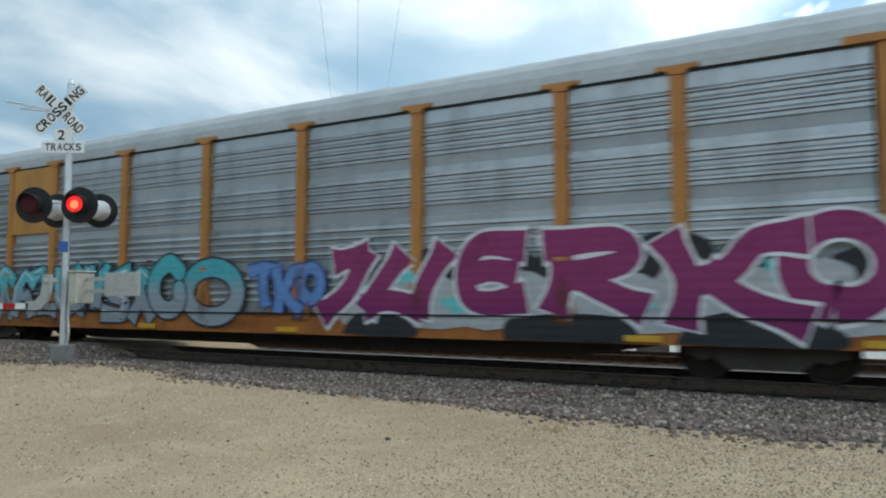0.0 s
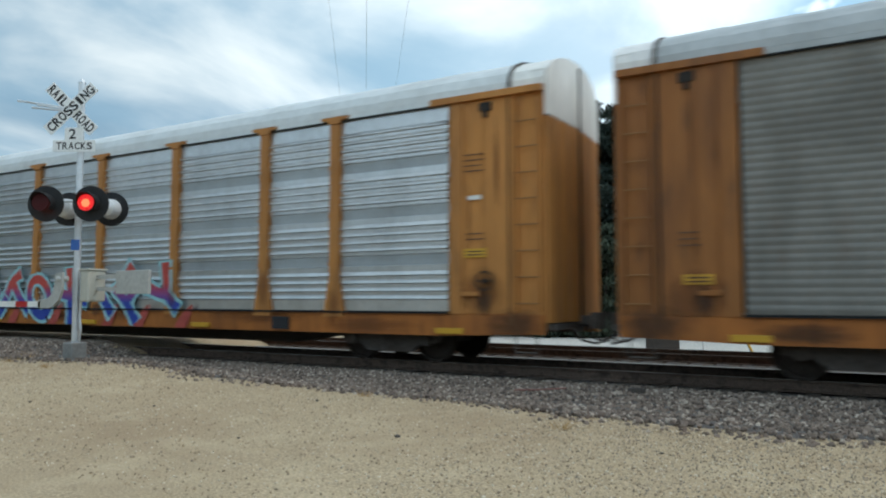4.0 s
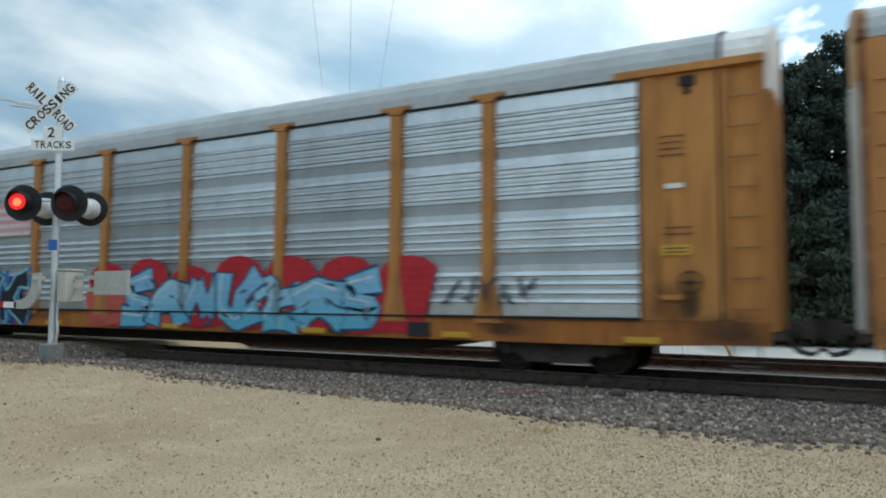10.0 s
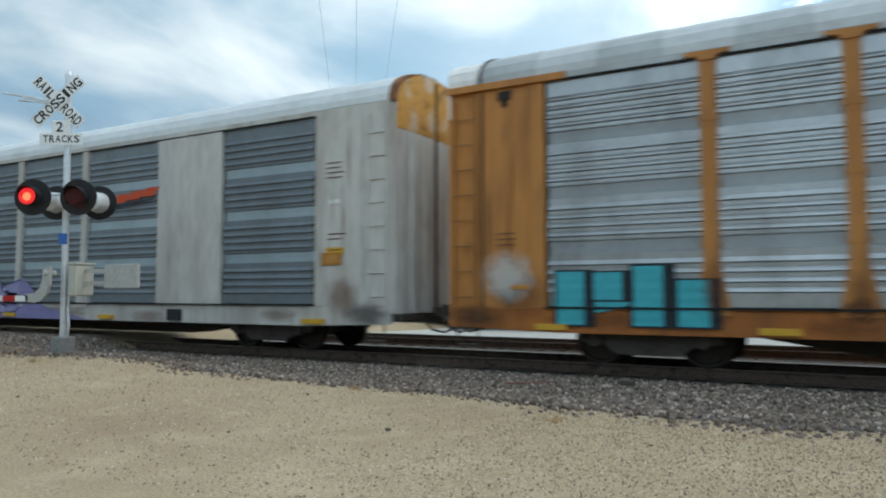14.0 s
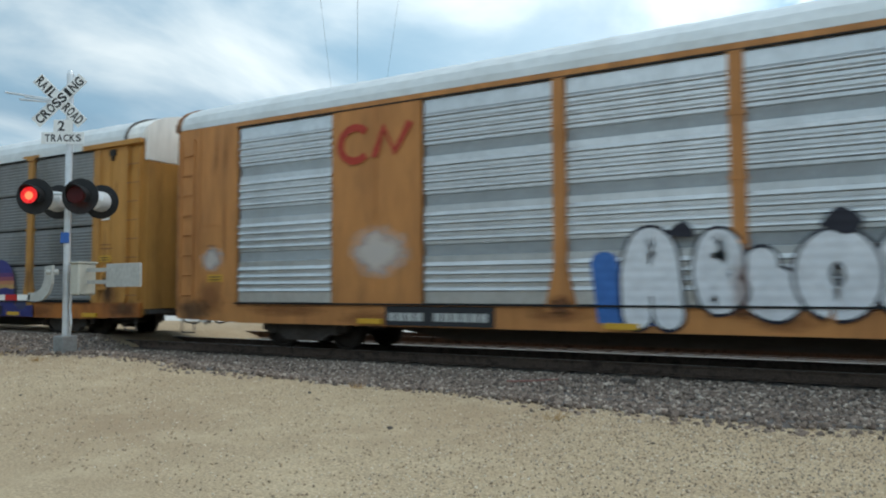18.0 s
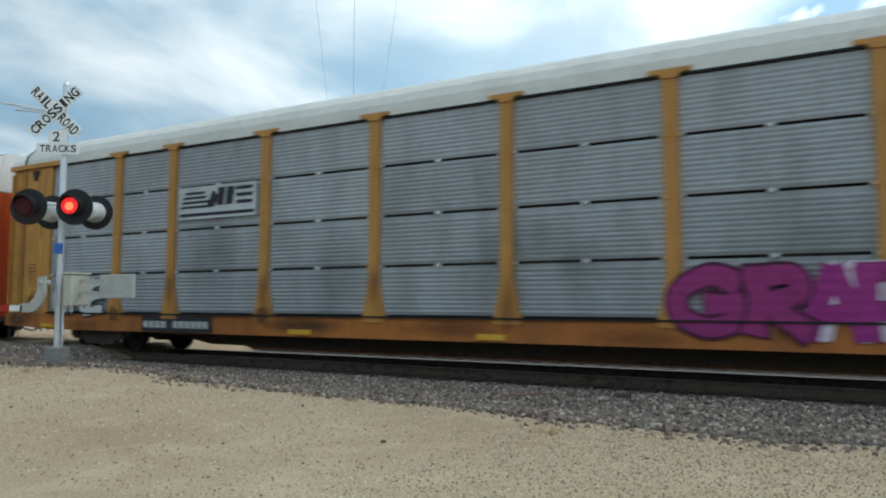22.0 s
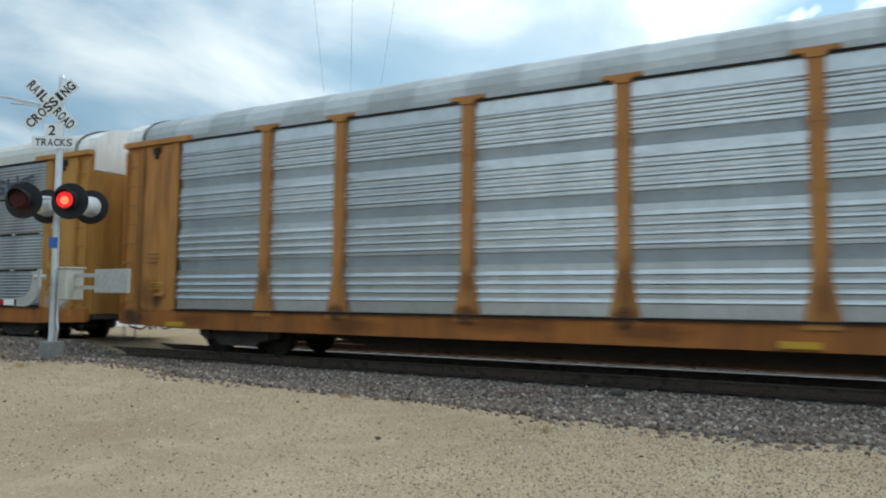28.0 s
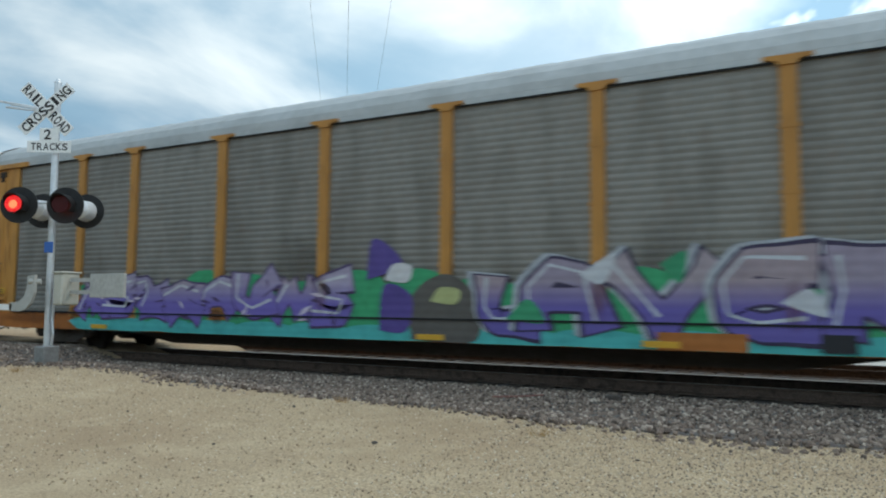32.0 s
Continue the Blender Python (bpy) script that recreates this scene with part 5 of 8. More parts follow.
def mark_plate(car, x0, x1, z0, z1):
    """A black plate with blank white bars for the car's number."""
    p = child("number_plate", mesh_of("number_plate", box(bmesh.new(), x0, x1, -HALF - 0.03, -HALF + 0.004, z0, z1, 0.004), M_PLATE), car)
    fl = Flat()
    m = (x0 + x1) / 2 - 0.15
    for a, b in ((x0 + 0.08, m - 0.12), (m + 0.08, x1 - 0.08)):
        step = (b - a) / max(1, round((b - a) / 0.2))
        for k in range(max(1, round((b - a) / 0.2))):
            fl.bar(a + step * k, a + step * (k + 0.8), z0 + 0.09, z1 - 0.12, -HALF - 0.032, M_STENCIL)
    fl.apart("blank_marking", p)


def small_fittings(car, i):
    """Reflectors along the sill, a data plate, labels on the end walls, brake gear."""
    rg = random.Random(40 + i)
    for k, x in enumerate((-11.6, -8.1, -3.2, 1.1, 5.2, 8.4, 11.7)):
        if rg.random() < 0.75:
            child("reflector", shared(("refl", k), lambda: mesh_of("reflector", box(bmesh.new(), x - 0.28, x + 0.28, -HALF - 0.06, -HALF - 0.003, 0.60, 0.70), M_YELLOW)), car)
    child("data_plate", shared("datap", lambda: mesh_of("data_plate", box(bmesh.new(), 7.4, 7.85, -HALF - 0.06, -HALF - 0.003, 0.60, 0.86), M_PLATE)), car)
    for x, z, n, w in ((12.0, 3.55, 4, 0.5), (-12.6, 2.05, 3, 0.4), (12.05, 2.3, 2, 0.45)):
        for k in range(n):
            fl = Flat()
            fl.bar(x, x + w * rg.uniform(0.7, 1.0), z + 0.10 * k, z + 0.022 + 0.10 * k, -HALF - 0.0145, M_INK)
            fl.done("stencilled_line", car)
    fl = Flat()
    fl.bar(12.08, 12.36, 3.03, 3.11, -HALF - 0.0145, M_WHITE)
    fl.done("white_label", car)
    for x, z in ((-12.55, 1.45), (12.0, 1.98)):
        fl = Flat()
        fl.bar(x, x + 0.46, z, z + 0.16, -HALF - 0.0145, M_YELLOW)
        for k in range(2):
            fl.bar(x + 0.05, x + 0.41, z + 0.035 + 0.06 * k, z + 0.06 + 0.06 * k, -HALF - 0.0155, M_INK)
        fl.done("warning_label", car, "yellow label with blank dark bars")
    for s in (-1, 1):
        child("corner_step", shared(("step", s), lambda: mesh_of("corner_step", rod(rod(rod(bmesh.new(), (s * 13.4, -HALF + 0.03, 0.65), (s * 13.4, -HALF + 0.03, 0.3), 0.015), (s * 13.0, -HALF + 0.03, 0.65), (s * 13.0, -HALF + 0.03, 0.3), 0.015), (s * 13.4, -HALF + 0.03, 0.3), (s * 13.0, -HALF + 0.03, 0.3), 0.018), M_BLACK)), car)
    if CARS[i][0] != "capped":
        return
    bm = bmesh.new()
    for k in range(16):
        p, q = (6.28319 * k / 16, 6.28319 * (k + 1) / 16)
        rod(bm, (12.45 + 0.17 * math.cos(p), -HALF - 0.08, 1.55 + 0.17 * math.sin(p)), (12.45 + 0.17 * math.cos(q), -HALF - 0.08, 1.55 + 0.17 * math.sin(q)), 0.016, 5)
        if k % 4 == 0:
            rod(bm, (12.45, -HALF - 0.07, 1.55), (12.45 + 0.17 * math.cos(p), -HALF - 0.08, 1.55 + 0.17 * math.sin(p)), 0.012, 5)
    rod(bm, (12.45, -HALF - 0.10, 1.55), (12.45, -HALF - 0.005, 1.55), 0.05, 10)
    child("brake_wheel", shared("brake", lambda: mesh_of("brake_wheel", bm, M_WHEEL)), car)


def stain_material(name, col, most):
    """A soft-edged blotchy stain that fades out towards its own rim."""
    m = bpy.data.materials.new(name)
    m.use_nodes = True
    nt = m.node_tree
    b = nt.nodes["Principled BSDF"]
    b.inputs["Base Color"].default_value, b.inputs["Roughness"].default_value = (*col, 1), 0.85
    tc, sh = nt.nodes.new("ShaderNodeTexCoord"), nt.nodes.new("ShaderNodeVectorMath")
    ln, ns, info = nt.nodes.new("ShaderNodeVectorMath"), nt.nodes.new("ShaderNodeTexNoise"), nt.nodes.new("ShaderNodeObjectInfo")
    ln.operation = "LENGTH"
    nt.links.new(tc.outputs["Object"], ln.inputs[0])
    ns.noise_dimensions, sh.operation = "4D", "MULTIPLY"
    sh.inputs[1].default_value = (40.0, 40.0, 40.0)
    nt.links.new(info.outputs["Random"], sh.inputs[0])
    nt.links.new(sh.outputs[0], ns.inputs["W"])
    nt.links.new(tc.outputs["Object"], ns.inputs["Vector"])
    ns.inputs["Scale"].default_value, ns.inputs["Detail"].default_value = 2.2, 6
    add, r = nt.nodes.new("ShaderNodeMath"), nt.nodes.new("ShaderNodeMapRange")
    add.operation = "SUBTRACT"
    nt.links.new(ns.outputs["Fac"], add.inputs[0])
    nt.links.new(ln.outputs["Value"], add.inputs[1])
    for k, v in enumerate((-0.55, 0.15, 0.0, most)):
        r.inputs[k + 1].default_value = v
    nt.links.new(add.outputs[0], r.inputs[0])
    nt.links.new(r.outputs[0], b.inputs["Alpha"])
    return m


M_SOOTSTAIN, M_RUSTSTAIN = stain_material("soot_stain", (0.04, 0.028, 0.022), 0.55), stain_material("rust_stain", (0.19, 0.068, 0.026), 0.38)
M_FOOTRUST = stain_material("foot_rust", (0.17, 0.065, 0.025), 0.85)
M_GRIMESTAIN, M_CHALK = stain_material("grime_stain", (0.09, 0.08, 0.065), 0.18), stain_material("chalky_overspray", (0.64, 0.62, 0.59), 0.68)


def stain(car, x, z, rx, rz, mat, y=-0.0145):
    """An oval patch of dirt lying on the side of the car."""
    def disc():
        fl = bmesh.new()
        vs = [fl.verts.new((math.cos(6.28319 * k / 24), 0, math.sin(6.28319 * k / 24))) for k in range(24)]
        fl.faces.new(vs)
        return mesh_of("stain", fl)
    ob = child("stain", shared("stain", disc), car, mat)
    ob.matrix_basis = pose(x, -HALF + y, z) @ Matrix.Diagonal((rx, 1, rz, 1))


def grime(car, i):
    """Soot at the ends, rust along the sill and walls, and patches of grime on the screens."""
    rg = random.Random(300 + i)
    if i == 20:
        return
    for s in (-1, 1):
        stain(car, s * 13.0, 0.80, 0.6, rg.uniform(0.25, 0.35), M_SOOTSTAIN, -0.0215)
        stain(car, s * rg.uniform(12.1, 12.6), rg.uniform(1.1, 1.4), 0.5, 0.45, M_RUSTSTAIN, -0.0165)
        for k in range(3):
            stain(car, s * rg.uniform(11.9, 12.85), rg.uniform(1.8, 4.4), rg.uniform(0.03, 0.06), rg.uniform(0.3, 0.9), M_RUSTSTAIN, -0.0172 - 0.0004 * k)
        if CARS[i][0] == "capped":
            stain(car, s * rg.uniform(12.2, 12.5), 1.2, 0.16, 0.26, M_SOOTSTAIN, -0.019)
    for k in range(7):
        stain(car, -10.5 + 3.4 * k + rg.uniform(-0.9, 0.9), rg.uniform(0.68, 0.85), rg.uniform(0.5, 1.3), 0.17, rg.choice((M_RUSTSTAIN, M_SOOTSTAIN, M_RUSTSTAIN)), -0.0045)
    for x in POSTS:
        if rg.random() < 0.6 and not (CARS[i][0] == "flush" and abs(x) > 6.5):
            stain(car, x, rg.uniform(1.1, 1.6), 0.16, rg.uniform(0.25, 0.6), M_RUSTSTAIN, -0.0415)
    for x in POSTS:
        if (i == 5 or rg.random() < 0.35) and not (CARS[i][0] == "flush" and abs(x) > 6.5):
            stain(car, x, 0.98, 0.26, 0.2, M_FOOTRUST, -0.0365)
    if CARS[i][2] != "ribbed":
        for k in range(6):
            stain(car, rg.uniform(-10.5, 10.5), rg.uniform(1.3, 4.0), rg.uniform(0.6, 1.2), rg.uniform(0.5, 1.3), M_GRIMESTAIN, 0.0125 + 0.001 * k)


MAG, MAROON, NAVY, SKYB = (0.25, 0.035, 0.125), (0.19, 0.012, 0.06), (0.02, 0.035, 0.11), (0.22, 0.47, 0.66)
VIOLET, REDC = (0.15, 0.11, 0.36), (0.50, 0.025, 0.035)
CB, CORAL, PALEG = (0.30, 0.50, 0.72), (0.55, 0.11, 0.08), (0.38, 0.43, 0.35)
C = TRAIN
cloud_patch(C[0], 2.6, 12.3, 0.98, 2.42, BLACKC, 7, 4)
cloud_patch(C[0], 2.3, 12.3, 0.72, 1.95, (0.42, 0.42, 0.43), 11, 14)
for k in range(9):
    splat(C[0], 2.9 + 1.08 * k, 1.45 + 0.3 * math.sin(k * 2.1), 0.36, (0.16, 0.52, 0.52), 60 + k)
shape(C[0], BLACKC, [(2.5, 0.6), (4.2, 0.58), (3.8, 1.0), (2.9, 1.0)], [(6.0, 0.58), (8.2, 0.58), (7.9, 1.0), (6.2, 0.95)], [(8.9, 0.58), (11.2, 0.58), (10.6, 1.1), (9.3, 1.0)])
letters(C[0], (("W", 1.85, 5.05, 0.78, 2.36), ("E", 5.05, 6.55, 0.98, 2.46), ("R", 6.65, 8.6, 0.92, 2.46), ("K", 8.5, 10.9, 0.72, 2.40), ("O", 10.35, 12.0, 0.96, 2.55)), MAG, WHITEC, 0.2, 0.055, (0.19, 0.022, 0.11), 1.25, soft=False, flare=0.4)
tangle(C[0], 7, -9.7, -2.9, 0.66, 2.42, [(0.07, 0.40, 0.44), (0.10, 0.46, 0.52), (0.06, 0.36, 0.42)], (0.035, 0.04, 0.05), 12, 0.15, 0.04, low=(0.26, 0.29, 0.32), zmid=1.55, shine=(0.55, 0.60, 0.62))
letters(C[0], (("S", -10.45, -9.3, 1.2, 2.25), ("c", -3.2, -1.9, 0.8, 2.34), ("O", -2.1, -0.1, 0.66, 2.2)), [(0.32, 0.36, 0.40), (0.08, 0.42, 0.46), (0.08, 0.40, 0.45)], (0.035, 0.04, 0.05), 0.2, 0.05, (0.30, 0.34, 0.37), 1.6)
letters(C[0], (("T", -0.05, 0.9, 1.05, 2.08), ("K", 0.62, 1.55, 0.92, 2.0), ("O", 1.32, 2.1, 1.15, 2.05)), (0.13, 0.25, 0.52), (0.05, 0.08, 0.24), 0.11, 0.04, soft=False)
splat(C[0], -11.9, 1.5, 0.6, (0.10, 0.24, 0.32), 2)
stain(C[20], 12.4, 1.2, 0.55, 0.35, M_CHALK, -0.0225)
sign_panel(C[0], -9.02, -7.08, 3.05, 4.84, PAINT["gold"])
sign_panel(C[1], -9.02, -7.08, 2.95, 4.85, PAINT["gold"])
shield(C[1], -8.6, -7.42, 3.14, 4.6)
tangle(C[1], 3, -8.0, -5.2, 0.75, 1.9, [(0.34, 0.43, 0.48), (0.44, 0.46, 0.45), (0.12, 0.12, 0.12)], (0.50, 0.52, 0.52), 5, 0.13, 0.03)
splat(C[1], -8.7, 1.35, 0.35, (0.05, 0.05, 0.05), 3)
scribble(C[1], -11.5, -10.0, 1.25, 1.85, (0.28, 0.28, 0.27), 4, 5)
scribble(C[1], 0.2, 1.2, 0.9, 1.9, (0.05, 0.05, 0.05), 2, 8, 0.05)
stain(C[1], -12.2, 1.25, 0.35, 0.35, M_CHALK, -0.0225)
stain(C[2], 11.0, 1.4, 0.6, 0.4, M_CHALK, -0.002)
stain(C[2], 7.9, 1.35, 0.6, 0.35, M_CHALK, -0.002)
bars_emblem(C[3], -6.75, -4.45, 3.05, 3.75, (0.025, 0.025, 0.035))
scribble(C[3], -6.85, -5.4, 1.1, 2.0, (0.10, 0.19, 0.34), 4, 3, 0.09)
letters(C[3], [(ch, x - 0.55, x + 0.55, z - 0.68, z + 0.68) for ch, x, z in (("D", -4.75, 1.3), ("E", -3.3, 1.28), ("T", -2.05, 1.3), ("O", -1.08, 1.28), ("X", 0.28, 1.3), ("I", 1.62, 1.3), ("F", 2.8, 1.34), ("Y", 4.0, 1.4))],
        (0.50, 0.075, 0.06), (0.32, 0.58, 0.62), 0.12, 0.08, (0.035, 0.07, 0.36), 1.36, turn=42, soft=False)
shape(C[3], (0.45, 0.09, 0.07), *[[(x, 0.9), (x + 0.35, 1.1), (x + 0.1, 0.58), (x - 0.25, 0.58)] for x in (-3.1, -2.3, -0.4, 1.9, 3.1, 4.6)], y=0.0)
loop_emblem(C[4], -6.55, -4.95, 3.12, 3.76, (0.16, 0.04, 0.06))
letters(C[4], (("c", -11.5, -10.05, 0.95, 2.44), ("L", -9.85, -8.65, 0.92, 2.36), ("O", -8.52, -7.18, 0.86, 2.42), ("I", -7.0, -6.3, 0.9, 2.4)), BLACKC, WHITEC, 0.255, 0.07, soft=False)
fl4 = Flat()
fl4.poly([(-6.35, 1.62), (-5.7, 2.36), (-5.33, 1.72), (-5.5, 1.55), (-5.75, 1.75)], Y0 - 0.0044, spray(BLACKC))
fl4.poly([(-6.35, 1.58), (-5.65, 1.28), (-5.2, 1.4), (-4.8, 2.0), (-4.27, 1.36), (-4.57, 0.97), (-5.72, 0.95)], Y0 - 0.0046, spray(BLACKC))
fl4.apart("graffiti_shape", C[4])
cloud_patch(C[4], -3.9, 2.9, 0.6, 2.0, (0.10, 0.50, 0.60), 6, 8)
tangle(C[4], 5, -3.3, 1.7, 0.66, 2.34, [(0.58, 0.57, 0.53), (0.56, 0.54, 0.46), (0.60, 0.59, 0.56)], BLACKC, 15, 0.16, 0.05, low=(0.46, 0.40, 0.09), zmid=1.55)
for k, (x, z) in enumerate(((-1.7, 2.0), (0.2, 2.2), (-0.4, 1.2), (1.9, 1.5), (2.3, 1.2), (-3.3, 1.1))):
    splat(C[4], x, z, 0.4, (0.09, 0.42, 0.52), 80 + k)
cloud_patch(C[4], 5.4, 12.0, 0.75, 2.25, (0.42, 0.07, 0.22), 6, 5)
tangle(C[4], 5, 6.2, 11.6, 0.58, 1.98, [NAVY, (0.03, 0.07, 0.20), (0.035, 0.06, 0.16)], (0.50, 0.50, 0.56), 21, 0.25, 0.035, low=(0.05, 0.09, 0.24), zmid=1.2)
sign_panel(C[5], -6.95, -4.36, 2.94, 3.88, PAINT["gold"])
block_emblem(C[5], -6.4, -4.75, 2.95, 3.75, (0.06, 0.05, 0.045))
scribble(C[5], -8.7, -7.6, 1.3, 1.8, (0.36, 0.40, 0.42), 4, 2)
scribble(C[5], -6.4, -4.8, 1.2, 1.75, (0.30, 0.35, 0.38), 5, 6)
scribble(C[5], -1.0, 0.4, 1.15, 1.7, (0.33, 0.34, 0.34), 4, 7)
cloud_patch(C[6], -3.6, 1.72, 0.60, 1.30, VIOLET, 5, 2, (0.50, 0.46, 0.12))
letters(C[6], (("A", -3.92, -2.95, 0.96, 1.82), ("B", -2.95, -2.2, 0.98, 1.7), ("N", -2.25, -0.75, 0.96, 1.7), ("e", -0.6, 0.32, 0.96, 1.64), ("S", 0.3, 1.45, 0.94, 1.62)), (0.028, 0.025, 0.025), (0.50, 0.47, 0.13), 0.15, 0.05, shade=VIOLET, cast=(0.1, -0.2))
yellow_lines = Flat()
for pts, w in (([(-3.5, 0.98), (-3.1, 1.05), (-2.7, 0.93)], 0.035), ([(-2.2, 0.75), (-1.8, 0.92), (-1.3, 0.96), (-0.9, 0.84)], 0.04), ([(-0.9, 0.7), (-0.4, 0.85), (0.2, 0.80), (0.6, 0.9)], 0.04), ([(0.5, 0.72), (0.85, 0.95), (1.25, 1.18), (1.5, 1.05), (1.55, 0.72)], 0.05)):
    yellow_lines.stroke(curve_through(pts), w, Y0 - 0.0078, spray((0.52, 0.48, 0.13)))
for cx, cz, rx in ((-2.75, 0.90, 0.2), (-0.45, 0.76, 0.25)):
    yellow_lines.disc(cx, cz, rx, 0.06, Y0 - 0.0085, spray((0.55, 0.24, 0.02)), 9)
for cx, cz, rx in ((-0.62, 1.84, 0.18), (-2.05, 1.62, 0.13)):
    yellow_lines.disc(cx, cz, rx, 0.11, Y0 - 0.0005, spray((0.03, 0.30, 0.24)), 7)
yellow_lines.done("graffiti_accent", C[6])
for a, b, z0, z1 in ((1.6, 2.75, 0.98, 1.24), (1.95, 2.75, 0.58, 0.76), (-4.2, -3.7, 1.15, 1.35)):
    f6 = Flat()
    f6.bar(a, b, z0, z1, Y0 - 0.001, spray((0.03, 0.30, 0.24)))
    f6.done("paint_bar", C[6])
block_emblem(C[6], -8.6, -7.5, 3.5, 3.92, (0.05, 0.045, 0.04), False)
cloud_patch(C[7], -1.9, 8.1, 0.6, 2.42, REDC, 7, 6)
cloud_patch(C[7], -2.0, 1.6, 0.58, 1.9, CORAL, 4, 9)
tangle(C[7], 7, -0.7, 6.9, 0.56, 1.95, [SKYB, (0.30, 0.56, 0.70), (0.22, 0.46, 0.62)], (0.03, 0.08, 0.15), 42, 0.17, 0.045, low=(0.14, 0.44, 0.60), zmid=1.1, shine=(0.55, 0.62, 0.66))
scribble(C[7], 8.1, 9.9, 1.15, 1.75, (0.06, 0.06, 0.07), 5, 4, 0.04)
cloud_patch(C[7], -12.0, -4.6, 0.55, 2.1, (0.028, 0.042, 0.22), 7, 3, (0.45, 0.47, 0.62))
letters(C[7], (("K", -11.95, -9.7, 0.6, 2.12), ("R", -9.65, -7.95, 0.62, 2.1), ("A", -8.5, -7.05, 0.64, 1.98), ("N", -7.35, -5.6, 0.6, 2.0), ("K", -5.9, -4.3, 0.6, 1.95)), (0.02, 0.022, 0.03), (0.24, 0.52, 0.60), 0.15, 0.06, soft=False, sharp=True, flare=0.5, shade=(0.05, 0.16, 0.34), cast=(0.16, 0.04))
fp = Flat()
for k in range(4):
    fp.bar(-6.86, -4.44, 2.96 + 0.22 * k, 3.07 + 0.22 * k, -HALF + 0.004, spray((0.62, 0.52, 0.51)))
    fp.bar(-6.86, -4.44, 3.07 + 0.22 * k, 3.18 + 0.22 * k, -HALF + 0.0045, spray((0.55, 0.30, 0.30)))
fp.apart("pink_stripe", C[7])
sign_panel(C[8], -9.02, -7.08, 2.95, 4.85, PAINT["gold"])
shield(C[8], -8.78, -7.32, 3.1, 4.66)
word(C[8], "BUILDING", -6.35, -4.4, 4.25, 4.58, (0.11, 0.12, 0.13), None, None, None, 0.05, 0.0, 0.004, 0, name="slogan_letter", warp=0.0)
word(C[8], "AMERICA", -4.0, -2.1, 4.25, 4.58, (0.11, 0.12, 0.13), None, None, None, 0.05, 0.0, 0.004, 0, name="slogan_letter", warp=0.0)
cloud_patch(C[8], -9.3, -1.0, 0.58, 1.95, (0.33, 0.40, 0.10), 8, 5)
tangle(C[8], 6, -8.4, -1.3, 0.6, 2.12, [(0.26, 0.25, 0.28), CB, (0.52, 0.48, 0.40), (0.32, 0.46, 0.62), (0.28, 0.27, 0.30)], (0.15, 0.016, 0.03), 61, 0.19, 0.05)
word(C[8], "AMEM", -1.25, 0.85, 1.2, 2.1, (0.30, 0.025, 0.12), WHITEC, None, None, 0.05, 0.06, 0.05, 0.085)
cloud_patch(C[8], 0.7, 9.9, 0.7, 2.3, (0.10, 0.46, 0.44), 9, 12)
cloud_patch(C[8], 1.0, 9.6, 0.56, 1.1, MAROON, 8, 13)
letters(C[8], (("i", 1.25, 2.15, 0.7, 2.0), ("M", 2.2, 3.75, 0.72, 2.14), ("B", 3.45, 4.75, 0.95, 2.12), ("A", 4.65, 6.0, 0.8, 2.14), ("T", 5.5, 6.9, 0.75, 2.1), ("K", 6.55, 7.75, 0.66, 1.95), ("E", 7.4, 8.5, 0.72, 2.05), ("i", 8.4, 9.2, 0.78, 1.75)),
        [(0.055, 0.05, 0.05), (0.20, 0.02, 0.09), (0.06, 0.055, 0.05), (0.09, 0.05, 0.09), (0.16, 0.02, 0.13), (0.19, 0.02, 0.08), (0.17, 0.02, 0.12), (0.05, 0.045, 0.05)], (0.58, 0.56, 0.54), 0.19, 0.045, soft=False)
shape(C[8], (0.20, 0.02, 0.07), [(9.2, 1.55), (9.75, 0.58), (9.1, 0.58)], [(2.2, 0.9), (3.3, 0.75), (2.9, 0.57), (2.0, 0.57)], y=-0.0058)
for x, z, s in ((2.86, 3.36, 0.5), (-2.78, 3.36, 0.5)):
    fc = Flat()
    fc.disc(x, z, 0.27, 0.33, Y0, spray((0.45, 0.05, 0.05)))
    for k in range(3):
        fc.bar(x - 0.13, x + 0.15, z - 0.2 + 0.15 * k, z - 0.13 + 0.15 * k, Y0 - 0.001, spray(WHITEC))
    fc.done("round_emblem", C[9], "red round emblem with white bars")
tangle(C[9], 8, -4.9, 4.6, 0.66, 2.02, [(0.25, 0.26, 0.25), (0.27, 0.28, 0.27), (0.24, 0.25, 0.19)], (0.045, 0.045, 0.04), 71, 0.13, 0.045, low=(0.24, 0.20, 0.07), zmid=1.0)
scribble(C[9], 4.7, 6.2, 1.05, 1.9, (0.06, 0.06, 0.065), 4, 11, 0.05)
letters(C[9], (("I", -11.52, -10.98, 0.57, 1.7), ("I", -10.88, -10.36, 0.98, 1.68), ("I", -10.3, -9.66, 0.57, 1.77), ("I", -9.58, -9.0, 0.57, 1.54)), (0.06, 0.40, 0.46), (0.02, 0.03, 0.04), 0.235, 0.05, shade=(0.02, 0.025, 0.03), cast=(0.13, 0.0), soft=False, flare=0.0)
shape(C[9], (0.06, 0.40, 0.46), [(-11.48, 0.8), (-11.48, 1.2), (-10.4, 1.2), (-10.4, 0.98)], [(-10.2, 0.85), (-10.2, 1.2), (-9.05, 1.2), (-9.05, 0.9)], y=0.0003)
stain(C[9], -12.4, 1.5, 0.55, 0.5, M_CHALK, -0.0225)
swoosh(C[10], 4.55, 6.9, 3.26, 3.76, (0.55, 0.08, 0.03))
pw = Flat()
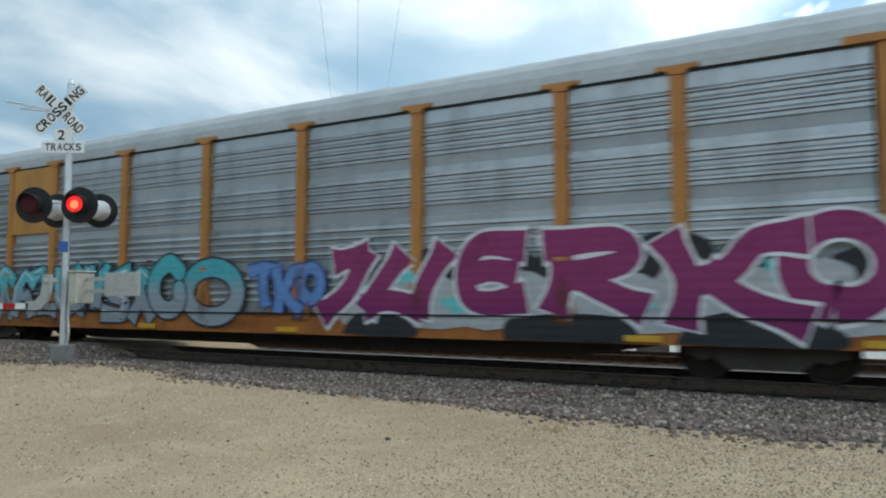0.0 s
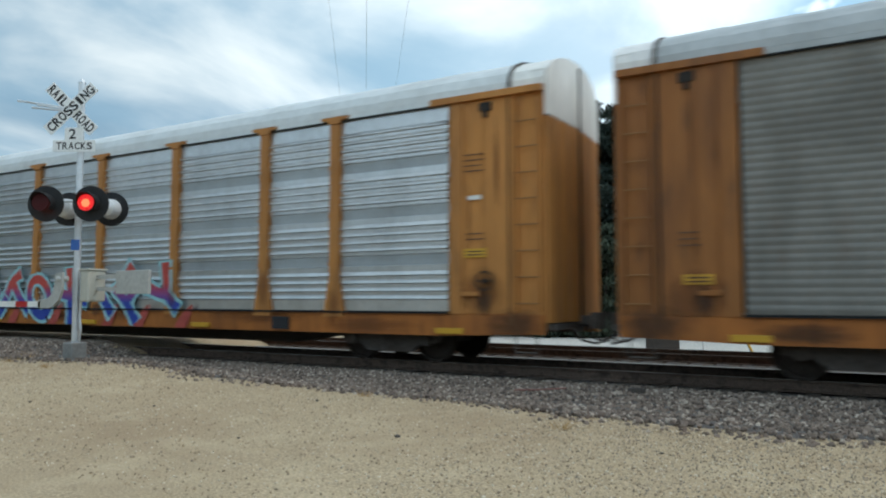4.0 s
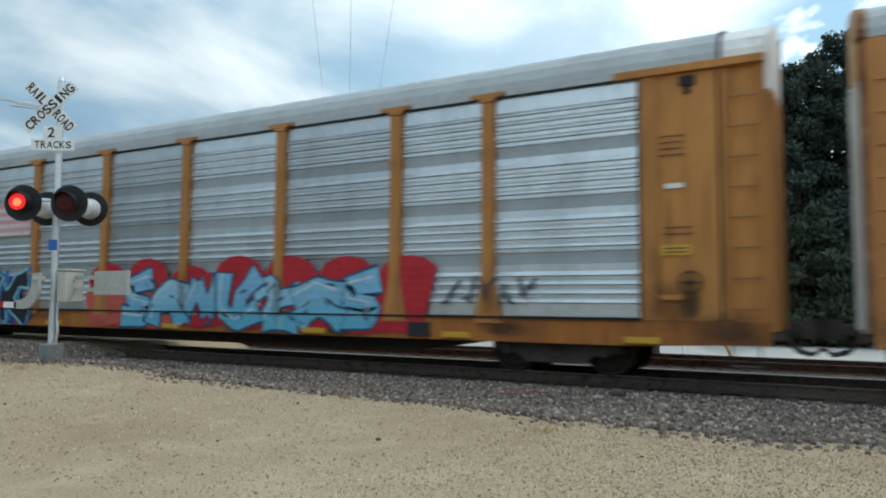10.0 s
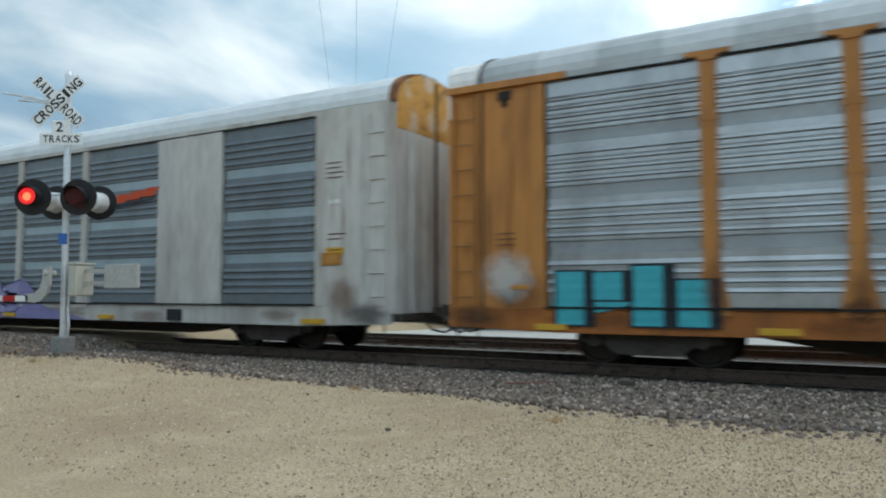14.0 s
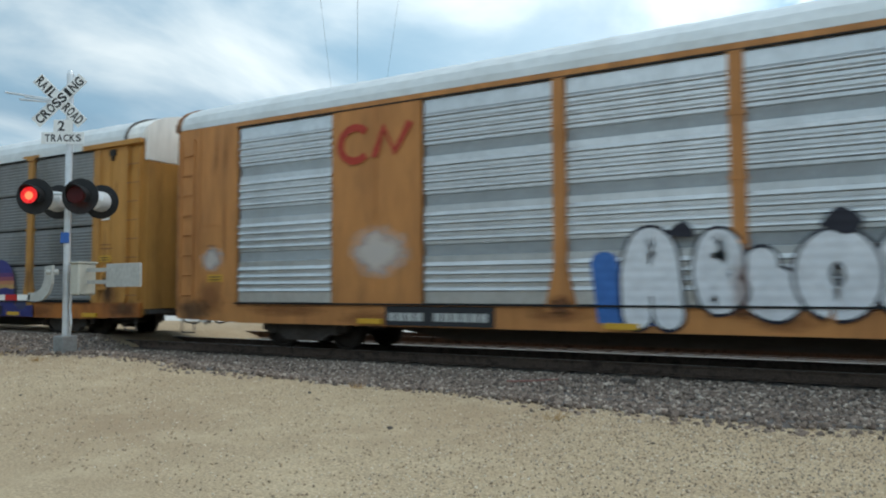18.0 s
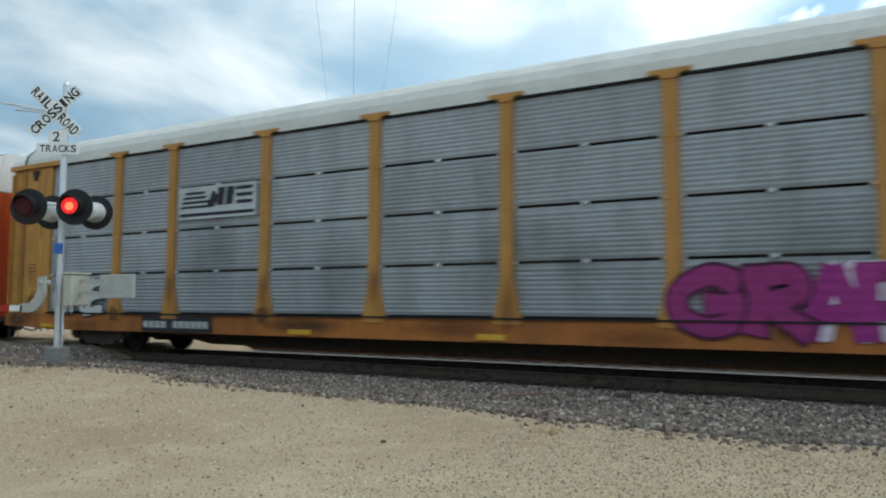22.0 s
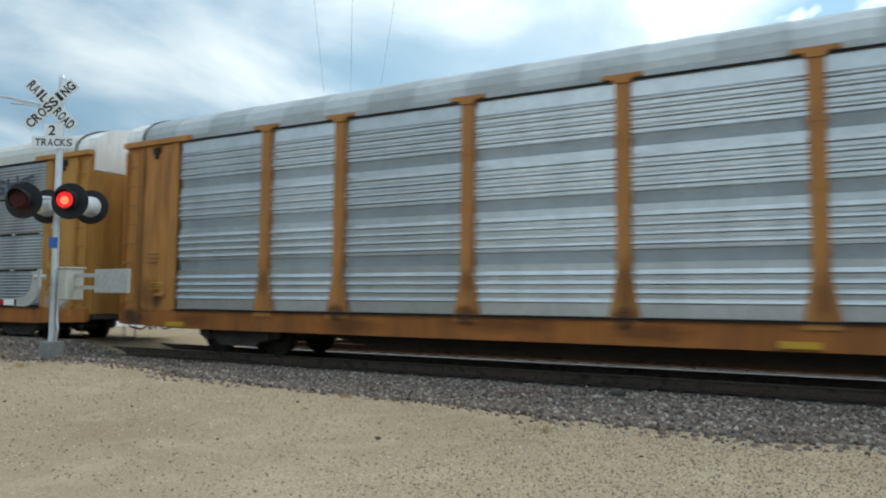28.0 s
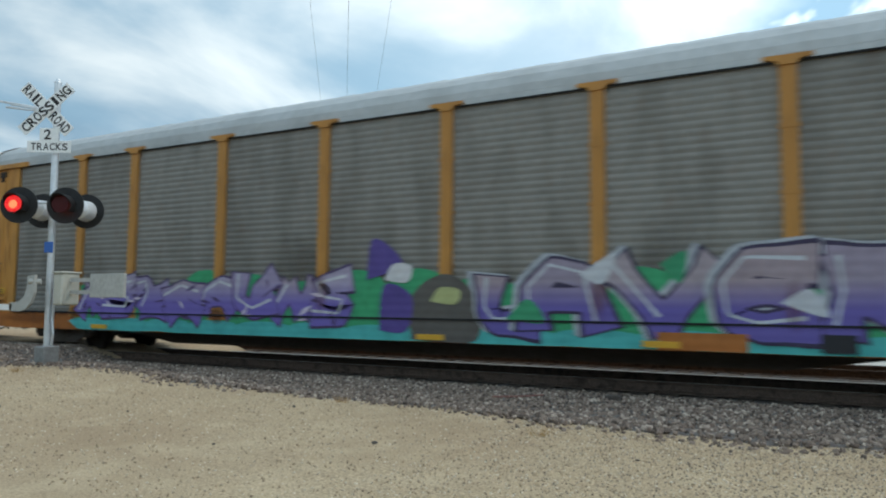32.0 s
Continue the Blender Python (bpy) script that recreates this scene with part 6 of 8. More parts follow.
pw.poly([(-3.4, 1.3), (-2.7, 0.9), (-2.3, 0.56), (4.5, 0.54), (2.6, 0.9), (1.9, 1.5), (1.6, 1.65), (1.1, 1.2), (0.3, 1.68), (-0.8, 1.55), (-1.6, 1.65), (-2.2, 1.35)], Y0 + 0.001, spray((0.24, 0.22, 0.40)))
pw.apart("graffiti_background", C[10])
tangle(C[10], 5, -3.4, 1.7, 0.7, 1.64, [(0.30, 0.28, 0.47), (0.27, 0.25, 0.43)], (0.07, 0.065, 0.12), 81, 0.17, 0.03)
bars_emblem(C[11], -6.85, -5.2, 3.2, 3.75, (0.05, 0.05, 0.055))
letters(C[11], (("w", -3.85, -2.4, 1.15, 2.0), ("I", -2.35, -1.5, 0.98, 2.24), ("Z", -1.52, -0.62, 0.98, 2.05), ("E", -0.55, 0.25, 1.0, 2.04), ("R", 0.3, 1.65, 0.98, 2.12)), (0.36, 0.37, 0.365), (0.50, 0.50, 0.48), 0.15, 0.04, (0.27, 0.28, 0.28), 1.5, (0.045, 0.045, 0.045), (0.13, -0.02), soft=False)
letters(C[11], (("n", -11.95, -11.15, 0.98, 1.45), ("n", -11.45, -10.55, 1.0, 1.78), ("n", -10.75, -10.05, 0.98, 1.42)), (0.035, 0.035, 0.035), (0.55, 0.54, 0.50), 0.115, 0.045)
loop_emblem(C[12], -8.9, -7.1, 3.75, 4.55, (0.40, 0.05, 0.03))
stain(C[12], -7.9, 2.0, 0.8, 0.55, M_CHALK, -0.024)
stain(C[12], 12.1, 1.7, 0.5, 0.45, M_CHALK, -0.024)
stain(C[12], -12.4, 1.95, 0.4, 0.3, M_CHALK, -0.024)
cloud_patch(C[12], -3.7, -2.3, 0.6, 2.05, (0.05, 0.15, 0.42), 3, 2)
letters(C[12], (("n", -3.25, -2.15, 0.62, 2.22), ("e", -2.1, -1.3, 0.85, 2.15), ("b", -1.4, -0.5, 0.76, 1.85), ("O", -0.7, 0.42, 0.78, 2.1), ("E", 0.3, 1.4, 0.8, 2.12), ("L", 0.55, 1.9, 0.6, 1.4)), (0.68, 0.69, 0.72), (0.02, 0.02, 0.03), 0.225, 0.05)
shape(C[12], (0.025, 0.025, 0.035), [(-2.5, 2.1), (-2.2, 2.3), (-2.05, 2.05)], [(-0.35, 2.15), (-0.1, 2.4), (0.2, 2.2), (0.0, 2.0)], [(0.75, 1.75), (1.1, 1.95), (1.3, 1.75)], y=-0.0075)
scribble(C[12], 1.9, 4.3, 1.1, 1.9, (0.08, 0.08, 0.08), 6, 5, 0.04)
cloud_patch(C[12], 4.3, 8.2, 0.98, 1.75, (0.22, 0.42, 0.45), 6, 17)
letters(C[12], (("b", 4.45, 5.2, 0.98, 1.88), ("e", 5.22, 5.85, 1.05, 1.85), ("O", 5.85, 6.5, 1.02, 1.8), ("U", 6.55, 7.45, 0.98, 1.85), ("n", 7.4, 8.1, 0.95, 1.95)), [(0.36, 0.06, 0.20), (0.46, 0.34, 0.10), (0.20, 0.36, 0.10), (0.38, 0.08, 0.06), (0.06, 0.26, 0.30)], (0.07, 0.06, 0.07), 0.15, 0.035)
cloud_patch(C[13], -4.9, 1.9, 0.95, 1.95, (0.22, 0.40, 0.56), 8, 4)
tangle(C[13], 6, -3.8, 1.1, 1.0, 1.95, [(0.52, 0.48, 0.38), (0.10, 0.08, 0.08), (0.50, 0.47, 0.40), (0.40, 0.14, 0.07), (0.52, 0.50, 0.42), (0.12, 0.10, 0.10)], (0.035, 0.03, 0.035), 111, 0.11, 0.04, low=(0.26, 0.09, 0.05), zmid=1.3)
tangle(C[13], 7, -4.2, 1.4, 0.6, 1.25, [(0.30, 0.09, 0.06), (0.08, 0.06, 0.07), (0.42, 0.20, 0.05), (0.16, 0.34, 0.50), (0.28, 0.08, 0.10)], (0.05, 0.03, 0.04), 113, 0.10, 0.03)
cloud_patch(C[13], 2.05, 5.0, 0.56, 1.12, (0.14, 0.38, 0.58), 5, 6)
cloud_patch(C[13], 4.6, 7.2, 0.82, 1.3, (0.16, 0.36, 0.54), 4, 9)
shape(C[13], (0.14, 0.38, 0.58), [(6.15, 0.57), (7.1, 0.57), (7.1, 0.9), (6.3, 0.9)], y=0.002)
tangle(C[13], 6, 2.15, 7.05, 1.12, 2.12, [(0.24, 0.26, 0.31), (0.07, 0.08, 0.14), (0.20, 0.22, 0.28), (0.10, 0.11, 0.17)], (0.08, 0.08, 0.13), 121, 0.12, 0.035, low=(0.19, 0.26, 0.34), zmid=1.15)
letters(C[13], (("spike", 2.9, 3.9, 0.62, 1.75), ("arch", 4.9, 5.7, 0.85, 1.5)), [(0.06, 0.065, 0.12), (0.12, 0.13, 0.20)], None, 0.15, soft=False, flare=0.5, sharp=True)
pale_rim = Flat()
for a, b in (((2.15, 1.3), (2.12, 2.12)), ((2.12, 2.14), (3.4, 2.10)), ((3.75, 2.06), (4.75, 2.16)), ((5.3, 2.1), (6.95, 2.14))):
    pale_rim.stroke([a, ((a[0] + b[0]) / 2, (a[1] + b[1]) / 2 + 0.02), b], 0.028, Y0 - 0.0112, spray((0.50, 0.51, 0.52)))
pale_rim.apart("graffiti_stroke", C[13])
sunset = Flat()
INDIGO = (0.04, 0.04, 0.15)
sunset.disc(7.72, 1.42, 0.70, 0.72, Y0 - 0.006, spray((0.05, 0.05, 0.19)), 26)
for k, (c, reach) in enumerate((((0.12, 0.05, 0.15), 0.63), ((0.26, 0.08, 0.11), 0.66), ((0.42, 0.18, 0.09), 0.68), ((0.44, 0.27, 0.11), 0.69))):
    sunset.bar(7.72 - reach, 7.72 + reach, 1.66 - 0.11 * k, 1.77 - 0.11 * k, Y0 - 0.007 - 0.0001 * k, spray(c))
sunset.disc(7.28, 1.86, 0.17, 0.10, Y0 - 0.0078, spray((0.30, 0.27, 0.36)), 14)
sunset.disc(7.35, 1.08, 0.32, 0.30, Y0 - 0.0082, spray(INDIGO), 16)
sunset.disc(7.98, 1.12, 0.48, 0.24, Y0 - 0.0084, spray(INDIGO), 16)
sunset.bar(7.30, 8.45, 0.57, 1.16, Y0 - 0.008, spray(INDIGO))
sunset.bar(8.40, 9.3, 0.57, 0.88, Y0 - 0.008, spray(INDIGO))
sunset.disc(8.75, 0.92, 0.26, 0.17, Y0 - 0.0083, spray((0.05, 0.055, 0.11)), 14)
sunset.stroke([(7.55, 1.22), (7.68, 0.9), (7.72, 0.6)], 0.035, Y0 - 0.0088, spray((0.20, 0.18, 0.30)))
sunset.apart("graffiti_shape", C[13])
bars_emblem(C[13], -6.85, -5.1, 3.1, 3.75, (0.06, 0.06, 0.065))
sign_panel(C[14], -9.02, -7.08, 2.95, 4.85, PAINT["gold"])
shield(C[14], -8.64, -7.38, 3.2, 4.7)
letters(C[14], (("M", 2.85, 4.45, 0.62, 1.94), ("S", 2.05, 2.95, 1.05, 1.6)), (0.66, 0.67, 0.72), (0.04, 0.04, 0.05), 0.25, 0.045, (0.58, 0.58, 0.70), 1.0, soft=False)
letters(C[14], (("B", 4.2, 5.4, 0.6, 1.86), ("X", 5.1, 6.35, 0.6, 1.82)), [(0.33, 0.33, 0.56), (0.36, 0.36, 0.60)], (0.24, 0.23, 0.42), 0.29, 0.03, shine=WHITEC)
shape(C[14], (0.66, 0.67, 0.70), [(6.3, 1.5), (6.5, 1.78), (6.75, 1.52)], [(6.3, 1.1), (6.5, 1.32), (6.75, 1.1)], [(6.45, 0.75), (6.6, 0.92), (6.8, 0.75)])
letters(C[14], (("H", -2.0, -1.2, 0.85, 1.72), ("E", -1.15, -0.5, 0.95, 1.7), ("I", -0.5, 0.0, 0.95, 2.06), ("S", -0.05, 0.55, 0.95, 1.6), ("T", 0.2, 1.75, 0.9, 1.74)), (0.46, 0.41, 0.32), (0.10, 0.09, 0.07), 0.085, 0.035, soft=False, turn=-8)
letters(C[14], (("n", -9.3, -8.5, 0.68, 1.62), ("O", -8.6, -7.4, 0.64, 1.82), ("e", -8.3, -7.55, 0.8, 1.5)), [(0.52, 0.57, 0.58), (0.56, 0.60, 0.60), (0.45, 0.54, 0.56)], (0.04, 0.14, 0.17), 0.17, 0.05)
shape(C[14], (0.50, 0.56, 0.57), [(-10.5, 1.2), (-10.3, 1.36), (-10.05, 1.22)], [(-10.0, 1.18), (-9.75, 1.45), (-9.45, 1.2)])
letters(C[15], (("G", 4.1, 5.3, 0.72, 1.84), ("R", 5.15, 6.2, 0.7, 1.82)), (0.27, 0.03, 0.15), (0.07, 0.01, 0.04), 0.14, 0.05, soft=False)
letters(C[15], (("A", 5.9, 6.9, 0.68, 1.84), ("P", 6.6, 7.4, 0.66, 1.82), ("H", 7.35, 8.3, 0.66, 1.86), ("I", 8.42, 8.85, 0.66, 1.84), ("X", 8.85, 9.9, 0.66, 1.82)), (0.30, 0.03, 0.19), (0.22, 0.02, 0.13), 0.115, 0.02, shade=(0.60, 0.52, 0.60), cast=(0.17, 0.02), soft=False)
bars_emblem(C[15], -6.8, -4.5, 3.2, 3.82, (0.025, 0.025, 0.03), (0.46, 0.48, 0.48))
word(C[15], "GAE", -11.45, -9.45, 0.95, 1.8, (0.50, 0.50, 0.48), (0.06, 0.06, 0.06), None, None, 0.1, 0.1, 0.06, 0.09)
cloud_patch(C[16], 3.2, 11.9, 0.57, 1.75, (0.22, 0.02, 0.07), 9, 7)
shape(C[16], (0.22, 0.02, 0.065), [(6.4, 2.2), (7.2, 2.5), (8.4, 2.36), (9.2, 2.1), (8.0, 1.5)], [(10.8, 1.25), (11.6, 1.3), (11.9, 0.95), (11.8, 0.62), (10.8, 0.6)], y=0.004)
letters(C[16], (("J", 3.92, 5.55, 0.64, 2.28), ("I", 5.62, 6.45, 0.64, 2.14), ("c", 6.5, 7.95, 0.7, 2.34), ("L", 8.0, 9.28, 0.74, 2.18), ("E", 9.3, 10.95, 0.62, 2.36)), (0.36, 0.37, 0.55), (0.03, 0.04, 0.10), 0.215, 0.055, (0.22, 0.29, 0.48), 1.35, (0.014, 0.02, 0.06), (0.2, 0.05), (0.62, 0.63, 0.66))
for k, (x, z) in enumerate(((4.9, 1.3), (5.9, 1.0), (7.6, 1.35), (8.2, 1.0), (10.2, 1.4), (9.6, 0.9))):
    splat(C[16], x, z, 0.12, (0.50, 0.12, 0.06), 30 + k)
tangle(C[16], 7, -4.5, 2.4, 0.57, 2.34, [(0.40, 0.44, 0.18), (0.14, 0.38, 0.24), (0.46, 0.47, 0.26), (0.16, 0.36, 0.40)], (0.06, 0.08, 0.05), 151, 0.21, 0.035, low=(0.36, 0.36, 0.10), zmid=1.2, shine=(0.55, 0.60, 0.50))
shape(C[16], (0.14, 0.34, 0.24), [(1.6, 1.3), (2.4, 1.2), (3.7, 1.05), (3.7, 0.62), (2.7, 0.6)], y=-0.0085)
shape(C[16], (0.30, 0.035, 0.09), [(-9.9, 1.95), (-9.7, 2.05), (-9.4, 2.0), (-9.4, 1.6), (-9.8, 1.55)], [(-8.75, 2.1), (-8.4, 2.15), (-8.2, 1.9), (-8.4, 1.6), (-8.7, 1.7)],
      [(-12.6, 1.75), (-12.2, 1.85), (-12.0, 1.3), (-11.8, 0.62), (-12.7, 0.6)], [(-10.9, 0.57), (-10.4, 0.57), (-10.2, 0.9), (-10.7, 1.0)], [(-9.2, 0.57), (-8.5, 0.57), (-8.6, 0.95), (-9.2, 1.0)], y=0.004)
shape(C[16], (0.30, 0.02, 0.12), [(-6.4, 0.9), (-5.4, 0.85), (-5.1, 1.1), (-5.2, 1.35), (-6.3, 1.2)], [(-5.4, 1.1), (-4.6, 1.2), (-4.5, 1.8), (-5.0, 1.75)], y=0.004)
shape(C[16], (0.20, 0.015, 0.06), [(-5.0, 1.9), (-4.6, 2.2), (-4.0, 2.25), (-4.0, 1.5), (-4.7, 1.6)], [(-6.6, 0.6), (-5.2, 0.6), (-5.2, 0.85), (-6.5, 0.9)], y=0.003)
# pale fat letters with dark upper rims and blue insides
letters(C[16], (("w", -11.65, -9.7, 0.6, 2.2), ("A", -9.75, -7.95, 0.6, 2.52)), [(0.46, 0.46, 0.53), (0.48, 0.47, 0.52)], (0.10, 0.10, 0.15), 0.235, 0.025, (0.42, 0.44, 0.52), 1.2, (0.06, 0.14, 0.30), (-0.09, 0.0), (0.62, 0.62, 0.65), soft=False)
letters(C[16], (("S", -8.4, -6.5, 0.58, 2.42),), (0.46, 0.45, 0.49), (0.07, 0.06, 0.07), 0.27, 0.03, (0.42, 0.41, 0.50), 1.3, (0.25, 0.16, 0.06), (0.07, 0.03), (0.62, 0.62, 0.65))
letters(C[16], (("P", -7.15, -4.8, 0.82, 2.48),), (0.43, 0.44, 0.52), (0.06, 0.06, 0.08), 0.27, 0.03, (0.40, 0.42, 0.52), 1.4, (0.05, 0.12, 0.26), (-0.09, -0.02), (0.62, 0.62, 0.65))
shape(C[16], (0.05, 0.20, 0.40), [(-6.35, 2.02), (-5.75, 2.05), (-5.4, 1.9), (-5.35, 1.62), (-5.7, 1.42), (-6.2, 1.38)], y=-0.0074)
shape(C[16], (0.26, 0.03, 0.08), [(-6.2, 1.76), (-5.85, 1.8), (-5.65, 1.65), (-5.8, 1.48), (-6.1, 1.5)], y=-0.0082)
shape(C[16], (0.60, 0.60, 0.63), [(-12.7, 1.3), (-12.5, 1.6), (-12.4, 1.35), (-11.7, 1.4), (-11.7, 1.2), (-12.3, 1.15)], y=-0.002)
shape(C[16], (0.42, 0.18, 0.04), [(-7.45, 0.75), (-7.3, 0.85), (-7.0, 0.82), (-7.1, 0.72)], y=-0.0082)
dot = Flat()
dot.disc(-9.25, 2.85, 0.22, 0.25, Y0 - 0.002, spray((0.16, 0.02, 0.08)))
dot.apart("graffiti_shape", C[16])
swoosh(C[16], 4.4, 6.9, 3.16, 3.66)
swoosh(C[17], 4.5, 6.75, 3.24, 3.66)
swoosh(C[18], 4.45, 6.87, 3.2, 3.76)
cloud_patch(C[18], -1.3, 2.9, 0.57, 2.0, (0.36, 0.44, 0.32), 7, 4, (0.04, 0.05, 0.04))
word(C[18], "ROYEL", -1.1, 2.7, 0.95, 1.8, (0.40, 0.49, 0.36), (0.11, 0.14, 0.10), None, None, 0.0, 0.08, 0.06, 0.085, None, (0, 0), 5)
scribble(C[18], 3.1, 3.9, 1.2, 1.8, (0.06, 0.06, 0.06), 3, 4, 0.09)
swoosh(C[21], 4.46, 6.86, 3.16, 3.75)
# the whole-side piece: pale green forms edged in black
for a, b in ((-10.6, -9.9), (-8.2, -6.6), (-4.4, -1.6), (-0.9, 2.4), (3.0, 5.2), (6.0, 7.2)):
    big = Flat()
    big.bar(a, b, 0.575, 0.93, Y0 - 0.012, spray(PALEG), 0.1)
    big.done("graffiti_background", C[20])
INK = spray((0.032, 0.032, 0.04))


def ink(pts, w):
    f = Flat()
    f.stroke(pts, w, Y0 - 0.016 - 0.0004 * (len(pts) % 3), INK)
    f.apart("graffiti_stroke", C[20])


def wedge(pts):
    f = Flat()
    u = np.linspace(0, len(pts), 6 * len(pts), endpoint=False)
    q = np.array(list(pts) + [pts[0]], float)
    # corners slightly rounded off, as a spray can leaves them
    straight = np.stack([np.interp(u, range(len(q)), q[:, 0]), np.interp(u, range(len(q)), q[:, 1])], 1)
    f.poly(0.5 * straight + 0.25 * np.roll(straight, 1, 0) + 0.25 * np.roll(straight, -1, 0), Y0 - 0.018, INK)
    f.apart("graffiti_shape", C[20])


ink([(-10.75, 0.95), (-10.7, 2.5), (-10.45, 4.0), (-10.3, 4.85)], 0.10)
wedge([(3.87, 3.56), (5.17, 3.57), (5.25, 2.95), (5.11, 2.56), (4.67, 2.38), (3.88, 2.35)])
wedge([(6.65, 4.72), (6.85, 4.69), (7.12, 4.37), (7.58, 4.41), (7.53, 4.04), (7.41, 3.23), (7.06, 3.21), (6.96, 2.84), (6.91, 2.20), (7.00, 1.73), (7.22, 1.19), (7.25, 0.65), (6.56, 0.63), (6.66, 1.00), (6.62, 1.32), (6.38, 1.46), (5.89, 1.42), (5.53, 1.08), (5.48, 0.84), (5.53, 0.62), (5.32, 0.62), (5.25, 0.96), (4.57, 0.92), (4.17, 1.27), (4.00, 1.42), (3.91, 1.63), (5.43, 1.61), (6.04, 1.94), (6.24, 2.31), (6.30, 3.07), (6.22, 3.56), (6.74, 3.56), (6.70, 4.14)])
wedge([(1.19, 4.76), (1.54, 4.70), (2.16, 4.57), (2.17, 4.03), (2.50, 3.45), (2.71, 2.67), (2.78, 2.34), (2.32, 2.58), (1.64, 3.28), (1.35, 3.87)])
wedge([(0.34, 3.54), (0.50, 3.06), (1.02, 2.40), (1.38, 2.05), (1.53, 1.77), (1.18, 1.85), (1.03, 2.15), (0.82, 1.89), (0.38, 1.78), (0.01, 1.61), (0.20, 1.96), (0.28, 2.78)])
wedge([(-3.13, 4.58), (-2.86, 4.73), (-2.63, 3.69), (-2.78, 2.92), (-3.20, 2.22), (-3.31, 2.42), (-3.17, 3.60)])
wedge([(-1.78, 4.49), (-1.03, 4.48), (-1.06, 3.09), (-1.45, 2.24), (-2.21, 2.07), (-1.81, 2.88), (-1.62, 3.75)])
wedge([(-6.72, 4.74), (-5.72, 4.65), (-5.61, 3.90), (-5.81, 2.50), (-6.12, 2.37), (-6.22, 3.22), (-6.34, 4.09)])
wedge([(-4.56, 4.37), (-4.28, 4.59), (-4.41, 3.40), (-4.64, 2.06), (-5.34, 1.87), (-4.89, 2.88)])
wedge([(-3.07, 1.38), (-2.72, 1.57), (-2.01, 1.57), (-1.97, 1.26), (-2.34, 0.94), (-2.14, 0.45), (-2.51, 0.88), (-2.97, 1.06)])
wedge([(-8.85, 4.61), (-7.87, 4.53), (-7.83, 3.97), (-8.30, 3.93)])
wedge([(-9.38, 3.23), (-9.08, 2.76), (-8.68, 2.44), (-9.30, 2.30)])
wedge([(-8.97, 1.31), (-8.37, 1.61), (-7.75, 1.39), (-8.08, 0.95), (-8.66, 0.64), (-8.28, 0.36)])
ink([(3.00, 4.74), (4.84, 4.71), (6.70, 4.68)], 0.05)
ink([(2.81, 4.76), (2.87, 3.75), (2.81, 2.45)], 0.085)
ink([(2.45, 2.41), (3.03, 2.12), (3.40, 1.48), (3.39, 0.59)], (0.06, 0.1, 0.13, 0.13))
ink([(0.01, 1.61), (0.82, 1.81), (1.83, 1.60)], 0.04)
ink([(-3.22, 4.71), (-2.31, 4.67), (-1.70, 4.49)], 0.05)
ink([(-0.44, 4.68), (-0.76, 3.81), (-1.07, 2.29)], (0.07, 0.09, 0.07))
ink([(-1.16, 2.14), (-0.70, 2.00), (-0.42, 1.38), (-0.47, 0.55)], (0.08, 0.12, 0.14, 0.13))
ink([(-5.51, 4.59), (-5.09, 4.70), (-4.38, 4.58)], 0.05)
ink([(-4.54, 2.06), (-4.09, 2.09), (-3.61, 1.64), (-3.41, 0.74)], (0.05, 0.08, 0.09, 0.07))
gap = Flat()
gap.poly([(4.64, 2.80), (5.10, 2.90), (5.06, 2.66), (4.75, 2.57)], Y0 - 0.021, spray(PALEG))
gap.apart("graffiti_shape", C[20])
word(C[20], "17.", 7.4, 8.3, 2.0, 2.7, (0.04, 0.035, 0.06), None, None, None, 0.05, 0.05, 0.03, 0, warp=0.0, cells=((7.42, 7.56), (7.68, 8.05), (8.16, 8.28)))
word(C[20], "ESC", 7.55, 8.75, 4.1, 4.5, (0.10, 0.09, 0.14), None, None, None, 0.05, 0.1, 0.02, 0, warp=0.0)
word(C[20], "GHT", 9.3, 11.3, 4.05, 4.5, (0.07, 0.065, 0.10), None, None, None, 0.05, 0.1, 0.02, 0, warp=0.0)
cloud_patch(C[22], -9.3, 10.9, 0.56, 2.0, (0.05, 0.33, 0.15), 15, 9)
cloud_patch(C[22], -9.3, 10.5, 0.555, 0.92, (0.08, 0.42, 0.40), 14, 19)
tangle(C[22], 8, -9.0, -0.5, 0.75, 1.98, [(0.36, 0.30, 0.36), (0.38, 0.33, 0.44), (0.32, 0.27, 0.40)], (0.09, 0.06, 0.14), 161, 0.17, 0.04, low=(0.17, 0.13, 0.42), zmid=1.45, shine=(0.55, 0.55, 0.58))
shape(C[22], (0.11, 0.10, 0.09), [(0.7, 0.6), (0.7, 1.4), (1.4, 1.8), (2.0, 1.4), (2.0, 0.6)])
shape(C[22], (0.10, 0.07, 0.26), [(-0.3, 1.7), (-0.15, 2.5), (0.5, 2.0)], [(0.0, 0.75), (0.1, 1.6), (0.7, 1.4), (0.6, 0.75)], y=-0.0088)
shape(C[22], (0.58, 0.57, 0.58), [(0.1, 1.7), (0.3, 2.0), (0.7, 1.95), (0.6, 1.65)], y=-0.0094)
shape(C[22], (0.42, 0.44, 0.20), [(1.1, 1.3), (1.3, 1.55), (1.7, 1.5), (1.6, 1.25)], y=-0.0026)
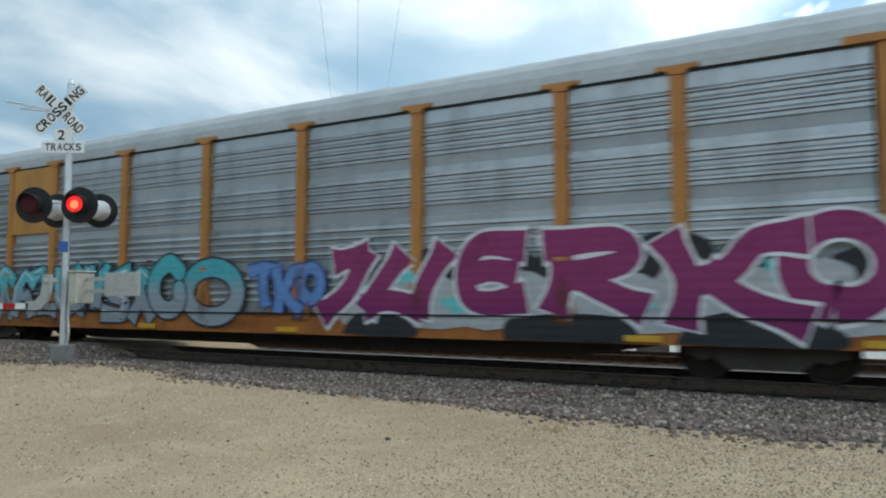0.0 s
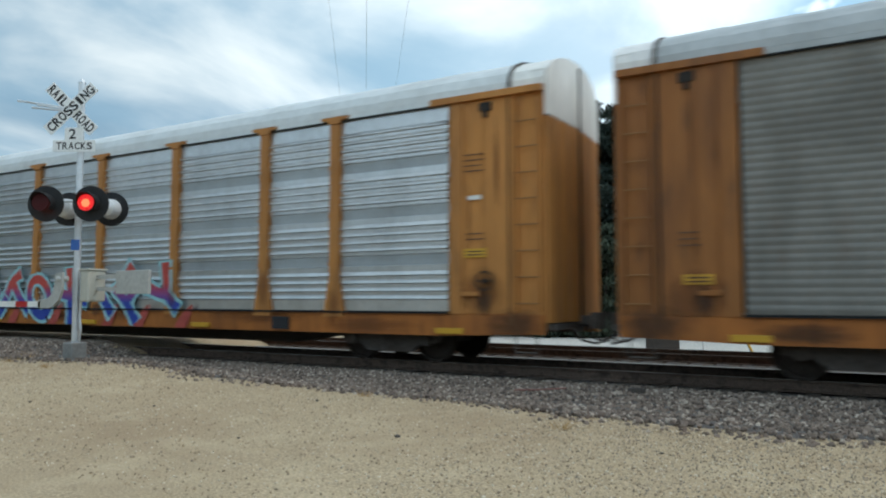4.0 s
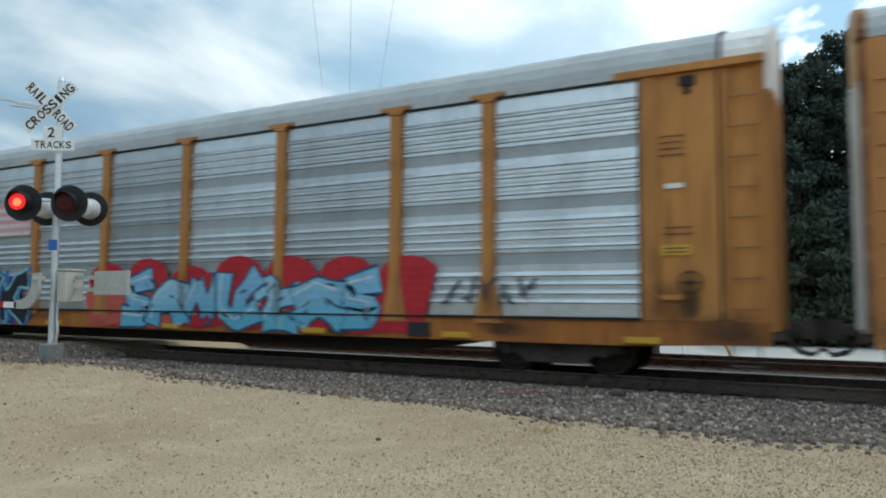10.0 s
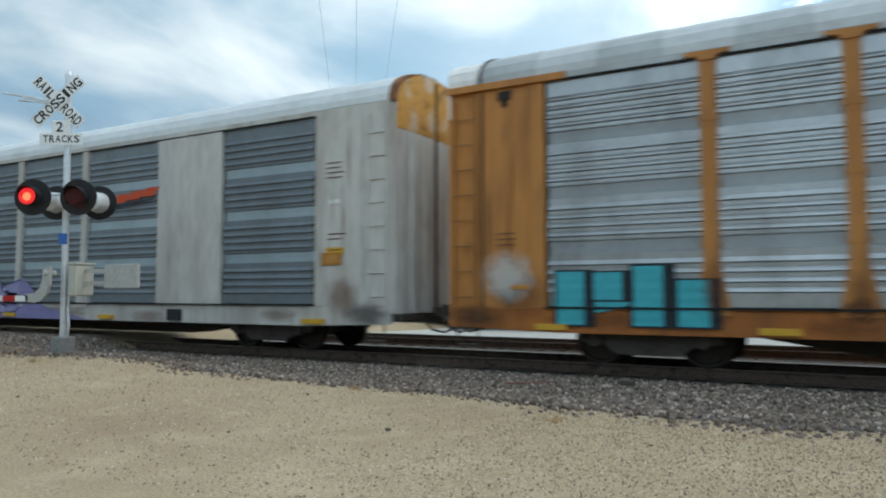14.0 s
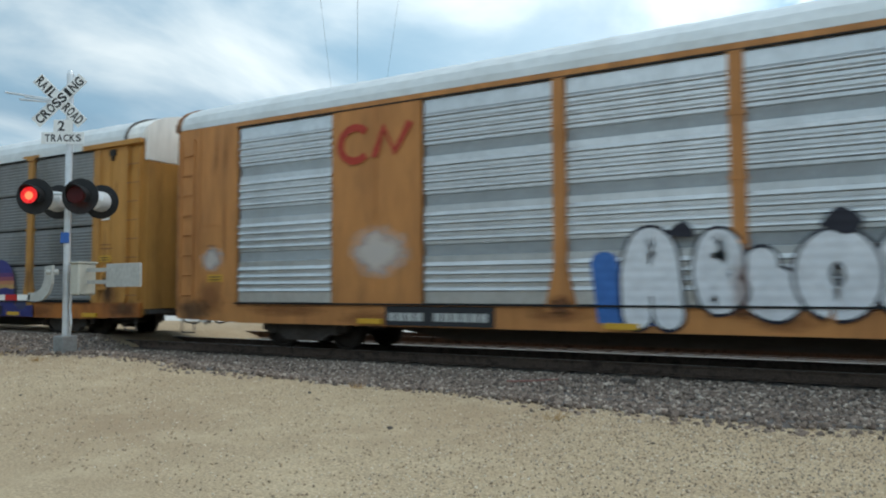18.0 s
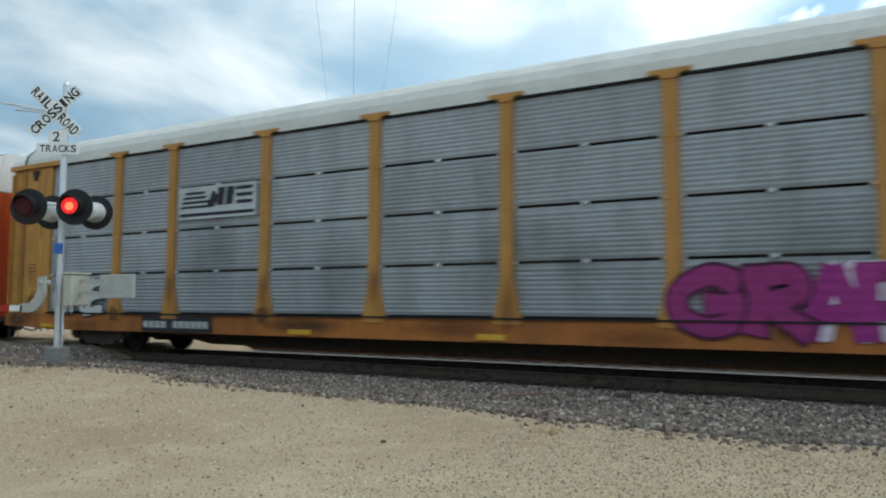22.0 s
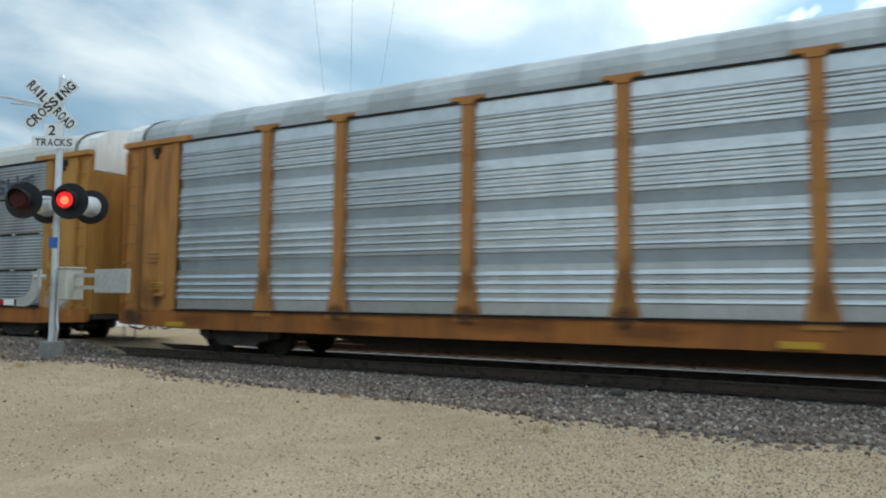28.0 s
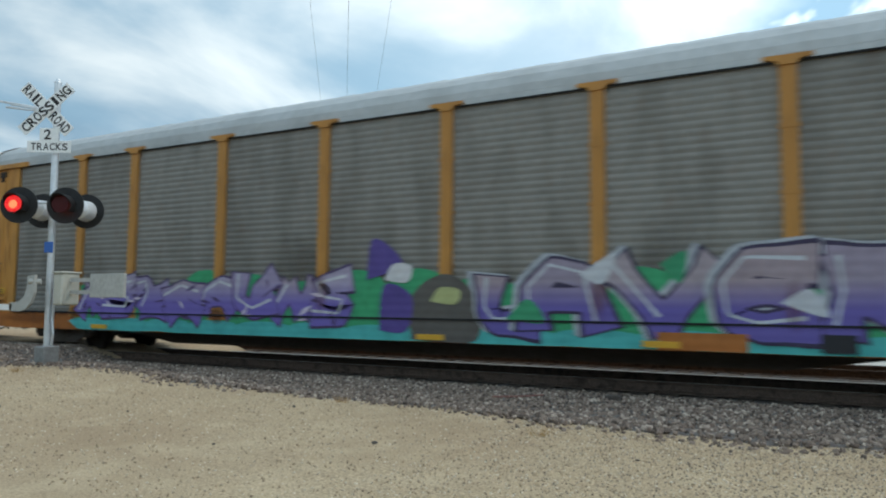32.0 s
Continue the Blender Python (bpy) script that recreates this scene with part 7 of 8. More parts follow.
letters(C[22], (("L", 2.0, 3.3, 0.7, 1.85), ("n", 2.75, 4.6, 0.72, 2.06), ("V", 4.3, 6.2, 0.8, 2.06), ("E", 5.95, 7.5, 0.72, 2.12), ("R", 7.4, 8.9, 0.72, 2.1), ("S", 8.75, 10.2, 0.74, 1.98)), [(0.34, 0.27, 0.30), (0.30, 0.25, 0.32), (0.36, 0.30, 0.33)], (0.05, 0.04, 0.08), 0.19, 0.05, (0.14, 0.11, 0.36), 1.42, (0.40, 0.42, 0.46), (-0.1, 0.04), (0.52, 0.54, 0.58), soft=False, flare=0.55, sharp=True)
shape(C[22], (0.05, 0.33, 0.15), [(9.2, 2.2), (9.9, 1.95), (10.6, 1.3), (11.6, 0.85), (13.3, 0.6), (9.9, 0.58), (9.4, 1.2)], y=0.004)
bare = Flat()
bare.bar(5.15, 6.45, 0.57, 0.84, Y0 - 0.0126, spray((0.40, 0.14, 0.035)))
bare.apart("graffiti_shape", C[22])
shape(C[22], (0.05, 0.30, 0.15), [(2.6, 1.0), (3.0, 1.35), (3.3, 0.95)], [(5.2, 1.9), (5.6, 2.1), (5.5, 1.6)], [(8.5, 1.1), (8.9, 1.5), (9.0, 1.0)], y=-0.0105)
shape(C[22], (0.52, 0.53, 0.56), [(3.9, 1.75), (4.5, 2.1), (4.3, 1.6)], [(6.9, 1.3), (7.3, 1.5), (7.5, 1.1)], y=-0.0107)
for i, x in ((6, -4.7), (11, -5.9), (12, -6.6), (17, -4.65), (20, -6.9), (21, -6.6), (3, -7.1), (1, -5.7), (4, -5.45), (5, -6.2), (9, -5.5), (13, -6.2), (14, -5.65), (15, -6.85), (18, -5.6)):
    mark_plate(C[i], x - 1.15, x + 1.15, 0.575, 0.94)


def wall_plate(car, x0, x1, z0, z1, mat, inner, label):
    """A thin plate on the end wall with a darker or lighter field inside."""
    p = child("wall_plate", mesh_of("wall_plate", box(bmesh.new(), x0, x1, -HALF - 0.026, -HALF - 0.012, z0, z1, 0.004)), car, mat, label)
    w, h = (x1 - x0) * 0.16, (z1 - z0) * 0.2
    child("plate_field", mesh_of("plate_field", box(bmesh.new(), x0 + w, x1 - w, -HALF - 0.029, -HALF - 0.02, z0 + h, z1 - h)), p, inner)


wall_plate(C[5], -12.75, -12.22, 3.30, 3.78, M_WARN, PAINT["gold"], "yellow warning plate")
wall_plate(C[5], -12.77, -12.17, 1.80, 2.32, M_GALV_PAPER, M_STENCIL, "pale paper notice")
wall_plate(C[10], 11.9, 12.4, 1.78, 2.04, PAINT["amber"], PAINT["gold"], "yellow warning plate")
wall_plate(C[13], -12.75, -12.3, 1.42, 1.78, M_WHITE, M_PLATE, "white framed dark plate")
wall_plate(C[18], 12.0, 12.5, 1.95, 2.2, PAINT["amber"], M_PLATE, "yellow and black warning plate")
for i, car in enumerate(TRAIN):
    small_fittings(car, i)
    grime(car, i)

# ---------------------------------------------------------------- crossing signal
MAST = (-12.54, 8.15, 0.46)
FACE = Matrix.Rotation(radians(30), 4, "Z")
M_LIT = material("lit_red_lens", (0.30, 0.01, 0.01), 0.3, 0, (), (20, 0.05), None, glow=(1.0, 0.012, 0.012, 0.6))
M_BULB = material("glowing_bulb", (0.5, 0.05, 0.02), 0.3, 0, (), (20, 0.05), None, glow=(1.0, 0.16, 0.06, 1.6))
M_UNLIT = material("dark_red_lens", (0.05, 0.003, 0.004), 0.55, 0, (), (20, 0.05), None)
M_GATEBOX = material("beige_case", (0.50, 0.49, 0.43), 0.5, 0.1, ((3, 0.5, 0.75, (0.33, 0.31, 0.26), 0.5),), (12, 0.06), (40, 0.05))
M_RED = material("red_reflective", (0.42, 0.012, 0.012), 0.4, 0, (), (25, 0.08), None)
M_CAST = material("dull_cast_metal", (0.24, 0.24, 0.235), 0.7, 0.2, ((4, 0.5, 0.75, (0.13, 0.12, 0.11), 0.6),), (14, 0.12), (40, 0.1))
M_GATEARM = material("grey_cast_arm", (0.42, 0.42, 0.40), 0.6, 0.1, ((4, 0.5, 0.75, (0.28, 0.27, 0.25), 0.5),), (14, 0.1), (40, 0.08))
M_BLUE = material("blue_tag", (0.03, 0.12, 0.42), 0.5, 0, (), (25, 0.08), None)
M_CANS = material("white_case", (0.66, 0.67, 0.68), 0.4, 0.1, (), (14, 0.05), None)

signal = thing("crossing_signal", "galvanised railroad crossing signal with red flashers and lowered gate", "crossing signal", m=pose(*MAST))


def turned(bm, m=FACE):
    bmesh.ops.transform(bm, matrix=m, verts=bm.verts)
    return bm


part("mast", rod(bmesh.new(), (0, 0, 0.3), (-0.06, 0, 5.25), 0.062, 18), M_GALV, signal)
bm = bmesh.new()
box(bm, -0.15, 0.15, -0.15, 0.15, 0.0, 0.33, 0.02)
box(bm, -0.2, 0.2, -0.2, 0.2, -0.06, 0.02, 0.01)
for k in range(4):
    rod(bm, (0.17 * (1 if k % 2 else -1), 0.17 * (1 if k < 2 else -1), 0), (0.17 * (1 if k % 2 else -1), 0.17 * (1 if k < 2 else -1), 0.10), 0.02)
part("base", bm, M_CAST, signal, "dull grey cast mast base")
part("mast_cap", rod(bmesh.new(), (-0.06, 0, 5.25), (-0.06, 0, 5.33), 0.07, 16, 0.03), M_GALV, signal)


SHIFT = Vector((-0.17, 0, 4.72))


def blade(tilt, y, m):
    b = box(bmesh.new(), -0.61, 0.61, y - 0.006, y + 0.006, -0.115, 0.115, 0.003)
    bmesh.ops.rotate(b, matrix=Matrix.Rotation(radians(tilt), 3, "Y"), verts=b.verts)
    bmesh.ops.translate(b, vec=SHIFT, verts=b.verts)
    return turned(b, m)


def blade_word(text, x0, x1, tilt, y, parent, m):
    rot = Matrix.Rotation(radians(tilt), 4, "Y")
    step = (x1 - x0) / len(text)
    for i, ch in enumerate(text):
        v, faces = glyph(ch, 0.03)
        w = step * (0.3 if ch == "I" else 0.82)
        pts = [Vector((x0 + step * (i + 0.5) + (u - 0.5) * w, y, -0.085 + q * 0.17)) for u, q in v]
        me = bpy.data.meshes.new("letter")
        me.from_pydata([tuple(m @ (rot @ p + SHIFT)) for p in pts], [], faces)
        me.materials.append(M_LETTER)
        child("letter", me, parent)


rail_blade = part("crossbuck_blade", blade(45, -0.10, FACE), M_SIGN, signal, "white crossbuck blade with black lettering")
cross_blade = part("crossbuck_blade", blade(-45, -0.116, FACE), M_SIGN, signal, "white crossbuck blade with black lettering")
blade_word("RAIL", -0.58, -0.13, 45, -0.1068, rail_blade, FACE)
blade_word("ROAD", 0.13, 0.58, 45, -0.1068, rail_blade, FACE)
blade_word("CROSSING", -0.57, 0.57, -45, -0.1235, cross_blade, FACE)
for z, q in ((0.02, 1.05), (-0.08, 0.82), (-0.02, 0.74)):
    bm = rod(bmesh.new(), (-0.06, 0, 4.72 + z * 0.4), (-0.06 - 0.545 * q, -0.838 * q, 4.76 + z), 0.02, 6)
    part("rear_sign_edge", bm, M_GALV, signal)
number_sign = part("number_sign", turned(box(bmesh.new(), -0.28, 0.06, -0.098, -0.088, 4.12, 4.36, 0.003)), M_SIGN, signal)
tracks_sign = part("tracks_sign", turned(box(bmesh.new(), -0.50, 0.30, -0.10, -0.09, 3.90, 4.12, 0.003)), M_SIGN, signal)


def sign_text(text, x0, x1, z0, z1, y, parent):
    n = len(text)
    for i, ch in enumerate(text):
        v, faces = glyph(ch, 0.02)
        w = (x1 - x0) / n
        me = bpy.data.meshes.new("letter")
        me.from_pydata([tuple(FACE @ Vector((x0 + w * (i + 0.1 + 0.8 * u), y, z0 + (z1 - z0) * q))) for u, q in v], [], faces)
        me.materials.append(M_LETTER)
        child("letter", me, parent)


sign_text("2", -0.21, -0.06, 4.15, 4.33, -0.0995, number_sign)
sign_text("TRACKS", -0.44, 0.25, 3.945, 4.075, -0.1015, tracks_sign)
part("lamp_crossarm", turned(rod(bmesh.new(), (-0.42, 0, 2.97), (0.42, 0, 2.97), 0.025, 10)), M_GALV, signal)


def flasher(sx, front):
    """One lamp: round background, hood, can and a lens puck that is red-lit on one side."""
    lamp = new("flasher_lamp")
    lamp.parent = signal
    lamp.matrix_basis = FACE @ pose(sx * 0.41, 0, 2.87, 0, 0, 0 if front else 180)
    y = -0.42
    bm = rod(bmesh.new(), (0, y, 0), (0, y + 0.02, 0), 0.33, 28)
    part("background_disc", bm, M_HOOD, lamp)
    hb = bmesh.new()
    seg = 20
    ring = []
    for k in range(seg + 1):
        a = radians(-40 + 260 * k / seg)
        ring.append([hb.verts.new((r * math.cos(a), yy, r * math.sin(a))) for r, yy in ((0.175, y - 0.001), (0.175, y - 0.30 * (0.55 + 0.45 * max(0, math.sin(a)))), (0.185, y - 0.30 * (0.55 + 0.45 * max(0, math.sin(a)))), (0.185, y - 0.001))])
    for a, b in zip(ring, ring[1:]):
        for i in range(3):
            hb.faces.new((a[i], b[i], b[i + 1], a[i + 1]))
    part("hood", hb, M_HOOD, lamp)
    cb = rod(bmesh.new(), (0, y + 0.021, 0), (0, y + 0.30, 0), 0.20, 20, 0.17)
    rod(cb, (0, y + 0.30, 0), (0, y + 0.36, 0), 0.17, 20, 0.08)
    part("can", cb, M_CANS, lamp)
    pk = rod(bmesh.new(), (0, -0.012, 0), (0, 0.012, 0), 0.15, 24)
    rod(pk, (0, -0.016, -0.01), (0, 0.0, -0.01), 0.075, 14)
    me = mesh_of("lens", pk, M_LIT, M_UNLIT, M_BULB)
    for p in me.polygons:
        p.material_index = (2 if p.center.y < -0.014 else 0) if p.normal.y < -0.5 else 1
    ln = child("lens", me, lamp, None, "round red lens")
    ln.matrix_basis = pose(0, y - 0.17, 0)
    return ln


LEFT_LENS, RIGHT_LENS = flasher(-1, True), flasher(1, True)
BACK_LEFT, BACK_RIGHT = flasher(-1, False), flasher(1, False)
for ln in (BACK_LEFT, BACK_RIGHT):
    ln.matrix_basis = pose(0, -0.59, 0, 0, 0, 180)
part("blue_tag", turned(box(bmesh.new(), -0.10, 0.06, -0.085, -0.075, 2.04, 2.24, 0.004)), M_BLUE, signal)
gm = part("gate_mechanism", box(bmesh.new(), 0.20, 0.46, -0.08, 0.28, 1.08, 1.66, 0.025), M_GATEBOX, signal, "beige gate mechanism case")
part("case_lid", box(bmesh.new(), 0.18, 0.48, -0.10, 0.30, 1.655, 1.69, 0.01), M_GATEBOX, gm)
crank = bmesh.new()
prism(crank, [(-0.12, 1.60), (0.10, 1.62), (0.10, 1.30), (0.02, 1.12), (-0.14, 1.00), (-0.34, 0.96), (-0.62, 0.97), (-0.62, 1.12), (-0.36, 1.13), (-0.20, 1.22), (-0.12, 1.38)], -0.36, -0.31, "y")
rod(crank, (-0.02, -0.38, 1.5), (0.12, -0.25, 1.5), 0.05, 12)
part("crank", crank, M_GATEARM, signal, "cast grey gate crank")
cw = bmesh.new()
box(cw, 0.40, 1.10, 0.08, 0.11, 1.50, 1.57)
box(cw, 0.40, 1.10, 0.08, 0.11, 1.28, 1.35)
part("counterweight_arm", cw, M_GATEARM, signal)
part("counterweight", box(bmesh.new(), 1.04, 1.93, 0.06, 0.13, 1.22, 1.64, 0.008), M_GATEARM, signal, "grey steel counterweight plates")
gate = thing("gate_arm", "lowered red and white striped crossing gate arm", "gate arm", m=pose(*MAST))
for k in range(16):
    x1 = -0.55 - 0.40 * k
    part("stripe", box(bmesh.new(), x1 - 0.40, x1, -0.36, -0.32, 0.98, 1.09 - 0.001 * (k % 2)), M_RED if k % 4 == 1 else M_SIGN, gate)
cd = bmesh.new()
pts = [(0.09, 0.02, 0.3), (0.16, 0.0, 0.55), (0.12, 0.0, 0.8), (0.14, 0.0, 1.09)]
for p, q in zip(pts, pts[1:]):
    rod(cd, p, q, 0.022, 8)
part("conduit", cd, M_GALV, signal)

# ---------------------------------------------------------------- wires overhead
M_WIRE = material("dark_wire", (0.11, 0.12, 0.13), 0.6, 0.3, (), (20, 0.1), None)
AZ = radians(36.0)
for side in (1.0, 0.0, -1.1):
    bm, last, r = bmesh.new(), None, 0.0035 if side else 0.005
    for k in range(31):
        d = -30 + 5.0 * k
        z = 9.4 + 0.00012 * (d - 45) ** 2
        at = Vector((-math.sin(AZ) * d - math.cos(AZ) * side, math.cos(AZ) * d - math.sin(AZ) * side, z))
        ring = [bm.verts.new(at + Vector((math.cos(AZ) * r * math.cos(q), math.sin(AZ) * r * math.cos(q), r * math.sin(q)))) for q in (0.0, 1.26, 2.51, 3.77, 5.03)]
        if last:
            for j in range(5):
                bm.faces.new((last[j], last[(j + 1) % 5], ring[(j + 1) % 5], ring[j]))
        last = ring
    tagged(new("overhead_wire", mesh_of("overhead_wire", bm, M_WIRE)), "thin dark overhead power line wire", "wire", "power line wires")

# ---------------------------------------------------------------- beyond the tracks
M_WOOD = material("weathered_pole", (0.20, 0.17, 0.14), 0.9, 0, ((2, 0.5, 0.75, (0.10, 0.085, 0.07), 0.6),), (20, 0.2), (30, 0.4), (1, 1, 0.1))


def polar(az, d, z=0.0):
    return (-d * math.sin(radians(az)), d * math.cos(radians(az)), z)


pole = thing("utility_pole", "weathered grey wooden utility pole with crossarm and street light", "utility pole", m=pose(*polar(13.4, 27, -0.1), 0, 0, 13))
part("shaft", rod(bmesh.new(), (0, 0, 0), (0, 0, 10.0), 0.12, 12, 0.08), M_WOOD, pole)
part("crossarm", box(bmesh.new(), -1.0, 1.0, -0.14, -0.05, 8.85, 8.98, 0.01), M_WOOD, pole)
part("crossarm", box(bmesh.new(), -0.8, 0.8, -0.14, -0.05, 7.95, 8.05, 0.01), M_WOOD, pole)
for x in (-0.9, -0.45, 0.45, 0.9):
    part("insulator", rod(bmesh.new(), (x, -0.09, 8.98), (x, -0.09, 9.13), 0.045, 8, 0.03), M_GALV, pole)
br = bmesh.new()
rod(br, (0.05, -0.05, 7.2), (0.75, -0.1, 7.55), 0.03, 8)
part("lamp_bracket", br, M_GALV, pole)
part("lamp_head", box(bmesh.new(), 0.65, 1.05, -0.2, 0.0, 7.50, 7.62, 0.03), M_GALV, pole)

cab = thing("signal_cabinet", "pale grey metal signal cabinet on a dark base", "cabinet", m=pose(*polar(12.6, 23.5, -0.05), 0, 0, 12.6))
part("body", box(bmesh.new(), -0.61, 0.61, -0.4, 0.4, 1.12, 2.55, 0.02), M_CANS, cab)
part("roof", box(bmesh.new(), -0.66, 0.66, -0.46, 0.46, 2.55, 2.62, 0.015), M_CANS, cab)
part("door", box(bmesh.new(), -0.55, 0.55, -0.415, -0.4, 1.2, 2.48, 0.004), M_GATEBOX, cab)
part("stand", box(bmesh.new(), -0.5, 0.5, -0.35, 0.35, 0.0, 1.12), M_BLACK, cab)

post = thing("marker_post", "slim white roadside marker post", "marker post", m=pose(*polar(9.66, 22.5, -0.1)))
part("shaft", rod(bmesh.new(), (0, 0, 0), (0, 0, 4.4), 0.035, 8), M_SIGN, post)
guy = thing("guy_wire", "slanted guy wire with a pale yellow guard", "guy wire", m=pose(*polar(6.2, 22.5, -0.1), 0, 0, 8))
part("strand", rod(bmesh.new(), (0, 0, 0), (-1.9, 0.2, 4.2), 0.012, 6), M_WIRE, guy)
part("guard", rod(bmesh.new(), (0, 0, 0.1), (-0.72, 0.07, 1.6), 0.03, 8), M_YELLOW, guy)


def leaf_material(name, cols):
    m = island_material(name, cols, 0.9)
    m.node_tree.nodes["Principled BSDF"].inputs["Specular IOR Level"].default_value = 0.12
    return m


M_NEEDLE = leaf_material("dark_needles", [(0.04, 0.055, 0.046), (0.06, 0.08, 0.064), (0.08, 0.10, 0.08), (0.05, 0.066, 0.056)])
M_LEAF = leaf_material("dull_leaves", [(0.042, 0.055, 0.04), (0.065, 0.08, 0.054), (0.08, 0.10, 0.068), (0.052, 0.066, 0.05)])
M_BARK = material("dark_bark", (0.055, 0.042, 0.034), 0.95, 0, (), (20, 0.3), (20, 0.8), (1, 1, 0.2))


def leaf_cloud(name, centres, radii, count, size, mat, seed, flat=0.6):
    rg = np.random.default_rng(seed)
    cs, rs = np.array(centres), np.array(radii)
    pick = rg.choice(len(cs), count, p=rs ** 2 / (rs ** 2).sum())
    d = rg.normal(size=(count, 3))
    d /= np.linalg.norm(d, axis=1)[:, None]
    pos = cs[pick] + d * (rs[pick] * rg.uniform(0.1, 1.15, count) ** 0.6)[:, None] * np.array([1, 1, flat])
    u = rg.normal(size=(count, 3))
    u /= np.linalg.norm(u, axis=1)[:, None]
    w = np.cross(u, rg.normal(size=(count, 3)))
    w /= np.linalg.norm(w, axis=1)[:, None]
    s = size * rg.uniform(0.6, 1.5, (count, 1))
    q = np.stack([pos - u * s, pos + w * s * 0.45, pos + u * s, pos - w * s * 0.45], 1)
    me = bpy.data.meshes.new(name)
    me.from_pydata(q.reshape(-1, 3).tolist(), [], (np.arange(count)[:, None] * 4 + np.arange(4)).tolist())
    me.materials.append(mat)
    return me


def pine(seed, h):
    rg = random.Random(seed)
    tr = bmesh.new()
    rod(tr, (0, 0, 0), (0.1, 0.05, h * 0.55), 0.22, 10, 0.14)
    rod(tr, (0.1, 0.05, h * 0.55), (0.0, 0, h * 0.97), 0.14, 8, 0.03)
    cs, rs = [], []
    lb = bmesh.new()
    for k in range(34):
        z = h * (0.14 + 0.84 * k / 33)
        reach = (0.9 + 2.5 * (1 - k / 33) ** 0.8) * rg.uniform(0.55, 1.1)
        a = k * 2.4 + rg.uniform(-0.4, 0.4)
        tip = (reach * math.cos(a), reach * math.sin(a), z + rg.uniform(-0.2, 0.5))
        rod(lb, (0.05, 0, z - 0.2), tip, 0.05, 5, 0.015)
        for f in (0.45, 0.75, 1.0):
            cs.append((tip[0] * f, tip[1] * f, tip[2] - (1 - f) * 0.2 + rg.uniform(-0.1, 0.25)))
            rs.append(rg.uniform(0.5, 1.0) * (0.7 + 0.45 * (1 - k / 33)))
    cs.append((0, 0, h))
    rs.append(0.3)
    return mesh_of("trunk", tr, M_BARK), mesh_of("limbs", lb, M_BARK), leaf_cloud("crown", cs, rs, 46000, 0.10, M_NEEDLE, seed, 0.75)


def bush(seed, h):
    rg = random.Random(seed)
    stems, cs, rs = [], [], []
    for k in range(5):
        a = k * 1.26
        tip = (0.7 * math.cos(a), 0.7 * math.sin(a), h * 0.6)
        stems.append(mesh_of("stem", rod(bmesh.new(), (0, 0, 0), tip, 0.05, 6, 0.02), M_BARK))
    for k in range(26):
        a, r = rg.uniform(0, 6.28), rg.uniform(0, 1.7)
        cs.append((r * math.cos(a), r * math.sin(a), rg.uniform(0.3, h) * (1 - 0.12 * r)))
        rs.append(rg.uniform(0.4, 0.8))
    return (*stems, leaf_cloud("crown", cs, rs, 14000, 0.155, M_LEAF, seed))


def plant(kind, meshes, at, turn, label, category, group):
    ob = thing(kind, label, category, group, pose(*at, 0, 0, turn))
    for me in meshes:
        if me:
            child(me.name.split(".")[0], me, ob)
    return ob


PINES = [pine(s, h) for s, h in ((1, 13.2), (2, 12.0), (3, 14.0))]
BUSHES = [bush(s, h) for s, h in ((7, 5.5), (8, 7.0))]
rg = random.Random(77)
for k, az in enumerate(np.arange(33, -22, -2.0)):
    d = 38 + 5 * rg.random() + (4 if k % 2 else 0)
    short = 0.80 if az > 24 else 1.0
    tall = 1.12 if 5 < az < 14 else 1.12 if az < 3 else 0.97
    tree = plant("pine_tree", PINES[k % 3], polar(az + rg.uniform(-0.6, 0.6), d, -0.3 - (1.6 if az > 20 else 0.0) * rg.random()), rg.uniform(0, 360),
                 "tall dark green pine tree in a dense row", "tree", "pine row")
    tree.matrix_basis = tree.matrix_basis @ Matrix.Diagonal((1.15, 1.15, tall, 1))
for k, az in enumerate(np.arange(34, -24, -2.9)):
    plant("bush", BUSHES[k % 2], polar(az + rg.uniform(-0.7, 0.7), 33 + 2.5 * rg.random(), -0.3), rg.uniform(0, 360), "dense dark green bush below the pines", "bush", "undergrowth")

# unseen dark rise behind the camera, added to darken the screens' low reflections
ridge = []
for k in range(91):
    az = 75 + 210 * k / 90
    far = 44 + 3 * math.sin(k * 0.9)
    ridge.append([polar(az, far, -0.3), polar(az, far + 1.0, 8.6 + 0.7 * math.sin(k * 0.55) + 0.5 * math.sin(k * 1.7) + 0.35 * math.sin(k * 4.1)), polar(az, far + 9, -0.3)])
M_RISE = material("dark_foliage", (0.05, 0.066, 0.042), 0.95, 0, ((0.5, 0.45, 0.7, (0.08, 0.10, 0.06), 0.7),), (3, 0.3), (2, 1.0))
me = bpy.data.meshes.new("backdrop")
me.from_pydata([p for r in ridge for p in r], [], [(3 * k + j, 3 * k + j + 1, 3 * k + j + 4, 3 * k + j + 3) for k in range(90) for j in range(2)])
me.materials.append(M_RISE)
tagged(new("backdrop", me), "unseen dark green rise added to darken reflections in the screens", "backdrop", kind="structure")

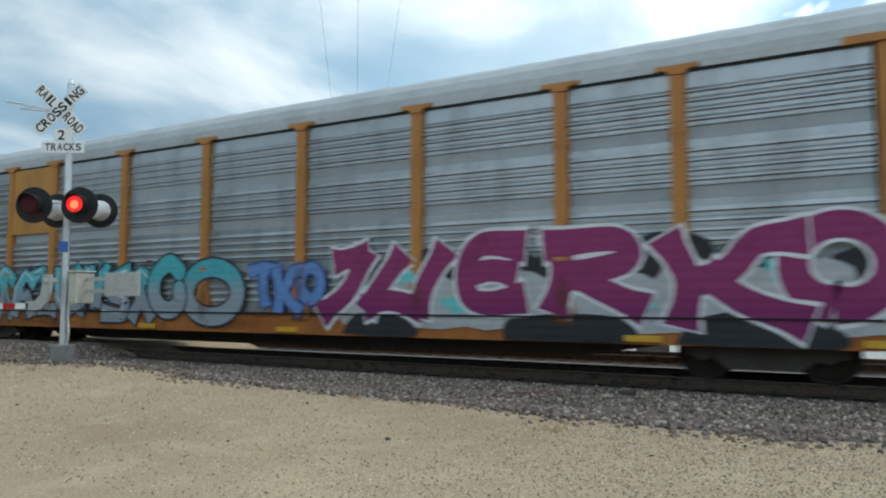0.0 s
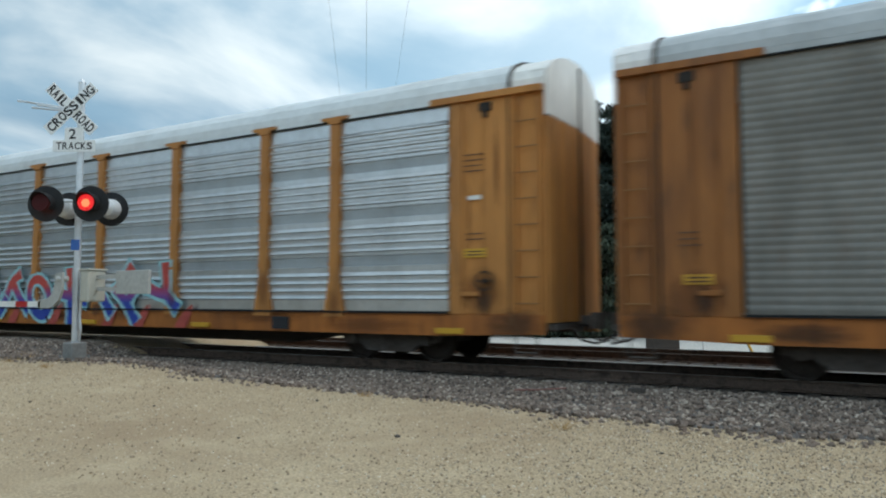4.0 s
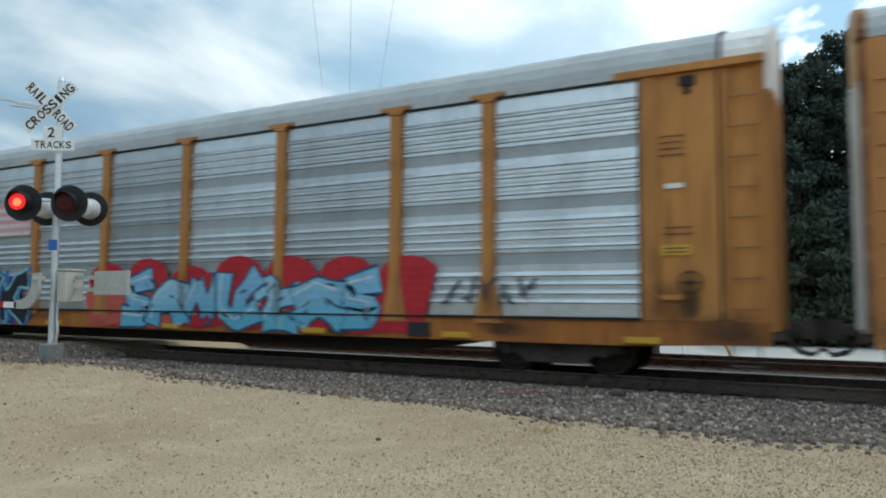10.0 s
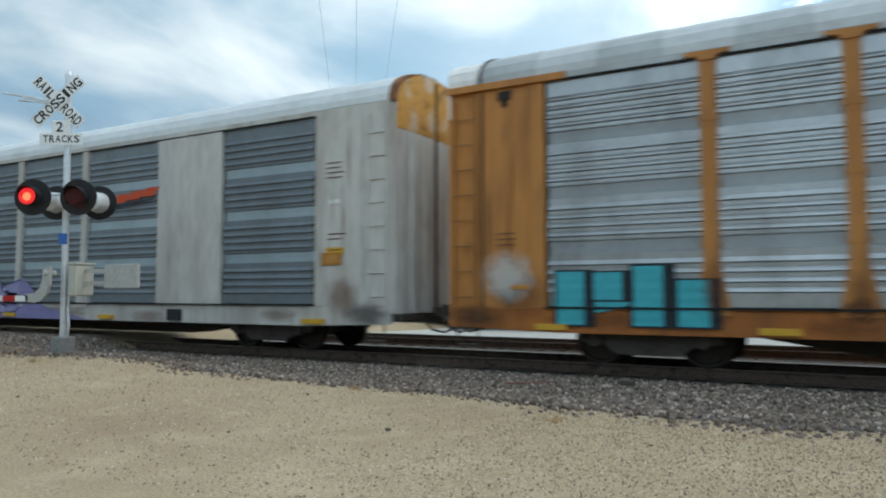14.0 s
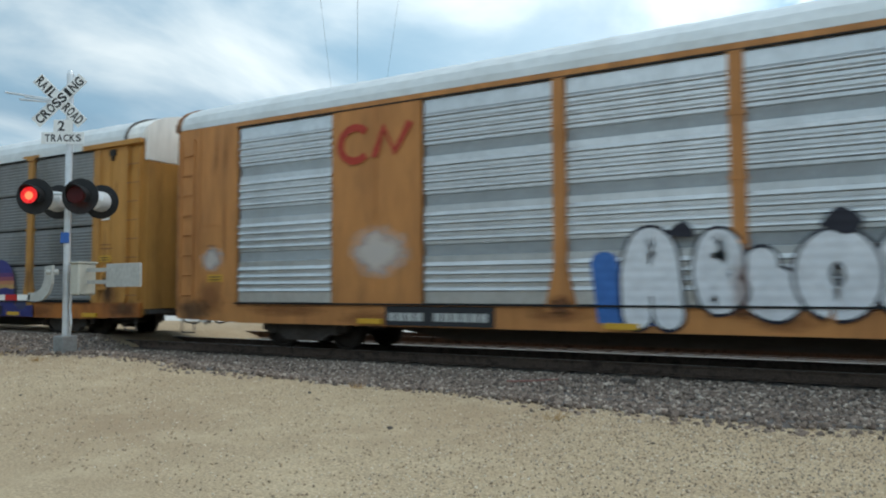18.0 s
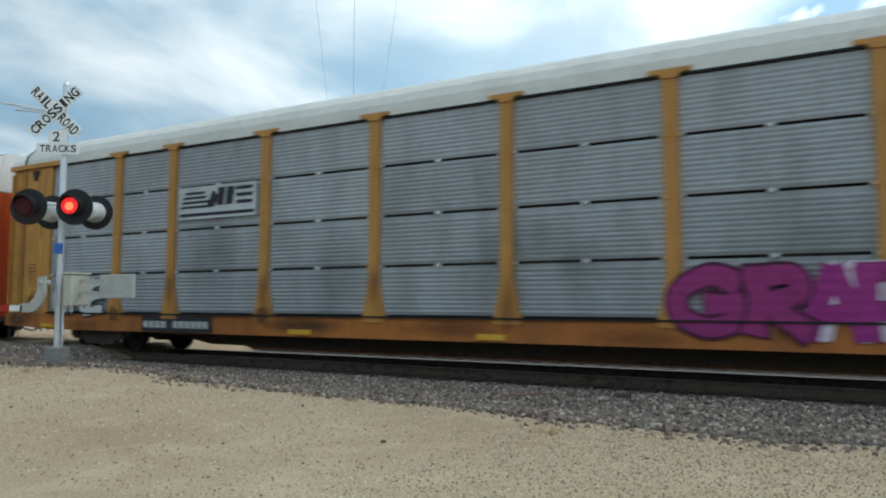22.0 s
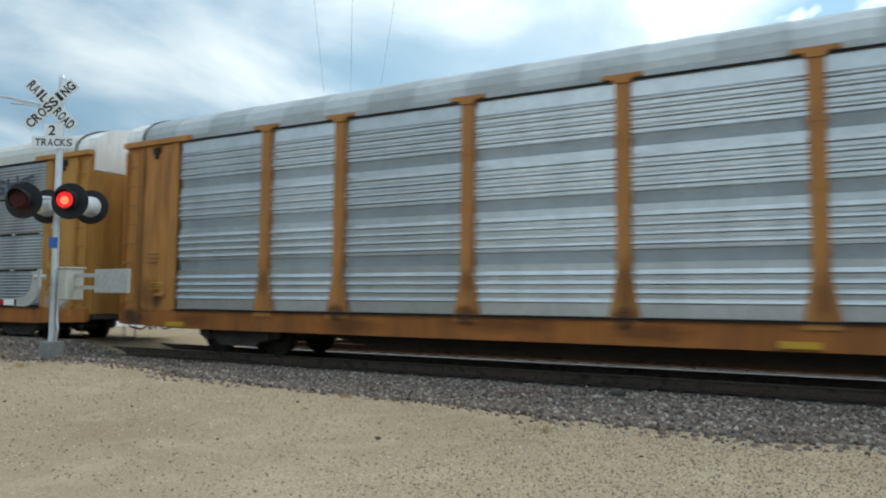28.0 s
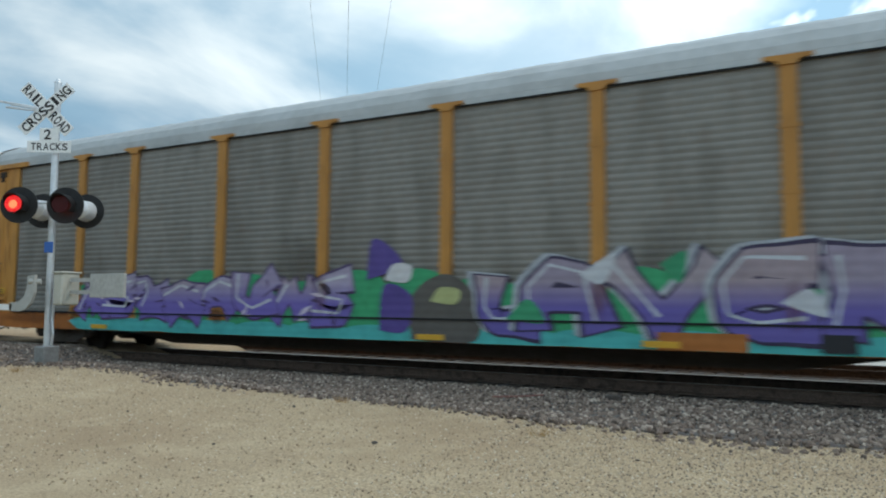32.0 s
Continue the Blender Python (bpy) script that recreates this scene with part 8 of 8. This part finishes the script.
# ---------------------------------------------------------------- small things on the lot
M_STICK = material("dry_stick", (0.26, 0.12, 0.10), 0.9, 0, (), (20, 0.2), None)
M_TUFT = material("dry_grass", (0.40, 0.26, 0.12), 0.9, 0, (), (20, 0.2), None)
st = bmesh.new()
rod(st, (-0.35, 0.0, 0.0), (0.05, 0.08, 0.02), 0.012, 6)
rod(st, (0.05, 0.08, 0.02), (0.4, 0.22, 0.05), 0.011, 6)
stick = tagged(new("stick", mesh_of("stick", st, M_STICK)), "thin reddish stick lying on the ballast", "stick")
stick.matrix_basis = pose(-4.15, 10.1, 0.20)
clod = bmesh.new()
bmesh.ops.create_icosphere(clod, subdivisions=2, radius=0.11)
for v in clod.verts:
    v.co += Vector((0.03 * math.sin(v.co.x * 40), 0.03 * math.sin(v.co.y * 37), 0.03 * math.cos(v.co.z * 33)))
lump = tagged(new("dark_clod", mesh_of("dark_clod", clod, M_BLACK)), "dark lump of tar beside the rail", "clod")
lump.matrix_basis = Matrix.Translation((-2.85, 10.95, 0.2)) @ Matrix.Diagonal((1.5, 0.8, 0.6, 1))


def tuft(at, n, h, seed):
    g = random.Random(seed)
    b = bmesh.new()
    for k in range(n):
        a, r = g.uniform(0, 6.28), g.uniform(0, 0.07)
        x, y = r * math.cos(a), r * math.sin(a)
        rod(b, (x, y, -0.01), (x * 2.6 + g.uniform(-0.05, 0.05), y * 2.6 + g.uniform(-0.05, 0.05), h * g.uniform(0.5, 1)), 0.004, 3, 0.001)
    ob = tagged(new("grass_tuft", mesh_of("grass_tuft", b, M_TUFT)), "small dry brown grass tuft in the gravel", "grass tuft", "grass tufts")
    ob.matrix_basis = Matrix.Translation((at[0], at[1], float(lot_height(np.array(at[0]), np.array(at[1])))))


for k, at in enumerate(((-2.72, 7.35), (-6.1, 8.4), (-13.3, 7.4), (-12.9, 6.9), (-13.6, 7.9), (-11.7, 7.1), (-14.2, 8.2), (-13.9, 6.6))):
    tuft(at, 26, 0.10, k)
for k, (x, y, s) in enumerate(((-3.98, 6.05, 0.032), (-6.3, 7.6, 0.03), (-5.4, 5.3, 0.018), (-9.2, 5.4, 0.022), (-1.5, 6.6, 0.02), (-7.7, 6.1, 0.02))):
    sb = bmesh.new()
    bmesh.ops.create_icosphere(sb, subdivisions=1, radius=s)
    for v in sb.verts:
        v.co *= 1 + 0.25 * math.sin(v.co.x * 90 + v.co.y * 70 + k)
    ob = tagged(new("loose_stone", mesh_of("loose_stone", sb, M_BLACK)), "dark loose stone on the gravel", "stone", "loose stones")
    ob.matrix_basis = Matrix.Translation((x, y, float(lot_height(np.array(x), np.array(y))) + s * 0.3)) @ Matrix.Diagonal((1.2, 0.9, 0.6, 1))

# ---------------------------------------------------------------- what moves
# seconds and metres by which the train runs ahead of (or behind) its even course
DRIFT = ((0, 0.07), (1, 0.0), (2, 0.03), (3.5, 0), (5, -0.05), (6, -0.06), (7, -0.09), (8, -0.06), (9, 0.0), (10, 0.03), (11, 0.1), (12, 0.13), (13, 0.14), (14, 0.2),
         (15.5, -0.1), (17, -0.3), (18, -0.22), (19, -0.17), (20, -0.08), (21, 0.0), (22, -0.08), (23, -0.05), (24, 0.03), (25, 0.05), (26, 0.05), (27.5, 0.05), (29, 0.08), (30, -0.01), (31, 0.02), (32, -0.06))
CAR_PITCH, FIRST = 28.4, -11.55


def train_run(t):
    u = (t - 16) / 16
    return 19.5943 * t + 1.182 * u * u + 0.8005 * u ** 3


# seconds between which the lamp on the mast's left is lit; in between its right neighbour is
LEFT_LIT = ((0.25, 0.75), (1.25, 1.78), (2.3, 2.82), (3.35, 3.85), (4.3, 4.77), (5.25, 5.77), (6.3, 6.8), (7.3, 7.8), (8.35, 8.87), (9.42, 10.1), (10.75, 11.25), (11.75, 12.25),
            (12.75, 13.25), (13.75, 14.25), (14.8, 15.3), (15.85, 16.35), (16.8, 17.3), (17.8, 18.3), (18.75, 19.25), (19.75, 20.25), (20.8, 21.7), (22.2, 22.7), (23.35, 23.85),
            (24.35, 24.85), (25.35, 25.8), (26.35, 26.85), (27.3, 27.8), (28.25, 28.75), (29.25, 29.75), (30.25, 30.75), (31.5, 32.1))


def lens_rows(first_turn, lit_turn):
    """The puck stands lit side out or lit side in, and flips over within a tenth of a second."""
    rows, now, y = [(0, first_turn)], first_turn, -0.59
    for on, off in LEFT_LIT:
        for t, to in ((on, lit_turn), (off, lit_turn + 180 if lit_turn == 0 else 0)):
            if t < 31.9:
                rows += [(t - 0.066, now), (t - 0.033, now + (to - now) / 3), (t, now + (to - now) * 2 / 3), (t + 0.033, to)]
                now = to
    rows.append((32.0, now))
    return [(t, pose(0, y, 0, 0, 0, a)) for t, a in rows]


def motions():
    walk(LEFT_LENS, lens_rows(180, 0))
    walk(RIGHT_LENS, lens_rows(0, 180))
    for i, car in enumerate(TRAIN):
        walk(car, [(t, pose(FIRST - CAR_PITCH * i + train_run(t) + d, TRACK_Y, RAIL_TOP)) for t, d in DRIFT])
    # the near wheels roll while they pass before the camera
    for wheel, i, x in WHEELS:
        start = (-26.0 - FIRST + CAR_PITCH * i - x) / 19.75
        end = start + 1.55
        if end < 0.1 or start > 31.9:
            continue
        a, b = max(0.0, start), min(32.0, end)
        at = wheel.matrix_basis.translation
        # one row a film frame, a little under a quarter turn each
        first, n = math.ceil(a * FPS), int((b - a) * FPS)
        rows = [((first + k) / FPS, radians(88.5) * k) for k in range(n)]
        rows = ([(0.0, 0.0)] if first > 0 else []) + rows + ([(32.0, rows[-1][1])] if first + n < 32 * FPS else [])
        walk(wheel, [(t, pose(at.x, at.y, at.z, 0, math.degrees(turn), 0)) for t, turn in rows])


motions()
